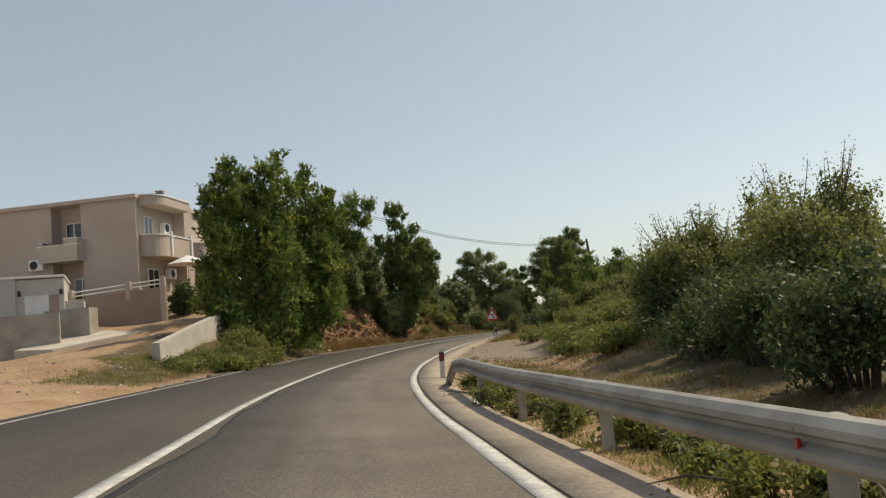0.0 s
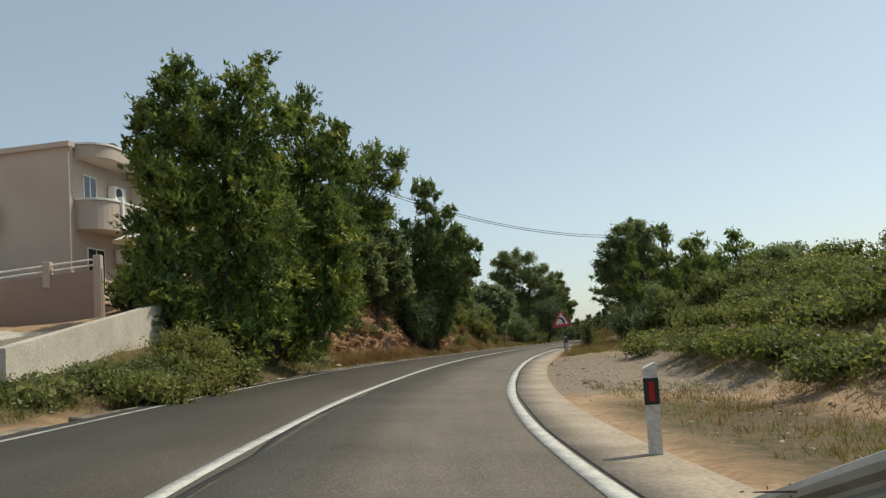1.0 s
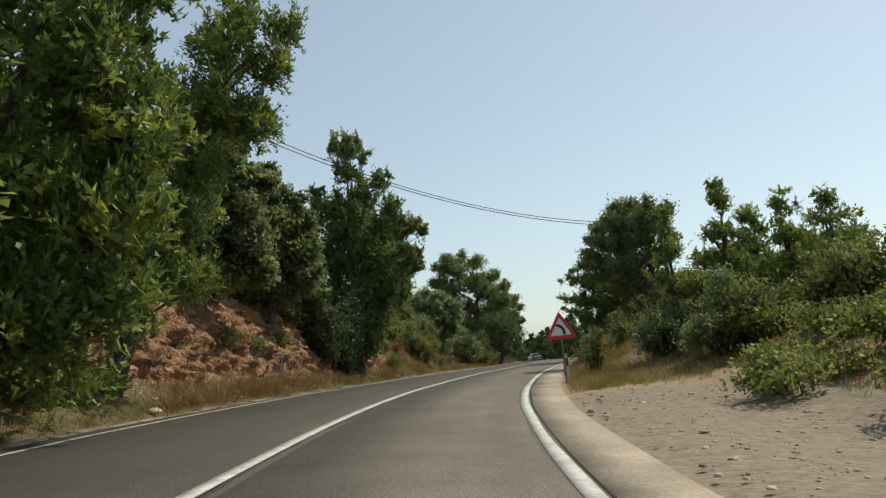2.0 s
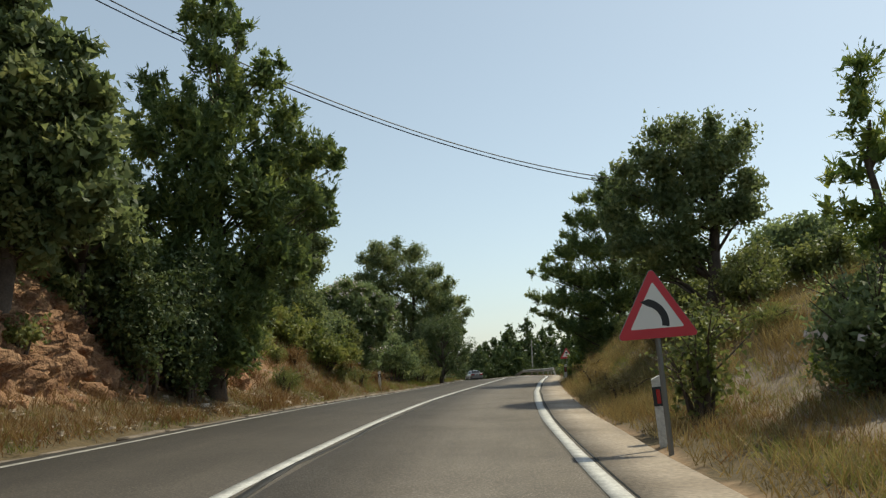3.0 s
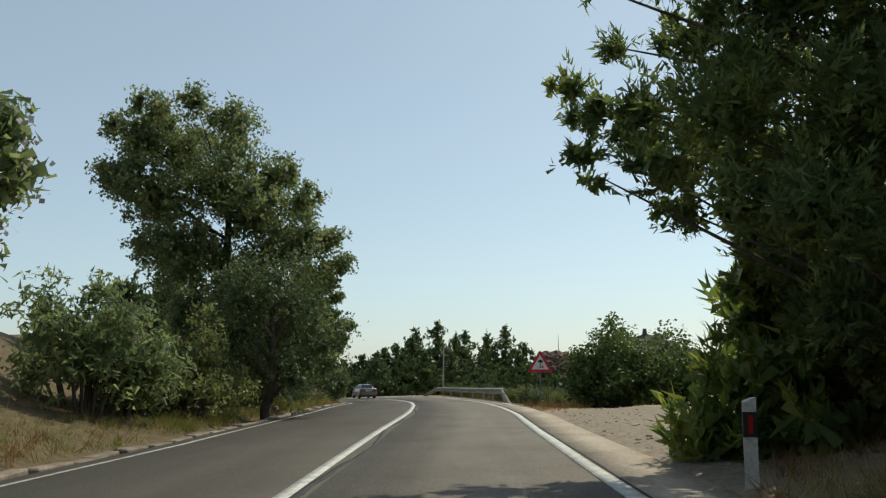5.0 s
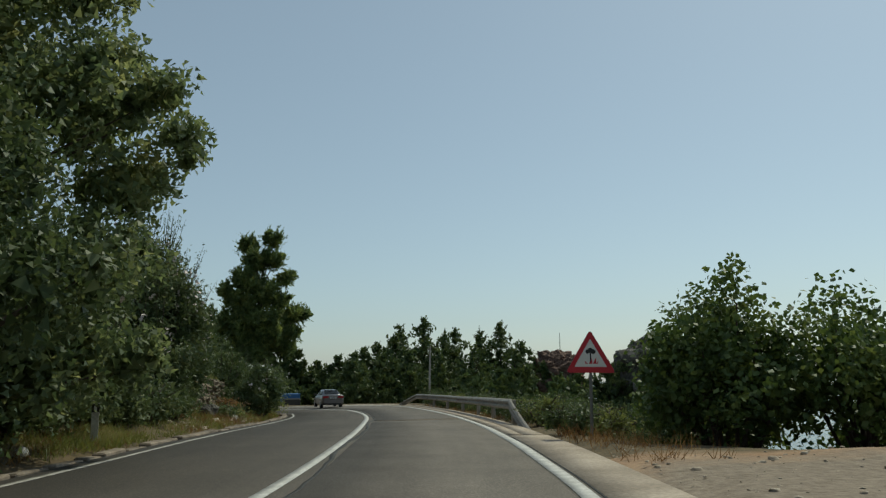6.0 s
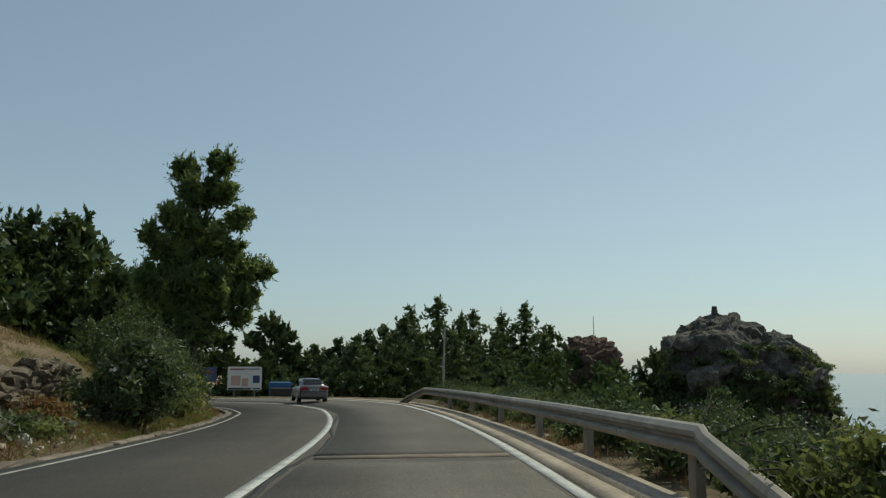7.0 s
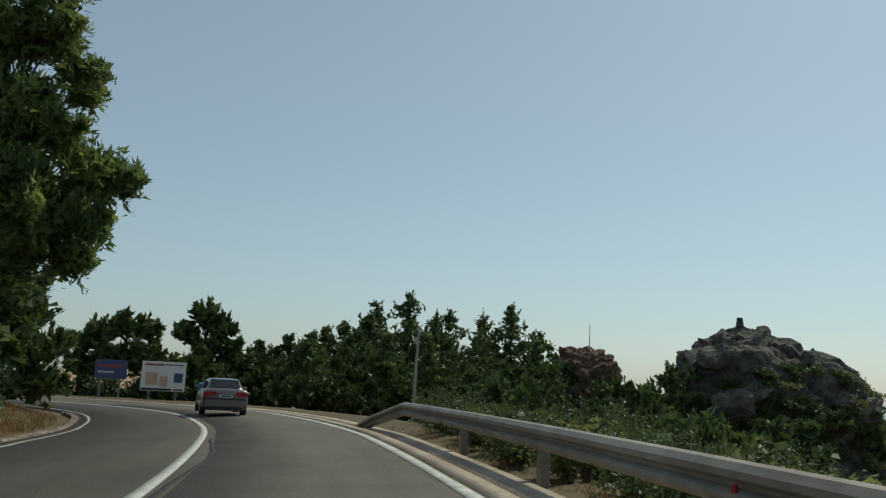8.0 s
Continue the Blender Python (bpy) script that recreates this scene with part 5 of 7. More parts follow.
shaped(11.0, 188, 4, [(-2.8, 5.5, 1.59), (-1.2, 6.4, 1.70), (0.6, 7.0, 1.70), (2.3, 6.8, 1.49), (-2.4, 3.6, 1.86), (-0.2, 4.2, 2.12), (2.0, 4.3, 2.12), (3.9, 3.9, 1.33)],
       351, "broad dark pine behind the billboards", 16000, DARKPINE, "pine_tree", length=0.36, width=0.13, clump=0.5)
for i, (x, y, top) in enumerate([(48, 150, -0.2), (44, 158, 0.8), (52, 156, -0.6), (39, 150, 1.2), (35, 142, 0.8), (31, 133, 0.4), (41, 140, 0.0), (36, 128, -0.8), (40, 168, 2.2), (35, 164, 1.8), (33, 154, 1.2)]):
    g = gz(x, y)
    pine(x, y, max(2.5, top - g), 3.2, 380 + i, "dark pine on the slope to the sea", 8500, material=DARKPINE, group="pines on the sea slope", length=0.28, width=0.1, clump=0.5, z=min(g, top - 2.5), bare=0.0, taper=0.55)
for i, (x, y) in enumerate([(4, 188), (7.5, 186.5), (11, 185), (14.5, 186), (17.5, 187), (21, 188)]):
    shrub(x, y, 3.4, 2.4, 420 + i, "dark maquis behind the billboards", 4500, DARKPINE, "maquis_shrub", group="maquis behind the billboards", length=0.3, width=0.12, clump=0.45)


# ---------------------------------------------------------------- rocks
def crag(name, label, x, y, z0, rx, ry, h, seed, material, rough=0.35, res=48, category="rock", steep=0.6, fall=0.0, yaw=0.0, sharp=1.0, mesa=False):
    """A rugged mound of bedded rock, or a flat-headed one with flaring cliffs."""
    vs, n, m = [], res * 2, res
    off = seed * 3.7
    for j in range(m + 1):
        for i in range(n):
            a, f = i * math.tau / n, j / m
            if mesa:
                u = f / 0.45 if f < 0.45 else (f - 0.45) / 0.55
                r, rise = (0.82 * u, 1 - 0.12 * u ** 3) if f < 0.45 else (0.82 + 0.36 * u, 0.88 * (1 - u))
            else:
                r, rise = math.sin(f * math.pi / 2) ** 0.8, abs(math.cos(f * math.pi / 2)) ** steep
            zz = rise * (1 - fall * max(0.0, 0.86 * math.cos(a) * r - 0.5 * math.sin(a) * r + 0.25))
            px, py, pz = math.cos(a) * r, math.sin(a) * r, zz
            q = Vector((px * rx, py * ry, pz * h))
            d = noise.fractal((q.x * 0.22 + off, q.y * 0.22, q.z * 0.3), 0.9, 2.1, 5)
            e = noise.voronoi((q.x * 0.55 * sharp + off, q.y * 0.55 * sharp, q.z * 0.7 * sharp))[0][0]
            blk = noise.cell(noise.voronoi((q.x * 0.45 * sharp + off, q.y * 0.45 * sharp, q.z * 0.6 * sharp))[1][0] * 7.3)
            blk2 = noise.cell(noise.voronoi((q.x * 1.1 * sharp + off, q.y * 1.1 * sharp, q.z * 1.4 * sharp))[1][0] * 9.1)
            q += Vector((px, py, pz * 0.8 + 0.2)) * (d * rough * min(rx, h) + ((0.45 - e) * 0.8 + blk * 1.3 + blk2 * 0.6) * rough * 2.2 / sharp)
            vs.append((q.x, q.y, q.z))
    ids = np.arange((m + 1) * n).reshape(m + 1, n)
    fs = np.stack([ids[:-1], ids[1:], np.roll(ids[1:], -1, 1), np.roll(ids[:-1], -1, 1)], -1).reshape(-1, 4)
    ob = link_data(name, mesh_np(name, np.array(vs), fs), material)
    ob.matrix_basis = pose(x, y, z0, 0, 0, yaw)
    return tagged(ob, label, category)


def broken_blocks(crag_ob, count, size, seed, material):
    """Loose blocks and ledges standing proud of a crag."""
    rng = random.Random(seed)
    vs = [v.co.copy() for v in crag_ob.data.vertices]
    for _ in range(count):
        high = rng.uniform(0.3, 1.0) * vs[0].z
        c = min(rng.sample(vs, 40), key=lambda q: abs(q.z - high))
        b = bmesh.new()
        bmesh.ops.create_icosphere(b, subdivisions=2, radius=1)
        s = size * rng.uniform(0.5, 1.5)
        m = Matrix.Translation(c * 0.985) @ pose(0, 0, 0, rng.uniform(-25, 25), rng.uniform(-25, 25), rng.uniform(0, 180)) @ Matrix.Diagonal((s, s * 0.7, s * 0.6, 1))
        for v in b.verts:
            v.co = m @ (v.co * (1 + 0.6 * noise.noise(v.co * 1.5 + c)))
        part("rock_block", b, material, crag_ob)


CRAG_X, CRAG_Y = 61.4, 167.2
sea_crag = crag("sea_crag", "big grey limestone crag with scrub above the sea", CRAG_X, CRAG_Y, -9.0, 8.0, 7.6, 14.9, 3, GREYROCK, 0.13, 110, sharp=0.8, mesa=True, fall=0.1, yaw=-34)
broken_blocks(sea_crag, 50, 0.7, 51, GREYROCK)
broken_blocks(sea_crag, 16, 1.6, 54, GREYROCK)
red_crag = crag("sea_crag", "reddish rock outcrop with a mast among pines", 54.6, 186.0, -4.0, 3.9, 3.8, 8.6, 5, REDROCK, 0.24, 60, steep=0.34, sharp=1.3)
broken_blocks(red_crag, 30, 0.7, 52, REDROCK)
peak = max((v.co for v in sea_crag.data.vertices), key=lambda q: q.z)
bm = bmesh.new()
tube(bm, [(0, 0, 0), (0, 0, 0.4), (0, 0, 0.75)], [0.34, 0.28, 0.24], 8)
tagged(link_mesh("cairn", bm, GREYROCK), "small stone survey cairn on top of the crag", "cairn").matrix_basis = pose(CRAG_X, CRAG_Y, -9.15, 0, 0, -34) @ pose(*peak)
peak2 = max((v.co for v in red_crag.data.vertices), key=lambda q: q.z)
bm = bmesh.new()
tube(bm, [(0, 0, 0), (0, 0, 2.4)], [0.05, 0.03], 6)
tagged(link_mesh("mast", bm, SIGNBACK), "thin metal mast on the reddish outcrop", "mast").matrix_basis = pose(54.6 + peak2.x, 186.0 + peak2.y, peak2.z - 4.1)
turn = pose(0, 0, 0, 0, 0, -34)
crag_places = [turn @ v.co for v in sea_crag.data.vertices if 4.0 < v.co.z < 13.4]
crag_places = [q for q in crag_places if q.x * 0.5 + q.y * 0.86 < 0.8]
rg = random.Random(61)
for i in range(190):
    high = rg.uniform(6.0, 12.6) if i % 3 else rg.uniform(5.0, 10.0)
    q = min(rg.sample(crag_places, 30), key=lambda v: abs(v.z - high))
    s = rg.uniform(0.8, 1.8) * (1.0 if q.z < 11.5 else 0.55)
    shrub(CRAG_X + q.x * 1.02, CRAG_Y + q.y * 1.02, s * 0.8, s, 1000 + i, "dark scrub clinging to the crag", 700, DARKLEAF if i % 4 else OLIVE, "scrub", length=0.2, width=0.1, group="scrub on the crag", z=-9.0 + q.z - s * 0.25, nl=8)


def cutting(name, s0, s1, d0, d1, label, seed, z_top, material=ROCK):
    """A broken cutting face along the left verge."""
    rng = np.random.default_rng(seed)
    k = np.where((STATION >= s0) & (STATION <= s1))[0]
    ks = np.linspace(k[0], k[-1], int((s1 - s0) / 0.085))
    m = 52
    vs = []
    for a, kk in enumerate(ks):
        f_end = min(1, min(a, len(ks) - 1 - a) / 18)
        i0 = int(kk)
        fr = kk - i0
        base = LINE[i0] * (1 - fr) + LINE[min(i0 + 1, len(LINE) - 1)] * fr
        st = STATION[i0]
        for j in range(m):
            f = j / (m - 1)
            d = d0 + (d1 - d0) * (0.75 * f + 0.25 * f * f)
            p = base - SIDE[i0] * d
            top = z_top(st)
            z = float(road_z(np.array([st]), np.array([-d]))[0]) - 0.15 + (top + 0.15) * (1.25 * f - 0.25 * f * f)
            q = Vector((p[0], p[1], z))
            n1 = noise.fractal((q.x * 0.8 + seed, q.y * 0.8, q.z * 0.9), 0.9, 2.2, 5)
            c = noise.voronoi((q.x * 1.1, q.y * 1.1, q.z * 1.7 + seed))[0]
            n2 = noise.fractal((q.x * 3.1, q.y * 3.1 + seed, q.z * 3.6), 0.9, 2.1, 3)
            blk = noise.cell(noise.voronoi((q.x * 0.9 + q.z * 0.25, q.y * 0.9, q.z * 1.2 + seed))[1][0] * 7.3)
            blk2 = noise.cell(noise.voronoi((q.x * 3.0 + q.z * 0.7, q.y * 3.0, q.z * 4.0 + seed))[1][0] * 9.1)
            crack = noise.voronoi((q.x * 2.2 + q.z * 0.5, q.y * 2.2, q.z * 1.1 + seed))[0]
            push = (n1 * 0.2 + blk * 0.16 + blk2 * 0.22 + n2 * 0.2 + min(0.35, crack[1] - crack[0]) * 0.45) * f_end * math.sin(min(1.0, f * 1.15 + 0.05) * math.pi) ** 0.5 - (1 - f_end) * 0.9
            q += Vector((SIDE[i0][0], SIDE[i0][1], 0.15)) * push
            vs.append(q[:])
    ids = np.arange(len(ks) * m).reshape(len(ks), m)
    fs = np.stack([ids[:-1, :-1], ids[:-1, 1:], ids[1:, 1:], ids[1:, :-1]], -1).reshape(-1, 4)
    return tagged(link_data(name, mesh_np(name, np.array(vs), fs), material), label, "rock")


rock_cutting = cutting("rock_cutting", 42.5, 68.5, 5.0, 6.9, "crumbling red-brown rock cutting beside the road", 4, lambda s: float(np.interp(s, [42, 47, 62, 69], [1.8, 3.2, 3.2, 2.2])))


def dry_stone_wall(s0, s1, d, top):
    """Uneven courses of rough stones against an earth core, along the left verge."""
    rng = random.Random(21)
    wall = thing("dry_stone_wall", pose(0, 0, 0), "tumbledown dry-stone terrace wall of grey and ochre rubble", "wall")
    shapes = []
    for k in range(9):
        b = bmesh.new()
        bmesh.ops.create_icosphere(b, subdivisions=2, radius=1)
        for v in b.verts:
            v.co = Vector([max(-0.74, min(0.74, c)) for c in v.co]) * (1 + 0.45 * noise.fractal(v.co * 1.6 + Vector((k * 5.1, 0, 0)), 0.9, 2.1, 3))
        me = bpy.data.meshes.new("stone")
        b.to_mesh(me)
        b.free()
        me.materials.append(WALLSTONE)
        shapes.append(me)
    core = bmesh.new()
    rows = []
    for s in np.arange(s0, s1 + 0.1, 0.5):
        k = int(np.argmin(np.abs(STATION - s)))
        h = top(s)
        pts = []
        for dd, z in ((d + 0.12, -0.3), (d + 0.2, h * 0.94), (d + 0.8, h * 0.94), (d + 0.8, -0.3)):
            p = LINE[k] - SIDE[k] * dd
            pts.append(core.verts.new((p[0], p[1], float(road_z(STATION[k], -dd)) + z)))
        rows.append(pts)
    for a, b in zip(rows, rows[1:]):
        for i in range(4):
            core.faces.new((a[i], a[(i + 1) % 4], b[(i + 1) % 4], b[i]))
    core.faces.new(rows[0][::-1])
    core.faces.new(rows[-1])
    part("core", core, EARTH, wall, "ochre earth packed between the stones")
    z = 0.06
    while z < 2.05:
        rise = rng.uniform(0.1, 0.2)
        s = s0 + rng.uniform(0, 0.2)
        while s < s1:
            w = rng.uniform(0.12, 0.42)
            if z + rise * 0.3 < top(s) + rng.uniform(-0.12, 0.1) and rng.random() > 0.34:
                k = int(np.argmin(np.abs(STATION - s)))
                dd = d + 0.08 + z * 0.06 + rng.uniform(-0.12, 0.08)
                p = LINE[k] + TANG[k] * (s - STATION[k]) - SIDE[k] * dd
                ob = new("stone", rng.choice(shapes))
                ob.parent = wall
                yaw = math.degrees(math.atan2(TANG[k][1], TANG[k][0])) + rng.uniform(-14, 14)
                ob.matrix_basis = pose(p[0], p[1], float(road_z(STATION[k], -dd)) + z + rise / 2 + rng.uniform(-0.05, 0.05), rng.uniform(-22, 22), rng.uniform(-18, 18), yaw) @ Matrix.Diagonal((w * 0.72, rng.uniform(0.18, 0.3), rise * rng.uniform(0.6, 1.0), 1))
            s += w * 0.95
        z += rise * 0.9
    return wall


WALLSTONE = shade("wall_stone", (0.13, 0.1, 0.068), (0.25, 0.2, 0.14), 0.95, 3, 14, 0.9, c3=(0.38, 0.33, 0.26), per_object=0.4, bump_dist=0.05)
dry_stone_wall(109.6, 117.6, 5.6, lambda s: float(np.interp(s, [109, 111, 113, 116, 118], [0.85, 1.1, 1.2, 1.42, 1.35])))
rock_stub = crag("rock_stub", "upright red-brown rock stub standing beside the cutting", -2.85, 66.3, 0.6, 0.38, 0.4, 2.5, 12, ROCK, 0.22, 24, sharp=3.0)


def face_stone(parent, rng, s0, s1, d0, d1, zt):
    """A loose block standing proud of the cutting."""
    st, f = rng.uniform(s0, s1), rng.uniform(0.1, 0.95)
    i0 = int(np.argmin(np.abs(STATION - st)))
    d = d0 + (d1 - d0) * f - 0.15
    p = LINE[i0] - SIDE[i0] * d
    bm = bmesh.new()
    bmesh.ops.create_icosphere(bm, subdivisions=1, radius=1)
    sx = rng.uniform(0.07, 0.26)
    m = pose(p[0], p[1], float(road_z(np.array([st]), np.array([-d]))[0]) + zt * f, rng.uniform(-20, 20), rng.uniform(-20, 20), rng.uniform(0, 180)) @ Matrix.Diagonal((sx, sx * 0.7, sx * 0.6, 1))
    for v in bm.verts:
        v.co = m @ (v.co * (1 + 0.5 * noise.noise(v.co * 1.7 + Vector((st, f, 0)))))
    part("stone", bm, ROCK, parent)


broken_blocks(rock_stub, 24, 0.22, 53, ROCK)
rg = random.Random(77)
for _ in range(240):
    face_stone(rock_cutting, rg, 44, 67.5, 5.0, 6.9, 3.2)


def boulder(name, label, x, y, s, seed, material=GREYROCK, group="", sink=0.25, flat=0.7, z=None):
    bm = bmesh.new()
    bmesh.ops.create_icosphere(bm, subdivisions=2, radius=s)
    for v in bm.verts:
        n = noise.fractal(v.co * (1.3 / s) + Vector((seed, 0, 0)), 0.8, 2.1, 3)
        v.co *= 1 + 0.35 * n
        v.co.z *= flat
    ob = tagged(link_mesh(name, bm, material), label, "rock", group)
    ob.matrix_basis = pose(x, y, (gz(x, y) if z is None else z) + s * flat * (1 - sink * 2), 0, 0, seed * 40)
    return ob


WHITEROCK = shade("pale_limestone", (0.5, 0.47, 0.42), (0.66, 0.63, 0.57), 0.9, 3, 20, 0.4)
for i, (dx, dy, s) in enumerate([(0, 0, 0.36), (0.5, 0.2, 0.28), (-0.3, 0.4, 0.3), (0.25, -0.25, 0.2), (-0.5, -0.1, 0.22)]):
    boulder("pale_stone", "pale limestone block in roadside weeds", -8.3 + dx + 1.1, 31.6 + dy, s, i, WHITEROCK, "limestone blocks")
for i, (x, y, s) in enumerate([(10.3, 112.0, 0.28), (9.9, 110.9, 0.34), (10.9, 114.3, 0.24)]):
    boulder("bank_stone", "weathered grey stone fallen from the wall", x, y, s, 20 + i, GREYROCK, "fallen stones")
for i, (x, y, s) in enumerate([(7.45, 97.5, 0.1), (10.72, 112.1, 0.14), (10.6, 112.35, 0.1), (10.15, 116.2, 0.17), (10.0, 115.8, 0.12)]):
    boulder("pale_stone", "small bleached limestone lump at the kerb", x, y, s, 40 + i, WHITEROCK, "bleached stones")
boulder("boulder", "dark boulder at the head of the path", 6.95, 58.4, 0.3, 31)


# ---------------------------------------------------------------- grasses
def grass(name, label, zones, material, seed, length=0.36, width=0.011, fan=0.6):
    """Tufts of blades; each zone: station from, to, offset from, to, tufts, scale."""
    rng = np.random.default_rng(seed)
    pos, al, ln = [], [], []
    for s0, s1, d0, d1, n, sc in zones:
        n = int(n * 0.85)
        st, off = rng.uniform(s0, s1, n), rng.uniform(d0, d1, n)
        j = np.searchsorted(STATION, st).clip(0, len(LINE) - 1)
        p = LINE[j] + TANG[j] * (st - STATION[j])[:, None] + SIDE[j] * off[:, None]
        keep = np.array([noise.noise((a * 0.5, b * 0.5, seed)) for a, b in p]) > -0.15 + rng.uniform(-.3, .3, n)
        p = p[keep]
        z = ground_z(p[:, 0], p[:, 1])
        n = len(p)
        for _ in range(8):
            w = np.c_[rng.normal(size=(n, 2)) * fan, np.ones(n)]
            w /= np.linalg.norm(w, axis=1, keepdims=True)
            l = length * sc * rng.uniform(0.5, 1.2, n)
            c = np.c_[p + rng.normal(size=(n, 2)) * 0.06, z - 0.03] + w * l[:, None] / 2
            pos.append(c), al.append(w), ln.append(l)
    pos, al, ln = np.concatenate(pos), np.concatenate(al), np.concatenate(ln)
    me = leaf_mesh(name, pos, al, ln, np.full(len(pos), width), rng)
    return tagged(link_data(name, me, material), label, "grass", kind="stuff")


grass("dry_grass", "tall sun-dried tawny grass on the verges and banks", [
    (24, 46, -5.6, -3.6, 500, 0.6), (44, 70, -5.7, -3.75, 3600, 1.0), (66, 82, -8.5, -3.8, 3600, 1.15), (82, 98, -6.5, -3.8, 700, 0.8), (98, 130, -5.6, -3.7, 1400, 0.7), (122, 144, -7.5, -3.8, 1600, 0.9),
    (48, 66, -8.5, -6.5, 900, 0.9), (108, 120, -11, -7, 900, 0.6),
    (-6, 32, 4.4, 7.5, 1600, 0.6), (20, 44, 7.6, 13, 3500, 0.7), (106, 122, -5.8, -4.0, 600, 0.8), (107, 122, -14, -7, 2000, 0.7), (48.5, 60, 4.2, 7.5, 900, 0.8), (76, 82, 4.4, 6.5, 500, 0.8), (95, 102, 3.9, 5.2, 260, 0.9), (102, 130, 3.8, 4.4, 300, 0.5)], DRYGRASS, 5)
grass("straw_grass", "pale olive-yellow straw over the cut bank", [(56, 79, 3.85, 10, 9000, 1.15), (48, 58, 4.0, 9, 1800, 0.9)], STRAW, 7)
grass("green_grass", "patchy green weeds along the verges", [
    (22, 34, -6.5, -3.9, 1500, 0.7), (34, 70, -5.0, -3.7, 1500, 0.6), (70, 86, -5.2, -3.8, 500, 0.7), (86, 101, -4.8, -3.8, 1500, 0.8),
    (-8, 20, 3.85, 4.5, 1800, 0.3), (-8, 22, 5, 8, 1600, 0.6), (20, 34, 4.5, 7.0, 700, 0.5), (20, 44, 7.4, 12, 2600, 0.7), (47.5, 52, 4.5, 12, 900, 0.7), (48, 60, 4.5, 6.5, 1500, 0.7), (60, 78, 4.1, 5.6, 1600, 0.6), (98, 130, -5.8, -3.7, 2800, 0.8), (108, 121, -12, -6, 1800, 0.45), (116, 138, -8, -3.8, 1500, 0.8), (66, 82, -7, -3.9, 1600, 0.9), (58, 76, 4.3, 8, 1200, 0.8)], GREENGRASS, 6, 0.3, 0.013)
for i, (x, y, h, w) in enumerate([(-6.9, 29.0, 0.6, 0.8), (-7.3, 31.2, 0.8, 0.9), (-7.4, 33.2, 1.2, 1.2), (-7.9, 35.0, 1.1, 1.0), (-8.0, 29.6, 0.55, 0.7), (-6.4, 31.0, 0.5, 0.7), (-6.6, 33.8, 0.7, 0.8), (-7.9, 27.4, 0.4, 0.7)]):
    shrub(x, y, h, w, 1101 + i, "tall green weeds beside the kerb", 5000, [BRAMBLE, OLIVE, GREENGRASS][i % 3], "weeds", length=0.11, width=0.045, group="weeds at the kerb", sprigs=26)


def rubble(name, label, zones, material, seed):
    """Loose stones pressed into the ground; each zone: station from, to, offset from, to, count, size."""
    rng = np.random.default_rng(seed)
    tet = np.array([(1, 0, -.5), (0, 1, -.5), (-1, 0, -.5), (0, -1, -.5), (0.6, 0.6, .5), (-.6, .6, .5), (-.6, -.6, .5), (.6, -.6, .5)], float)
    faces = np.array([(4, 5, 6, 7), (0, 1, 5, 4), (1, 2, 6, 5), (2, 3, 7, 6), (3, 0, 4, 7)])
    vs, fs, k = [], [], 0
    for s0, s1, d0, d1, n, size in zones:
        st, off = rng.uniform(s0, s1, n), rng.uniform(d0, d1, n)
        j = np.searchsorted(STATION, st).clip(0, len(LINE) - 1)
        p = LINE[j] + TANG[j] * (st - STATION[j])[:, None] + SIDE[j] * off[:, None]
        z = ground_z(p[:, 0], p[:, 1])
        for i in range(n):
            e = size * rng.lognormal(0, 0.45)
            a = rng.uniform(0, 6.28)
            q = tet * (1 + rng.uniform(-.3, .3, tet.shape)) * np.array([e, e * rng.uniform(.6, 1), e * 0.5])
            q = np.c_[q[:, 0] * math.cos(a) - q[:, 1] * math.sin(a), q[:, 0] * math.sin(a) + q[:, 1] * math.cos(a), q[:, 2]]
            vs.append(q + np.array([p[i, 0], p[i, 1], z[i] + e * 0.1]))
            fs.append(faces + k)
            k += 8
    return tagged(link_data(name, mesh_np(name, np.concatenate(vs), np.concatenate(fs)), material), label, "stones", kind="stuff")


PEBBLE = shade("pebbles", (0.3, 0.24, 0.175), (0.45, 0.38, 0.3), 0.95, 3, 30, 0.4, c3=(0.5, 0.45, 0.38), island=0.3)
rubble("rubble", "loose limestone rubble on the verges and lay-bys", [(14, 48, 4.4, 10, 1000, 0.022), (28, 48, 3.9, 9, 1500, 0.014), (30, 48, 3.9, 9, 420, 0.035), (79, 97, 3.9, 11, 1100, 0.015), (80, 96, 4.0, 10, 260, 0.04), (14, 36, -22, -6.5, 900, 0.035), (44, 70, -5.4, -3.9, 700, 0.04), (20, 30, -8, -3.9, 400, 0.03), (104, 120, -5.6, -3.9, 300, 0.05)], PEBBLE, 8)
for i in range(16):
    r = random.Random(1200 + i)
    st, f = r.uniform(45, 67), r.uniform(0.15, 0.9)
    j = int(np.argmin(np.abs(STATION - st)))
    d = 4.8 + 1.9 * f
    p = LINE[j] - SIDE[j] * d
    dry = i % 3 == 0
    shrub(float(p[0]), float(p[1]), r.uniform(0.4, 0.8), r.uniform(0.35, 0.6), 1220 + i, "dry tuft rooted in the rock face" if dry else "green tuft rooted in the rock face", 1500, DRYGRASS if dry else OLIVE, "tuft", nl=6,
          length=0.16 if dry else 0.09, width=0.02 if dry else 0.05, group="tufts on the rock face", z=float(road_z(STATION[j], -d)) + 2.9 * f)


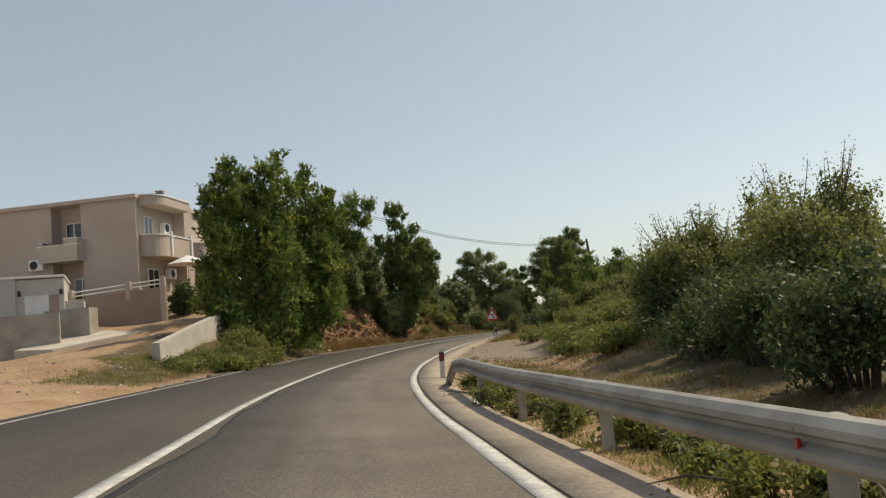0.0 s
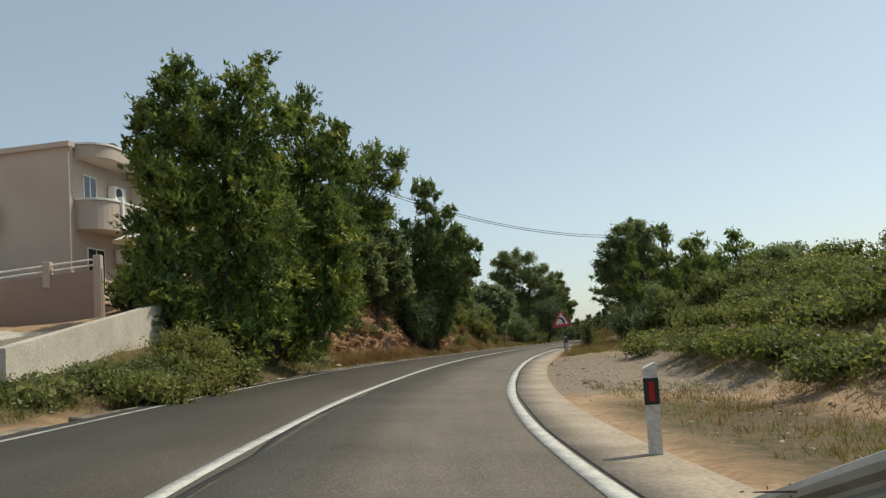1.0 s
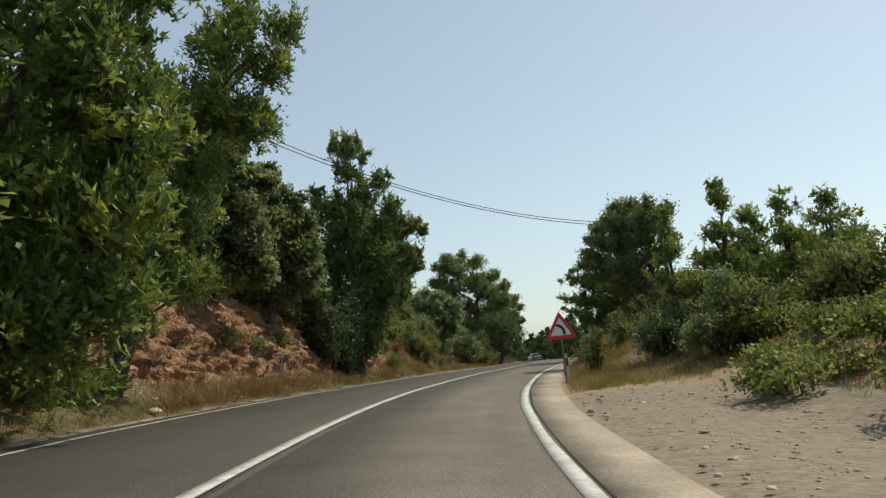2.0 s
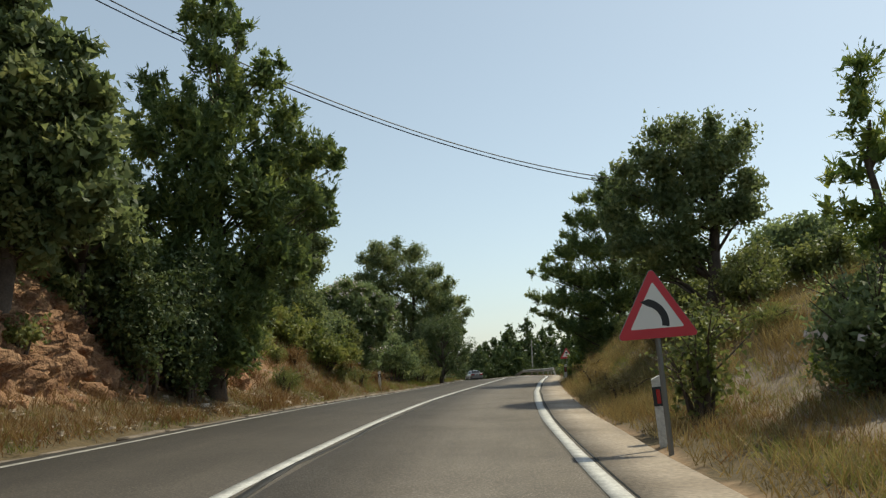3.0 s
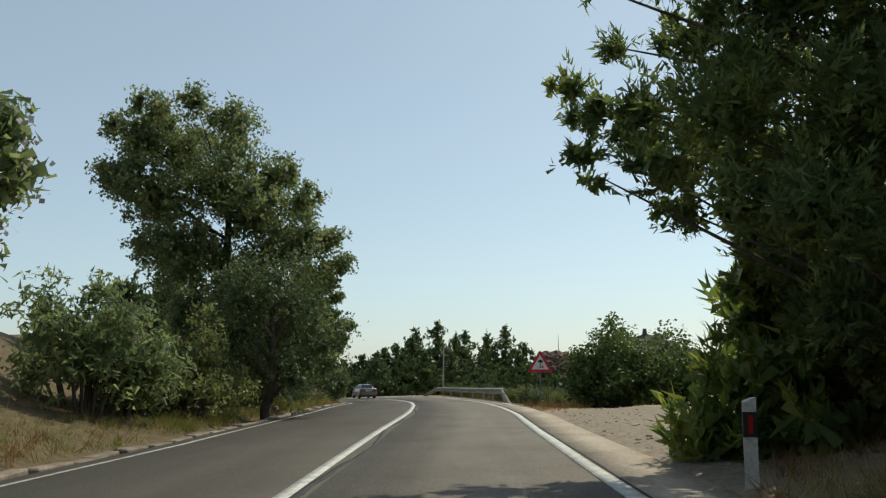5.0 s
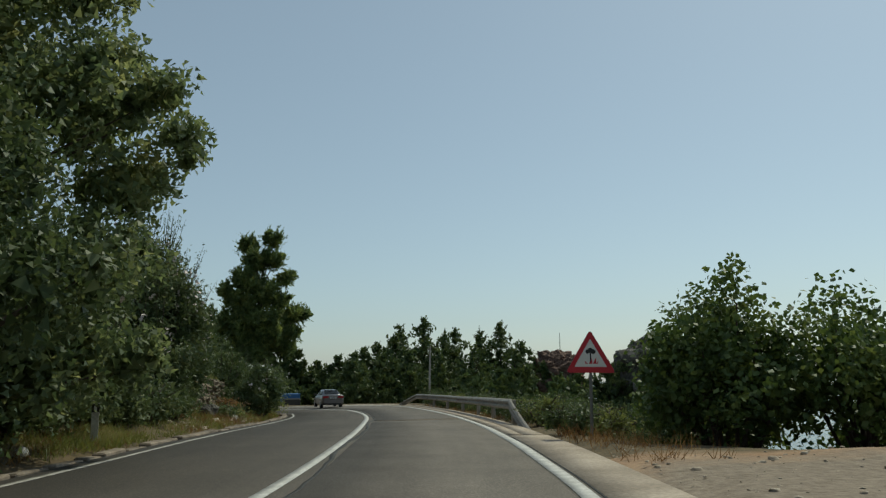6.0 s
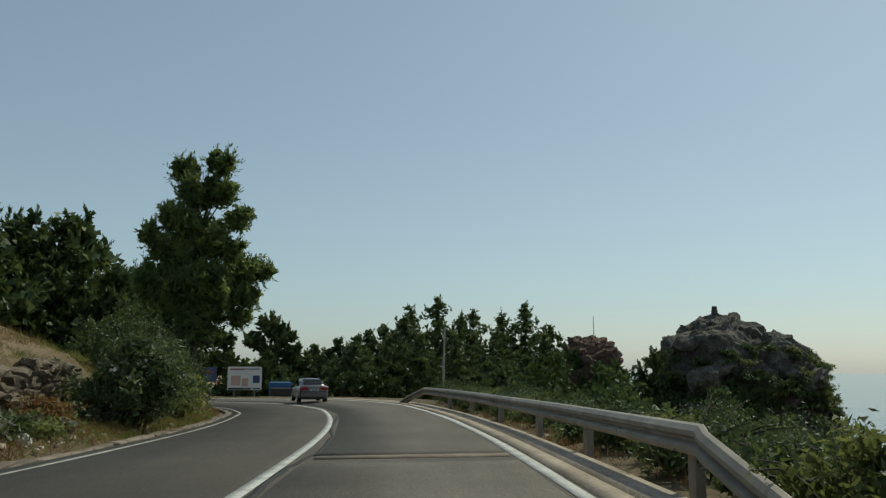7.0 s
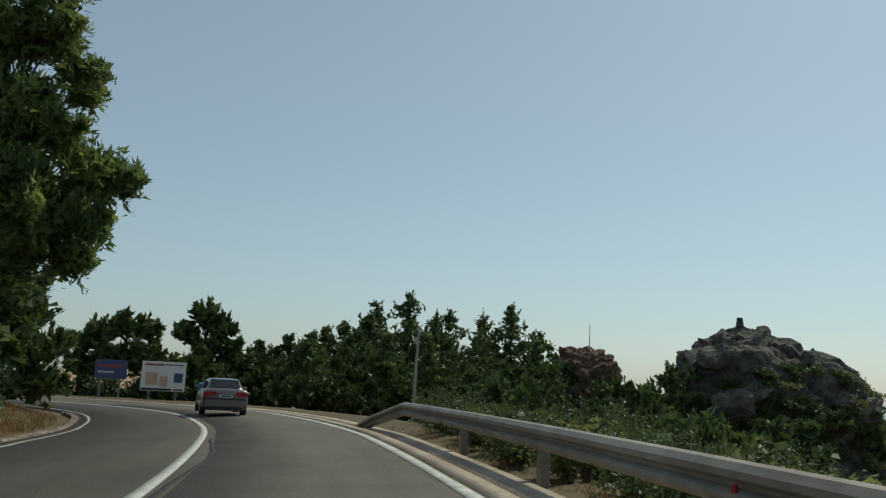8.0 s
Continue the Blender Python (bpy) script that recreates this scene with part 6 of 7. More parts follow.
# ---------------------------------------------------------------- roadside furniture
def along(off, lift, s0, s1, step=1.0):
    out = []
    for s in np.arange(s0, s1 + 0.01, step):
        k = int(np.argmin(np.abs(STATION - s)))
        p = LINE[k] + SIDE[k] * off
        out.append((p[0], p[1], float(road_z(STATION[k], off)) + lift))
    return out


def guardrail(points, posts, label, STEEL=STEEL, marks=()):
    """A W-beam on posts; the ends dip to the ground where the points do."""
    g = thing("guardrail", pose(0, 0, 0), label, "guardrail")
    bm = bmesh.new()
    sect = [(0.0, 0.045), (0.04, 0.055), (0.078, 0.09), (0.078, 0.125), (0.02, 0.16), (0.02, 0.185), (0.078, 0.215), (0.078, 0.255), (0.04, 0.298), (0.0, 0.31)]
    rows = []
    pts = [Vector(p) for p in points]
    for i, p in enumerate(pts):
        way = pts[min(i + 1, len(pts) - 1)] - pts[max(i - 1, 0)]
        way.z = 0
        way.normalize()
        side = Vector((-way.y, way.x, 0))          # towards the road
        rows.append([[bm.verts.new(p + side * (o + t) + Vector((0, 0, h - 0.31))) for o, h in sect] for t in (0, -0.006)])
    for r0, r1 in zip(rows, rows[1:]):
        for k in range(len(sect) - 1):
            bm.faces.new((r0[0][k], r1[0][k], r1[0][k + 1], r0[0][k + 1]))
            bm.faces.new((r0[1][k + 1], r1[1][k + 1], r1[1][k], r0[1][k]))
        for k in (0, len(sect) - 1):
            bm.faces.new((r0[0][k], r0[1][k], r1[1][k], r1[0][k]))
    part("beam", bm, STEEL, g, "dusty galvanised W-shaped beam")
    for p, top in posts:
        b = bmesh.new()
        x, y, z = p
        d = 0.05
        box(b, x - d, x + d, y - 0.06, y + 0.06, gz(x, y) - 0.4, z + top, 0.008)
        part("rail_post", b, STEEL, g)
        b = bmesh.new()
        box(b, x - 0.12, x - 0.02, y - 0.04, y + 0.04, z - 0.22, z - 0.08, 0.006)
        part("spacer", b, STEEL, g)
        for dz in (-0.08, -0.23):
            b = bmesh.new()
            bmesh.ops.create_cone(b, cap_ends=True, segments=6, radius1=0.013, radius2=0.013, depth=0.03, matrix=pose(x - 0.20, y, z + dz, 0, 90, 0))
            part("bolt", b, STEEL, g)
    for k in marks:
        x, y, z = posts[k][0]
        b = bmesh.new()
        box(b, x - 0.2, x - 0.18, y - 0.02, y + 0.02, z - 0.2, z - 0.13, 0.004)
        part("reflector", b, REFLECTOR, g, "small red reflector in the groove of the beam")
    return g


top1 = along(3.88, 0.615, -14, 17.4)
guardrail(top1 + [(0.62, 18.25, 0.97), (0.52, 19.0, 0.72), (0.42, 20.1, 0.36)], [(p, -0.03) for p in [(q[0] + 0.13, q[1], q[2]) for q in along(3.88, 0.615, -15.5, 17.2, 3.5)]],
          "galvanised steel guardrail on square posts, dipping to the ground", marks=(6,))
top2 = along(3.78, 0.60, 105.2, 128.6)
guardrail([(16.62, 101.3, 0.45), (16.82, 102.4, 0.68), (17.05, 103.5, 0.92), (17.2, 104.2, 1.08)] + top2 + [(20.6, 130.0, 0.5), (20.4, 131.4, 0.1)], [(p, -0.03) for p in [(q[0] + 0.13, q[1], q[2]) for q in along(3.78, 0.60, 105.6, 128, 3.8)]],
          "long guardrail of darker steel above the sea slope", DARKSTEEL, (3,))


def triangle(s, r=0.035, n=5):
    """A triangle of side s with rounded corners, standing on its base at height 0."""
    h = s * math.sqrt(3) / 2
    pts = []
    for (cx, cy), a0 in (((-s / 2 + r * 1.732, r), 150), ((s / 2 - r * 1.732, r), 270), ((0, h - 2 * r), 30)):
        for k in range(n):
            a = radians(a0 + 120 * k / (n - 1))
            pts.append((cx + r * math.cos(a), cy + r * math.sin(a)))
    return pts


def warning_sign(x, y, z, yaw, lift, label, lean, symbol):
    s = thing("warning_sign", pose(x, y, z, 0, lean, yaw), label, "road sign")
    up = pose(0, 0, lift, 90)
    bm = bmesh.new()
    tube(bm, [(0, 0.04, -0.5), (0, 0.04, lift + 0.55)], [0.03, 0.03], 10)
    part("sign_post", bm, SIGNBACK, s)
    bm = bmesh.new()
    prism(bm, triangle(0.90), -0.02, 0.0, up)
    plate = part("plate", bm, SIGNBACK, s, "grey sheet-metal plate")
    bm = bmesh.new()
    prism(bm, triangle(0.89), 0.001, 0.004, up)
    part("red_border", bm, RED, plate, "faded red border")
    bm = bmesh.new()
    prism(bm, [(px, py + 0.105) for px, py in triangle(0.585, 0.012)], 0.005, 0.007, up)
    part("white_field", bm, SIGNWHITE, plate, "dusty white field")
    symbol(plate, up)
    return s


def bend_symbol(plate, up):
    bm = bmesh.new()
    centre, r0, r1 = (-0.13, 0.15), 0.185, 0.265
    inner = [(centre[0] + r0 * math.cos(radians(a)), centre[1] + r0 * math.sin(radians(a))) for a in range(-12, 80, 8)]
    outer = [(centre[0] + r1 * math.cos(radians(a)), centre[1] + r1 * math.sin(radians(a))) for a in range(-12, 80, 8)]
    lo = [bm.verts.new((x, y + 0.02, 0.008)) for x, y in inner]
    hi = [bm.verts.new((x, y + 0.02, 0.008)) for x, y in outer]
    for k in range(len(lo) - 1):
        bm.faces.new((lo[k], hi[k], hi[k + 1], lo[k + 1]))
    tip = bm.verts.new((centre[0] - 0.03, centre[1] + 0.25, 0.008))
    bm.faces.new((lo[-1], hi[-1], tip))
    for v in bm.verts:
        v.co = up @ v.co
    part("bend_symbol", bm, BLACK, plate, "black left-bend symbol")


def fire_symbol(plate, up):
    bm = bmesh.new()
    box(bm, -0.012, 0.012, 0.2, 0.36, 0.008, 0.009)
    for cx, cy, r in ((-0.05, 0.38, 0.04), (0.0, 0.4, 0.05), (0.05, 0.38, 0.045)):
        bmesh.ops.create_circle(bm, cap_ends=True, segments=10, radius=r, matrix=Matrix.Translation((cx, cy, 0.0085 + cx * 0.002)))
    for v in bm.verts:
        v.co = up @ v.co
    part("tree_symbol", bm, BLACK, plate, "black tree symbol")
    bm = bmesh.new()
    for cx, w, h, dx in ((-0.07, 0.05, 0.05, -0.03), (0.0, 0.07, 0.10, 0.02), (0.07, 0.06, 0.12, 0.03), (0.11, 0.03, 0.06, 0.03)):
        bm.faces.new([bm.verts.new((cx - w / 2, 0.16, 0.0085)), bm.verts.new((cx + w / 2, 0.16, 0.0085)), bm.verts.new((cx + dx, 0.16 + h, 0.0085))])
    for v in bm.verts:
        v.co = up @ v.co
    part("flame_symbol", bm, RED, plate, "red flames")


warning_sign(3.27, 51.6, gz(3.27, 51.6), -10, 1.74 - gz(3.27, 51.6), "triangular warning sign with a left-bend arrow on a thin post", -1.5, bend_symbol)
warning_sign(16.52, 98.4, gz(16.52, 98.4), -22, 1.73 - gz(16.52, 98.4), "triangular forest-fire warning sign on a thin post", 1.0, fire_symbol)


def delineator(x, y, yaw, label, lean=0.0, front=REFLECTOR):
    s = thing("delineator_post", pose(x, y, gz(x, y), lean, lean, yaw), label, "marker post", "roadside marker posts")
    bm = bmesh.new()
    outline = [(-0.06, -0.045), (0.06, -0.045), (0.035, 0.045), (-0.035, 0.045)]
    prism(bm, outline, -0.3, 0.72)
    for v in bm.verts:
        if v.co.z > 0.5:
            v.co.z += 0.05 * (v.co.x + 0.06) / 0.12
    part("post_body", bm, POSTWHITE, s, "dusty white plastic body")
    bm = bmesh.new()
    low = 0.42 if front is REFLECTOR else 0.5
    prism(bm, [(a * 1.06, b * 1.06) for a, b in outline], low, 0.64)
    part("black_band", bm, BLACK, s)
    bm = bmesh.new()
    box(bm, -0.022, 0.022, -0.056, -0.049, low + 0.03, 0.61)
    part("reflector", bm, front, s)
    return s


delineator(0.30, 21.9, 0, "white marker post with a red reflector at the gutter", 1.5)
delineator(3.44, 52.2, -8, "white marker post with a red reflector beside the sign", -2)
delineator(10.25, 78.2, -16, "white marker post in the shade of a pine", 1)
for x, y, lean in ((-4.95, 55.2, 1), (2.1, 78.95, -1), (8.1, 99.8, 0.5), (12.3, 123.6, 2)):
    delineator(x, y, -10, "white marker post with a pale reflector in dry grass", lean, SIGNWHITE)


# ---------------------------------------------------------------- power line
def wire_point(s, lift=0.0):
    a = radians(24.0)
    return Vector((13.8 + math.cos(a) * s, 70.9 + math.sin(a) * s, 7.78 + 0.0819 * s + 0.01078 * s * s + lift))


def power_pole(base, top, label, stay=None):
    p = thing("power_pole", pose(*base), label, "power pole")
    d = Vector(top) - Vector(base)
    bm = bmesh.new()
    tube(bm, [(0, 0, -0.5), d * 0.5, d], [0.13, 0.115, 0.09], 10)
    part("pole_shaft", bm, WOODPOLE, p, smooth=True)
    bm = bmesh.new()
    box(bm, d.x - 0.4, d.x + 0.1, d.y - 0.03, d.y + 0.03, d.z - 0.28, d.z - 0.2, 0.008)
    part("bracket", bm, SIGNBACK, p)
    for k in (-0.32, 0.02):
        bm = bmesh.new()
        tube(bm, [(d.x + k, d.y, d.z - 0.2), (d.x + k, d.y, d.z - 0.14), (d.x + k, d.y, d.z - 0.08)], [0.03, 0.045, 0.02], 8)
        part("insulator", bm, GREYPAINT, p)
    if stay:
        bm = bmesh.new()
        tube(bm, [d - Vector((0, 0, 0.5)), Vector(stay) - Vector(base)], [0.018, 0.018], 5)
        part("stay_wire", bm, BLACK, p)
    return p


power_pole((13.45, 71.0, gz(13.45, 71.0)), (12.95, 70.9, 7.98), "dark tarred wooden power pole leaning slightly, with a stay wire", (11.9, 76.0, gz(11.9, 76)))
q = wire_point(-23.2)
power_pole((q.x, q.y, gz(q.x, q.y)), (q.x, q.y, q.z + 0.25), "wooden power pole among the oaks")
for k, lift in enumerate((0.0, -0.2)):
    bm = bmesh.new()
    pts = [wire_point(s, lift * (1 - 0.4 * math.sin((s + 23.2) / 23.2 * math.pi))) for s in np.linspace(-23.2, -0.85, 30)]
    tube(bm, pts, [0.017] * 30, 5)
    tagged(link_mesh("power_cable", bm, BLACK), "black overhead cable sagging across the road", "cable", "overhead cables")


# ---------------------------------------------------------------- house and drive
A, B, C, D = (-29.8, 46.8), (-15.8, 45.1), (-14.2, 58.1), (-28.2, 59.8)
HZ0, HZ1 = 3.2, 10.3


def wall_frame(p, q):
    """A pose with x along the wall from p to q, y inwards, z up from the house's foot."""
    a = math.degrees(math.atan2(q[1] - p[1], q[0] - p[0]))
    return pose(p[0], p[1], HZ0, 0, 0, a)


def house():
    h = thing("house", pose(0, 0, 0), "two-storey pinkish stucco house with rounded balconies above the drive", "house")
    bm = bmesh.new()
    along_s = (Vector(B) - Vector(A)).normalized()
    into = Vector((-along_s.y, along_s.x))
    n0, n1 = Vector(B) - along_s * 4.9, Vector(B) - along_s * 3.15
    prism(bm, [A, n0[:], (n0 + into * 0.9)[:], (n1 + into * 0.9)[:], n1[:], B, C, D], HZ0 - 1.5, HZ1 - 0.2)
    part("wall", bm, STUCCO, h)
    bm = bmesh.new()
    prism(bm, [(A[0] - .15, A[1] - .2), (B[0] + .1, B[1] - .2), (C[0] + 0.3, C[1] + .2), (D[0] - .2, D[1] + .2)], HZ1 - 0.2, HZ1)
    part("roof_slab", bm, STUCCO, h, "flat roof edge with a pale coping")
    south, east = wall_frame(A, B), wall_frame(B, C)
    ln = math.hypot(B[0] - A[0], B[1] - A[1])

    def opening(m, x, z, w, hh, name="window"):
        bm = bmesh.new()
        box(bm, x - w / 2, x + w / 2, -0.05, 0.1, z, z + hh, 0.0, m)
        win = part(name, bm, WHITE, h, "white frame")
        for k in range(2):
            bm = bmesh.new()
            x0 = x - w / 2 + 0.06 + k * (w / 2 - 0.02)
            box(bm, x0, x0 + w / 2 - 0.1, -0.058, -0.046, z + 0.06, z + hh - 0.06, 0.0, m)
            part("pane", bm, GLASS, win)

    def balcony(m, x0, x1, z, depth, name="balcony", tall=0.95):
        n = 8
        outline = [(x0, 0.02)] + [(x0 + depth * (1 - math.cos(a)), -depth * math.sin(a)) for a in np.linspace(0.15, math.pi / 2, n)] + [(x1, -depth), (x1, 0.02)]
        bm = bmesh.new()
        prism(bm, outline, z - 0.2, z + tall, m)
        b = part(name, bm, STUCCO, h, "solid rounded stucco parapet")
        bm = bmesh.new()
        prism(bm, [(px + (0.05 if px > (x0 + x1) / 2 else -0.05), py - 0.05) for px, py in outline], z + tall, z + tall + 0.07, m)
        part("coping", bm, WHITE, b, "pale coping")
        return b

    def air_conditioner(m, x, z):
        bm = bmesh.new()
        box(bm, x - 0.42, x + 0.42, -0.36, -0.04, z, z + 0.6, 0.02, m)
        ac = part("air_conditioner", bm, WHITE, h, "white outdoor air-conditioner unit")
        bm = bmesh.new()
        bmesh.ops.create_circle(bm, cap_ends=True, segments=16, radius=0.24, matrix=m @ pose(x - 0.1, -0.366, z + 0.3, 90, 0, 0))
        part("fan_grille", bm, BLACK, ac)

    # south wall: recessed bay with a window over a door, and a small balcony before it
    bay = south @ pose(0, 0.9, 0)
    opening(bay, ln - 4.1, 4.3, 0.95, 1.75)
    opening(bay, ln - 3.75, 0.9, 0.95, 2.0, "door")
    bm = bmesh.new()
    box(bm, ln - 5.25, ln - 3.0, -0.75, 0.9, 3.75, 3.92, 0.01, south)
    bal = part("balcony", bm, STUCCO, h, "small square balcony with a solid parapet")
    for x0, x1, y0, y1, top in ((ln - 5.25, ln - 3.0, -0.75, -0.6, 4.62), (ln - 5.25, ln - 5.1, -0.6, 0.0, 4.85), (ln - 3.15, ln - 3.0, -0.6, 0.0, 4.95), (ln - 3.75, ln - 3.0, -0.76, -0.59, 4.95)):
        bm = bmesh.new()
        box(bm, x0, x1, y0, y1, 3.92, top, 0.01, south)
        part("parapet", bm, STUCCO, bal)
        bm = bmesh.new()
        box(bm, x0 - 0.03, x1 + 0.03, y0 - 0.03, y1 + 0.03, top + 0.003, top + 0.05, 0.008, south)
        part("coping", bm, WHITE, bal, "pale coping")
    air_conditioner(south, ln - 5.7, 3.45)
    # east wall
    opening(east, 1.3, 4.7, 0.9, 1.3)
    opening(east, 1.6, 1.2, 1.2, 1.9, "door")
    opening(east, 7.4, 1.2, 1.1, 1.9, "door")
    front = balcony(east, 0.3, 4.4, 3.9, 1.1)
    balcony(east, 5.6, 9.6, 3.9, 1.3)
    balcony(east, 0.3, 4.4, 6.75, 1.1, "canopy", 0.3)
    for x in (1.75, 4.25):
        bm = bmesh.new()
        box(bm, x - 0.08, x + 0.08, -1.2, -1.02, 3.75, 5.1, 0.015, east)
        part("baluster_post", bm, WHITE, front, "white corner post")
    air_conditioner(east, 3.0, 5.2)
    air_conditioner(east, 3.4, 2.6)
    bm = bmesh.new()
    box(bm, 4.4, 5.5, -0.7, 0.05, 0.0, HZ1 - HZ0 - 0.1, 0.0, east)
    part("wing_wall", bm, STUCCO, h)
    bm = bmesh.new()
    tube(bm, [Vector((B[0] + 0.02, B[1] - 0.12, HZ0)), Vector((B[0] + 0.02, B[1] - 0.12, HZ1 - 0.5)), Vector((B[0] + 0.15, B[1] - 0.05, HZ1 - 0.2))], [0.05, 0.05, 0.05], 8)
    part("downpipe", bm, STUCCO, h, "painted downpipe at the corner")
    bm = bmesh.new()
    tube(bm, [(-15.6, 48.5, HZ1), (-15.6, 48.5, HZ1 + 0.45)], [0.14, 0.14], 8)
    for k in range(3):
        box(bm, -15.82, -15.38, 48.28, 48.72, HZ1 + 0.42 + k * 0.12, HZ1 + 0.47 + k * 0.12)
    part("chimney", bm, SIGNBACK, h, "dark louvred chimney cowl")
    return h


house()


def garden_wall():
    """The low stucco wall with a white rail fence in front of the house."""
    p0, p1 = Vector((-22.5, 41.6)), Vector((-13.5, 42.5))
    w = thing("garden_wall", pose(0, 0, 0), "low mauve stucco garden wall with white rails", "wall")
    a = math.degrees(math.atan2(p1.y - p0.y, p1.x - p0.x))
    ln = (p1 - p0).length
    m = pose(p0.x, p0.y, 0, 0, 0, a)
    bm = bmesh.new()
    vs = [(-1, 2.0, 4.3), (ln, 2.6, 4.95)]
    b = [bm.verts.new(m @ Vector((x, y, z))) for y in (0, 0.2) for x, z in ((vs[0][0], vs[0][1]), (vs[1][0], vs[1][1]), (vs[1][0], vs[1][2]), (vs[0][0], vs[0][2]))]
    for f in ((0, 1, 2, 3), (7, 6, 5, 4), (0, 4, 5, 1), (1, 5, 6, 2), (2, 6, 7, 3), (3, 7, 4, 0)):
        bm.faces.new([b[i] for i in f])
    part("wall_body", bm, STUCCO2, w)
    for k, x in enumerate((1.5, 4.4, 7.2, ln - 0.15)):
        z = 4.3 + 0.65 * x / ln
        bm = bmesh.new()
        box(bm, x - 0.13, x + 0.13, -0.05, 0.25, z - 0.4 if x < ln - 1 else 2.6, z + 0.5, 0.02, m)
        part("pillar", bm, STUCCO, w)
    for r in (0.18, 0.38):
        bm = bmesh.new()
        tube(bm, [m @ Vector((0, 0.1, 4.3 + r)), m @ Vector((ln - 0.2, 0.1, 4.93 + r))], [0.035, 0.035], 6)
        part("rail", bm, WHITE, w, "white painted rail")
    return w


garden_wall()


def slab_wall(name, p0, p1, z00, z01, z10, z11, thick, material, label, category="wall", cap=0.0):
    """A straight wall from p0 to p1, with its foot and top at each end."""
    w = thing(name, pose(0, 0, 0), label, category)
    d = (Vector(p1) - Vector(p0)).normalized()
    s = Vector((-d.y, d.x)) * thick
    bm = bmesh.new()
    q = [(p0[0], p0[1], z00), (p1[0], p1[1], z10), (p1[0], p1[1], z11), (p0[0], p0[1], z01)]
    b = [bm.verts.new(v) for v in q] + [bm.verts.new((v[0] + s.x, v[1] + s.y, v[2])) for v in q]
    for f in ((0, 1, 2, 3), (7, 6, 5, 4), (0, 4, 5, 1), (1, 5, 6, 2), (2, 6, 7, 3), (3, 7, 4, 0)):
        bm.faces.new([b[i] for i in f])
    bmesh.ops.recalc_face_normals(bm, faces=bm.faces)
    part("wall_body", bm, material, w)
    return w


# retaining wall in the sunlit tone, boundary walls in the greyer shaded one
slab_wall("retaining_wall", (-8.98, 28.6), (-8.75, 36.5), 0.8, 1.97, 1.2, 3.2, 0.28, SUNLIT_CONC, "smooth concrete retaining wall beside the drive, coloured as sunlit")
slab_wall("boundary_wall", (-27.0, 33.2), (-16.1, 36.6), 0.6, 3.75, 0.8, 3.75, 0.3, WALL_CONC, "grey concrete boundary wall below the garage")
slab_wall("boundary_wall", (-17.6, 38.3), (-15.55, 38.3), 1.2, 3.95, 1.4, 3.98, 0.9, WALL_CONC, "short thick grey concrete wall beside the drive")
bm = bmesh.new()
prism(bm, [(-17.5, 35.5), (-15.6, 34.9), (-12.2, 39.2), (-17.2, 39.5)], 0.9, 2.35)
for v in bm.verts:
    if v.co.z > 2:
        v.co.z += 0.16 * (v.co.y - 36)
# slab top brightened by the same sunlit colour
tagged(link_mesh("drive_slab", bm, SUNLIT_CONC), "concrete drive slab in front of the garage, coloured as sunlit", "slab", kind="structure")


def garage():
    g = thing("garage", pose(-18.9, 38.4, 0, 0, 0, 22), "flat-roofed grey garage with a white door and coping", "garage")
    bm = bmesh.new()
    box(bm, -4.2, 0.0, 0, 5, 1.4, 5.55)
    part("side_block", bm, GREYPAINT, g)
    bm = bmesh.new()
    box(bm, 0.0, 2.0, 0.1, 5, 1.4, 5.5)
    part("front_block", bm, GREYPAINT, g)
    bm = bmesh.new()
    box(bm, -4.25, 2.06, -0.05, 5, 5.55, 5.65, 0.01)
    part("coping", bm, WHITE, g, "white roof coping")
    bm = bmesh.new()
    box(bm, 0.35, 1.35, 0.05, 0.12, 1.9, 4.75, 0.01)
    part("garage_door", bm, WHITE, g, "white garage door")
    bm = bmesh.new()
    box(bm, 1.38, 1.75, 0.06, 0.11, 1.9, 4.75)
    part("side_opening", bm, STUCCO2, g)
    bm = bmesh.new()
    box(bm, 2.0, 2.8, 0.6, 3.0, 1.4, 4.45, 0.01)
    part("low_block", bm, GREYPAINT, g)
    for x in (0.15, 1.88):
        bm = bmesh.new()
        box(bm, x - 0.06, x + 0.06, -0.03, 0.1, 4.75, 5.0, 0.02)
        part("wall_lamp", bm, BLACK, g, "small dark wall lamp")
    return g


garage()


def parasol():
    p = thing("parasol", pose(-13.4, 46.0, gz(-13.4, 46.0) + 0.25), "open white garden parasol on the terrace", "parasol")
    bm = bmesh.new()
    tube(bm, [(0, 0, 0), (0, 0, 2.5)], [0.025, 0.025], 8)
    part("pole", bm, WHITE, p)
    bm = bmesh.new()
    bmesh.ops.create_cone(bm, cap_ends=False, segments=8, radius1=1.2, radius2=0.02, depth=0.5, matrix=pose(0, 0, 2.35))
    part("canopy", bm, WHITE, p)
    return p


parasol()
shrub(-13.0, 43.7, 1.9, 0.8, 1201, "leafy green garden bush at the porch", 3500, FIG, "garden_bush", length=0.16, width=0.11)


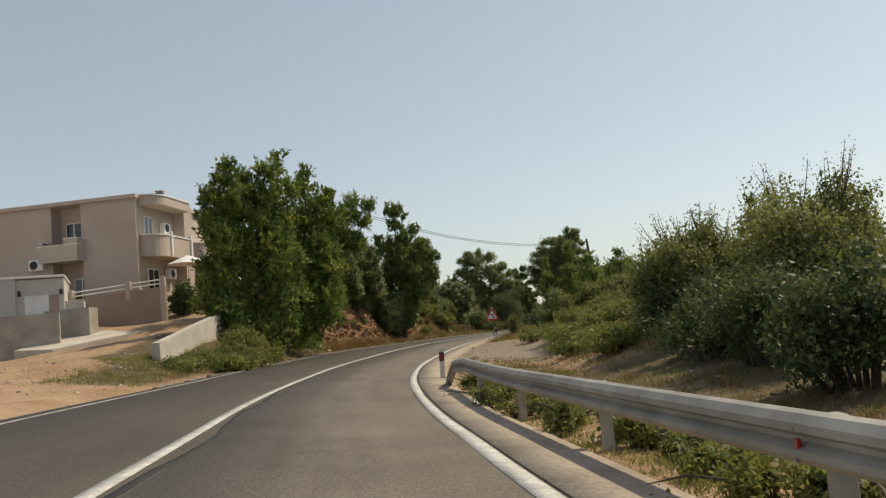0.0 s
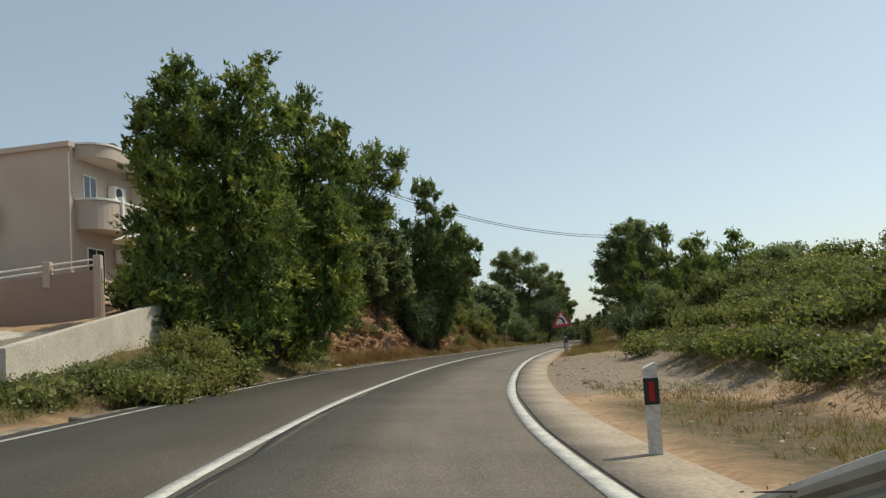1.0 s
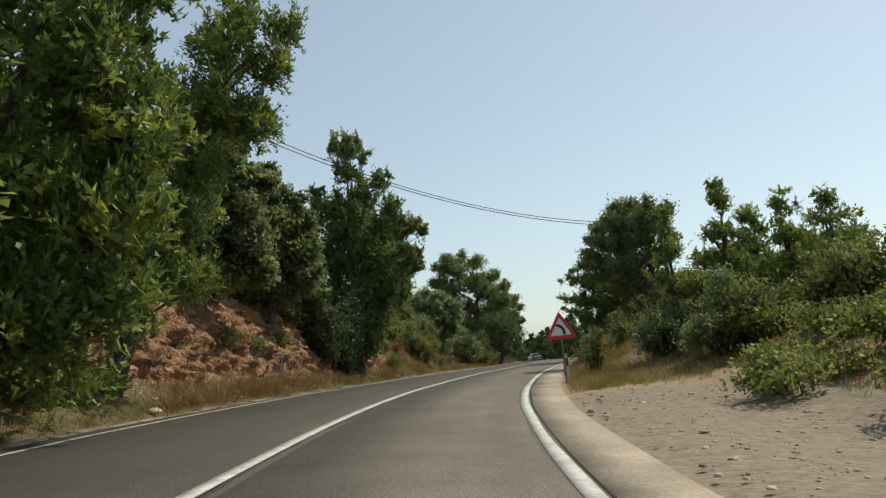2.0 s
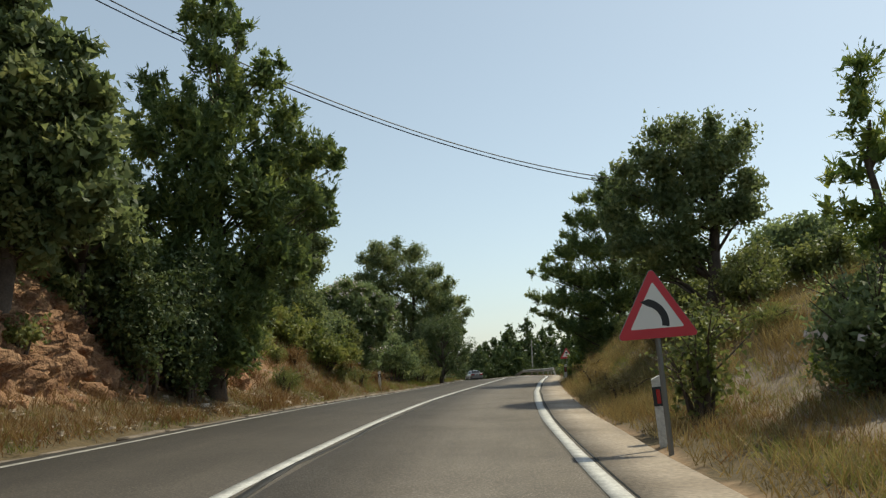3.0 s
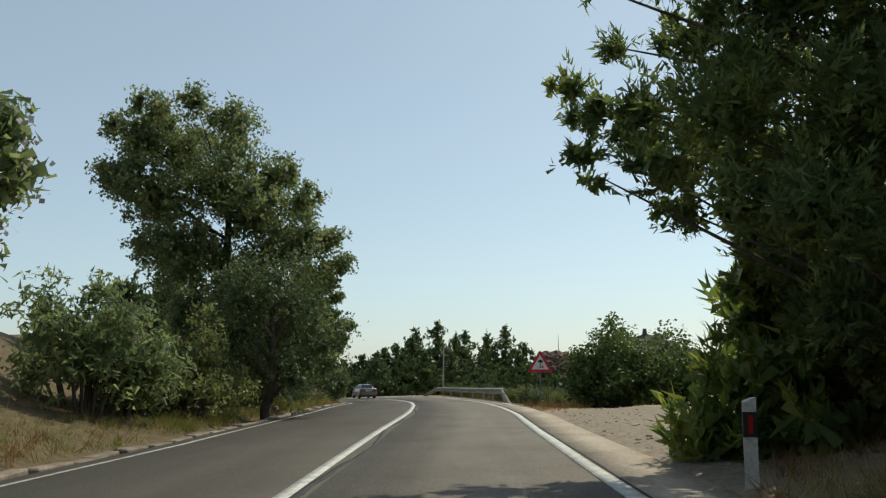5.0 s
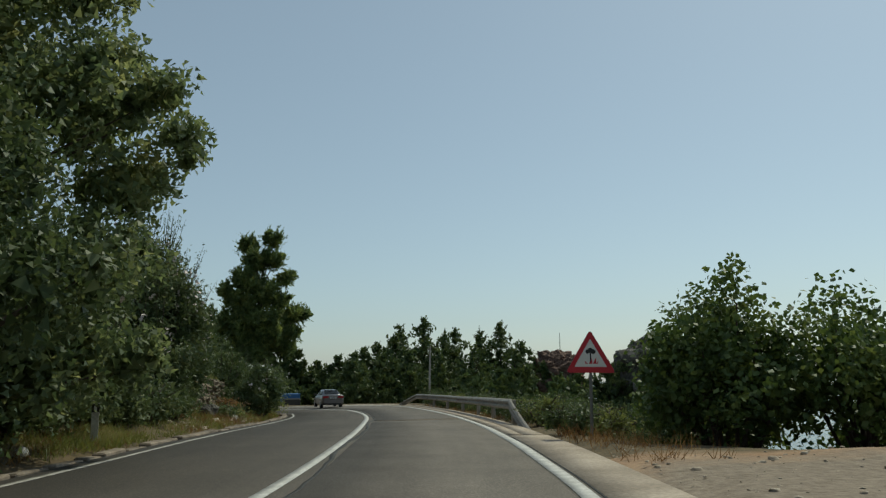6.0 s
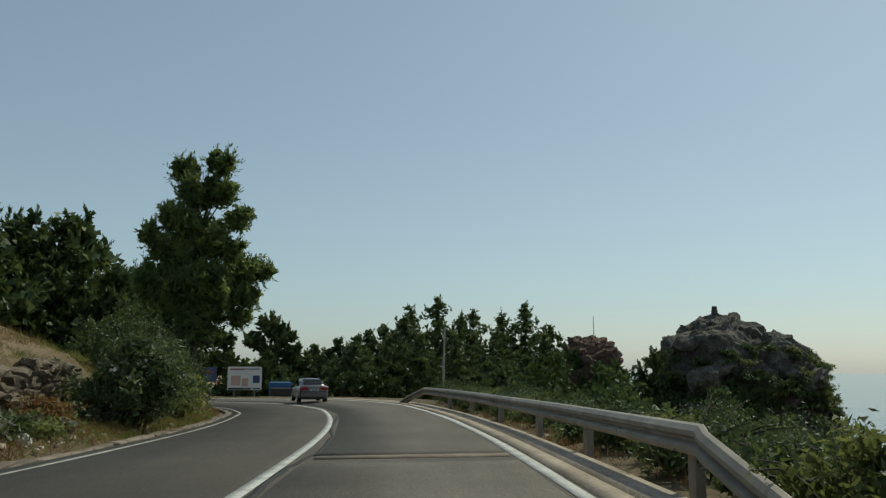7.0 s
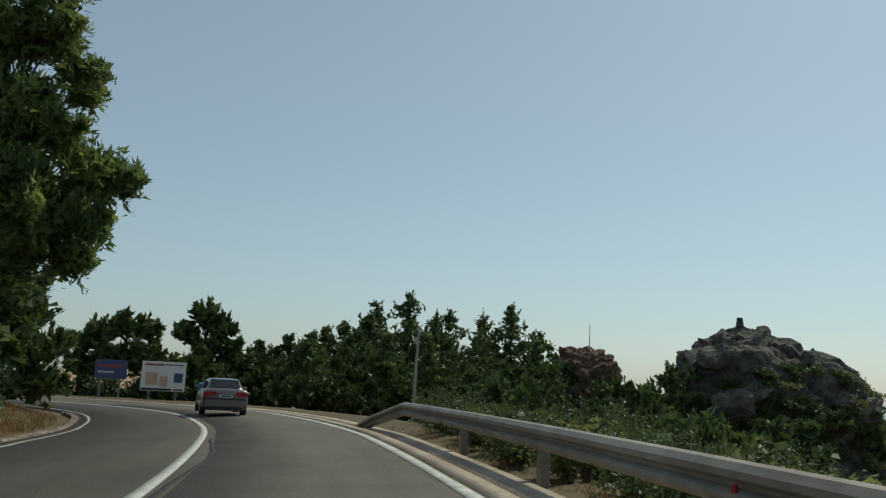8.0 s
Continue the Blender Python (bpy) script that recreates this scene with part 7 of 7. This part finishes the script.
# ---------------------------------------------------------------- billboards
def billboard(x, y, z, yaw, w, h, foot, face, label, bars):
    b = thing("billboard", pose(x, y, z, 0, 0, yaw), label, "billboard")
    for px in (-w * 0.3, w * 0.3):
        bm = bmesh.new()
        box(bm, px - 0.07, px + 0.07, 0.05, 0.19, -0.6, foot + h * 0.5)
        part("leg", bm, SIGNBACK, b)
    bm = bmesh.new()
    box(bm, -w / 2, w / 2, -0.03, 0.05, foot, foot + h, 0.01)
    panel = part("panel", bm, face, b)
    for x0, x1, z0, z1, m, name in bars:
        bm = bmesh.new()
        box(bm, x0 * w, x1 * w, -0.042, -0.034, foot + z0 * h, foot + z1 * h)
        part(name, bm, m, panel)
    return b


PEACH, MAROON, NAVY = plain("poster_peach", (0.55, 0.38, 0.28), 0.5), plain("poster_maroon", (0.25, 0.05, 0.05), 0.5), plain("poster_navy", (0.05, 0.07, 0.16), 0.5)
billboard(15.35, 172.0, -1.15, -2, 2.9, 2.0, 0.8, SIGNWHITE, "roadside billboard with a pale poster and dark lettering bars", [
    (-0.44, 0.0, 0.86, 0.92, MAROON, "bar"), (0.02, 0.44, 0.88, 0.92, NAVY, "bar"), (-0.4, -0.12, 0.2, 0.62, PEACH, "picture_block"), (-0.08, 0.1, 0.15, 0.5, PEACH, "picture_block"),
    (0.24, 0.44, 0.3, 0.62, NAVY, "picture_block"), (-0.48, 0.2, 0.02, 0.09, BLACK, "bar"), (0.24, 0.46, 0.03, 0.08, BLACK, "bar")])
billboard(11.95, 172.0, -1.15, 4, 2.05, 1.25, 1.5, NAVY, "roadside billboard with a dark faded poster", [(-0.4, 0.4, 0.6, 0.75, MAROON, "bar"), (-0.4, 0.1, 0.3, 0.4, GREYPAINT, "bar")])

# lamp post and metal pole beyond the bend
bm = bmesh.new()
tube(bm, [(0, 0, -1.5), (0.05, 0, 3), (0.15, 0, 6.2)], [0.13, 0.11, 0.08], 8)
tagged(link_mesh("utility_pole", bm, WALL_CONC), "pale concrete utility pole among the far pines", "utility pole").matrix_basis = pose(32.75, 170, -1.0)


# ---------------------------------------------------------------- vehicles
CARPAINT = plain("bronze_grey_paint", (0.17, 0.155, 0.15), 0.3, 0.7, 0.5, 0.6)
RUBBER = plain("rubber", (0.02, 0.02, 0.02), 0.8)
RIM = plain("alloy", (0.45, 0.45, 0.46), 0.35, 0.9)
TAIL = plain("tail_lamp", (0.32, 0.02, 0.025), 0.15, 0.0, 0.6)
PLATE = plain("number_plate", (0.62, 0.62, 0.6), 0.5)
CHROME = plain("chrome", (0.6, 0.6, 0.6), 0.15, 1.0)


def loft(bm, sections, closed=True):
    rows = [[bm.verts.new(p) for p in sec] for sec in sections]
    for a, b in zip(rows, rows[1:]):
        for k in range(len(a) - 1):
            bm.faces.new((a[k], a[k + 1], b[k + 1], b[k]))
    if closed:
        bm.faces.new(rows[0][::-1])
        bm.faces.new(rows[-1])
    bmesh.ops.recalc_face_normals(bm, faces=bm.faces)


def mirrored(half):
    return [(-x, y, z) for x, y, z in half[::-1]] + half


def sedan(x, y, z, yaw):
    """Saloon car; its rear bumper at y = 0, its nose at y = 4.5."""
    c = thing("car", pose(x, y, z, 0, 0, yaw) @ Matrix.Scale(1 / SCALE, 4), "bronze-grey four-door saloon car seen from behind on the road", "car")
    ys = [0.0, 0.04, 0.16, 0.5, 1.0, 1.6, 2.4, 3.2, 3.8, 4.2, 4.42, 4.5]
    w = [0.74, 0.83, 0.87, 0.895, 0.90, 0.905, 0.905, 0.90, 0.88, 0.82, 0.70, 0.58]
    lo = [0.42, 0.30, 0.24, 0.2, 0.19, 0.19, 0.19, 0.19, 0.2, 0.22, 0.28, 0.4]
    sh = [0.84, 0.98, 1.03, 1.03, 1.0, 0.97, 0.95, 0.93, 0.86, 0.78, 0.68, 0.58]
    secs = []
    for a, b, l, s in zip(ys, w, lo, sh):
        secs.append(mirrored([(b * 0.80, a, l), (b * 0.97, a, l + 0.10), (b, a, l + 0.28), (b, a, s - 0.22), (b * 0.97, a, s - 0.07), (b * 0.86, a, s), (b * 0.5, a, s + 0.025), (0.001, a, s + 0.03)]))
    bm = bmesh.new()
    loft(bm, [sec + sec[:1] for sec in secs], False)
    body = part("body", bm, CARPAINT, c, "bronze-grey metallic paint", smooth=True)
    bm = bmesh.new()
    sec = secs[0]
    f = [bm.verts.new((p[0], 0.001, p[2])) for p in sec]
    bm.faces.new(f)
    part("rear_panel", bm, CARPAINT, body)
    # cabin
    cab = [(0.62, 0.76, 0.98, 0.60), (0.85, 0.74, 1.14, 0.60), (1.25, 0.71, 1.37, 0.585), (1.7, 0.71, 1.43, 0.59), (2.3, 0.72, 1.43, 0.60), (2.75, 0.74, 1.36, 0.60), (3.2, 0.76, 1.14, 0.62), (3.5, 0.78, 0.93, 0.66)]
    bm = bmesh.new()
    loft(bm, [mirrored([(b, a, 0.9), (b * 0.99, a, min(t, 0.99)), ((b + r) / 2 + 0.02, a, 0.97 + (t - 0.97) * 0.55), (r, a, t - 0.035), (r * 0.8, a, t), (0.001, a, t + 0.012)]) for a, b, t, r in cab])
    part("cabin", bm, CARPAINT, body, smooth=True)
    bm = bmesh.new()
    v = [bm.verts.new(p) for p in ((-0.60, 0.685, 1.06), (0.60, 0.685, 1.06), (0.53, 1.21, 1.375), (-0.53, 1.21, 1.375))]
    bm.faces.new(v)
    bmesh.ops.solidify(bm, geom=bm.faces[:], thickness=0.01)
    for q in bm.verts:
        q.co += Vector((0, -0.03, 0.022))
    part("rear_window", bm, GLASS, body)
    for sx in (-1, 1):
        for y0, y1 in ((1.12, 1.95), (2.02, 2.85)):
            bm = bmesh.new()
            zt = lambda a: 0.97 + (np.interp(a, [k[0] for k in cab], [k[2] for k in cab]) - 0.97) * 0.8
            v = [bm.verts.new((sx * (0.745 + 0.0), y0, 1.0)), bm.verts.new((sx * 0.75, y1, 1.0)), bm.verts.new((sx * 0.665, y1 - 0.08, zt(y1 - 0.08))), bm.verts.new((sx * 0.655, y0 + 0.1, zt(y0 + 0.1)))]
            bm.faces.new(v)
            bmesh.ops.solidify(bm, geom=bm.faces[:], thickness=0.03)
            part("side_window", bm, GLASS, body)
        bm = bmesh.new()
        box(bm, sx * 0.98 - 0.09, sx * 0.98 + 0.09, 2.72, 2.82, 0.97, 1.1, 0.03)
        part("wing_mirror", bm, CARPAINT, body)
        bm = bmesh.new()
        prism(bm, [(sx * 0.36, 0.80), (sx * 0.80, 0.74), (sx * 0.845, 0.80), (sx * 0.84, 0.90), (sx * 0.6, 0.95), (sx * 0.36, 0.93)], -0.06, 0.02, pose(0, 0, 0, 90))
        bmesh.ops.recalc_face_normals(bm, faces=bm.faces)
        part("tail_lamp", bm, TAIL, body, "red tail lamp")
        for yy in (0.95, 3.65):
            bm = bmesh.new()
            bmesh.ops.create_cone(bm, cap_ends=True, segments=24, radius1=0.32, radius2=0.32, depth=0.21, matrix=pose(sx * 0.79, yy, 0.32, 0, 90, 0))
            wheel = part("wheel", bm, RUBBER, c, "black tyre")
            bm = bmesh.new()
            bmesh.ops.create_cone(bm, cap_ends=True, segments=20, radius1=0.21, radius2=0.19, depth=0.22, matrix=pose(sx * 0.80, yy, 0.32, 0, 90, 0))
            part("rim", bm, RIM, wheel)
    for name, m, dims in (("number_plate", PLATE, (-0.26, 0.26, -0.012, 0.0, 0.72, 0.83)), ("bumper", CARPAINT, (-0.80, 0.80, -0.05, 0.12, 0.36, 0.62)), ("diffuser", BLACK, (-0.66, 0.66, -0.03, 0.2, 0.24, 0.36)),
                          ("boot_trim", CHROME, (-0.32, 0.32, -0.015, 0.01, 0.875, 0.9)), ("plate_bar", BLACK, (-0.2, 0.2, -0.016, -0.012, 0.75, 0.8)), ("brake_lamp", TAIL, (-0.16, 0.16, 0.66, 0.7, 1.03, 1.045))):
        bm = bmesh.new()
        box(bm, *dims, 0.012 if name in ("bumper", "diffuser") else 0.0)
        part(name, bm, m, body)
    return c


k = int(np.argmin(np.abs(STATION - 140.0)))
cp = LINE[k] + SIDE[k] * 1.12
sedan(float(cp[0]), float(cp[1]), float(road_z(STATION[k], 1.1)) + 0.005, math.degrees(math.atan2(-TANG[k][0], TANG[k][1])) - 2.0)

BLUE = plain("blue_tarpaulin", (0.04, 0.12, 0.27), 0.7)


def truck(x, y, z, yaw):
    t = thing("truck", pose(x, y, z, 0, 0, yaw) @ Matrix.Scale(1.05 / SCALE, 4), "blue covered lorry far round the bend", "truck")
    bm = bmesh.new()
    box(bm, -1.15, 1.15, 1.8, 6.5, 0.8, 2.3, 0.05)
    part("cargo_cover", bm, BLUE, t)
    bm = bmesh.new()
    box(bm, -1.1, 1.1, 0, 1.7, 0.35, 1.75, 0.12)
    cabp = part("cab", bm, BLACK, t, "dark cab")
    bm = bmesh.new()
    box(bm, -0.95, 0.95, -0.02, 0.05, 1.1, 1.55)
    part("windscreen", bm, GLASS, cabp)
    for sx in (-0.8, 0.8):
        bm = bmesh.new()
        box(bm, sx - 0.16, sx + 0.16, -0.03, 0.03, 0.6, 0.8, 0.02)
        part("headlamp", bm, CHROME, cabp)
        for yy in (0.7, 5.2):
            bm = bmesh.new()
            bmesh.ops.create_cone(bm, cap_ends=True, segments=18, radius1=0.42, radius2=0.42, depth=0.26, matrix=pose(sx * 1.2, yy, 0.42, 0, 90, 0))
            part("wheel", bm, RUBBER, t)
    return t


truck(18.75, 176.0, gz(18.75, 176.0), -2)


# ---------------------------------------------------------------- kerb stones
kerb = tagged(new("kerb"), "rough low kerb of pale concrete blocks, dusty and chipped", "kerb", kind="structure")
shapes = []
for v in range(4):
    bm = bmesh.new()
    box(bm, -0.1, 0.1, -0.42, 0.42, -0.2, 0.035, 0.02)
    for q in bm.verts:
        q.co += noise.noise_vector(q.co * 3 + Vector((v * 5, 0, 0))) * 0.022
    me = bpy.data.meshes.new("kerb_stone")
    bm.to_mesh(me)
    bm.free()
    me.materials.append(KERBSTONE)
    shapes.append(me)
rg = random.Random(5)
for s in np.arange(22, 150, 0.9):
    k = int(np.argmin(np.abs(STATION - s)))
    p = LINE[k] - SIDE[k] * (LANE + 0.42 + rg.uniform(-.03, .03))
    ob = new("kerb_stone", shapes[rg.randrange(4)])
    ob.parent = kerb
    ob.matrix_basis = pose(p[0], p[1], float(road_z(STATION[k], -LANE - 0.4)) + rg.uniform(-.02, .02) - (0.035 if s < 62 else 0.005), rg.uniform(-2, 2), rg.uniform(-3, 3), math.degrees(math.atan2(-TANG[k][0], TANG[k][1])) + rg.uniform(-2, 2))

# ---------------------------------------------------------------- true size
for ob in list(scene.objects):
    if ob.parent is None and ob.type in ("MESH", "EMPTY"):
        ob.matrix_basis = Matrix.Scale(SCALE, 4) @ ob.matrix_basis
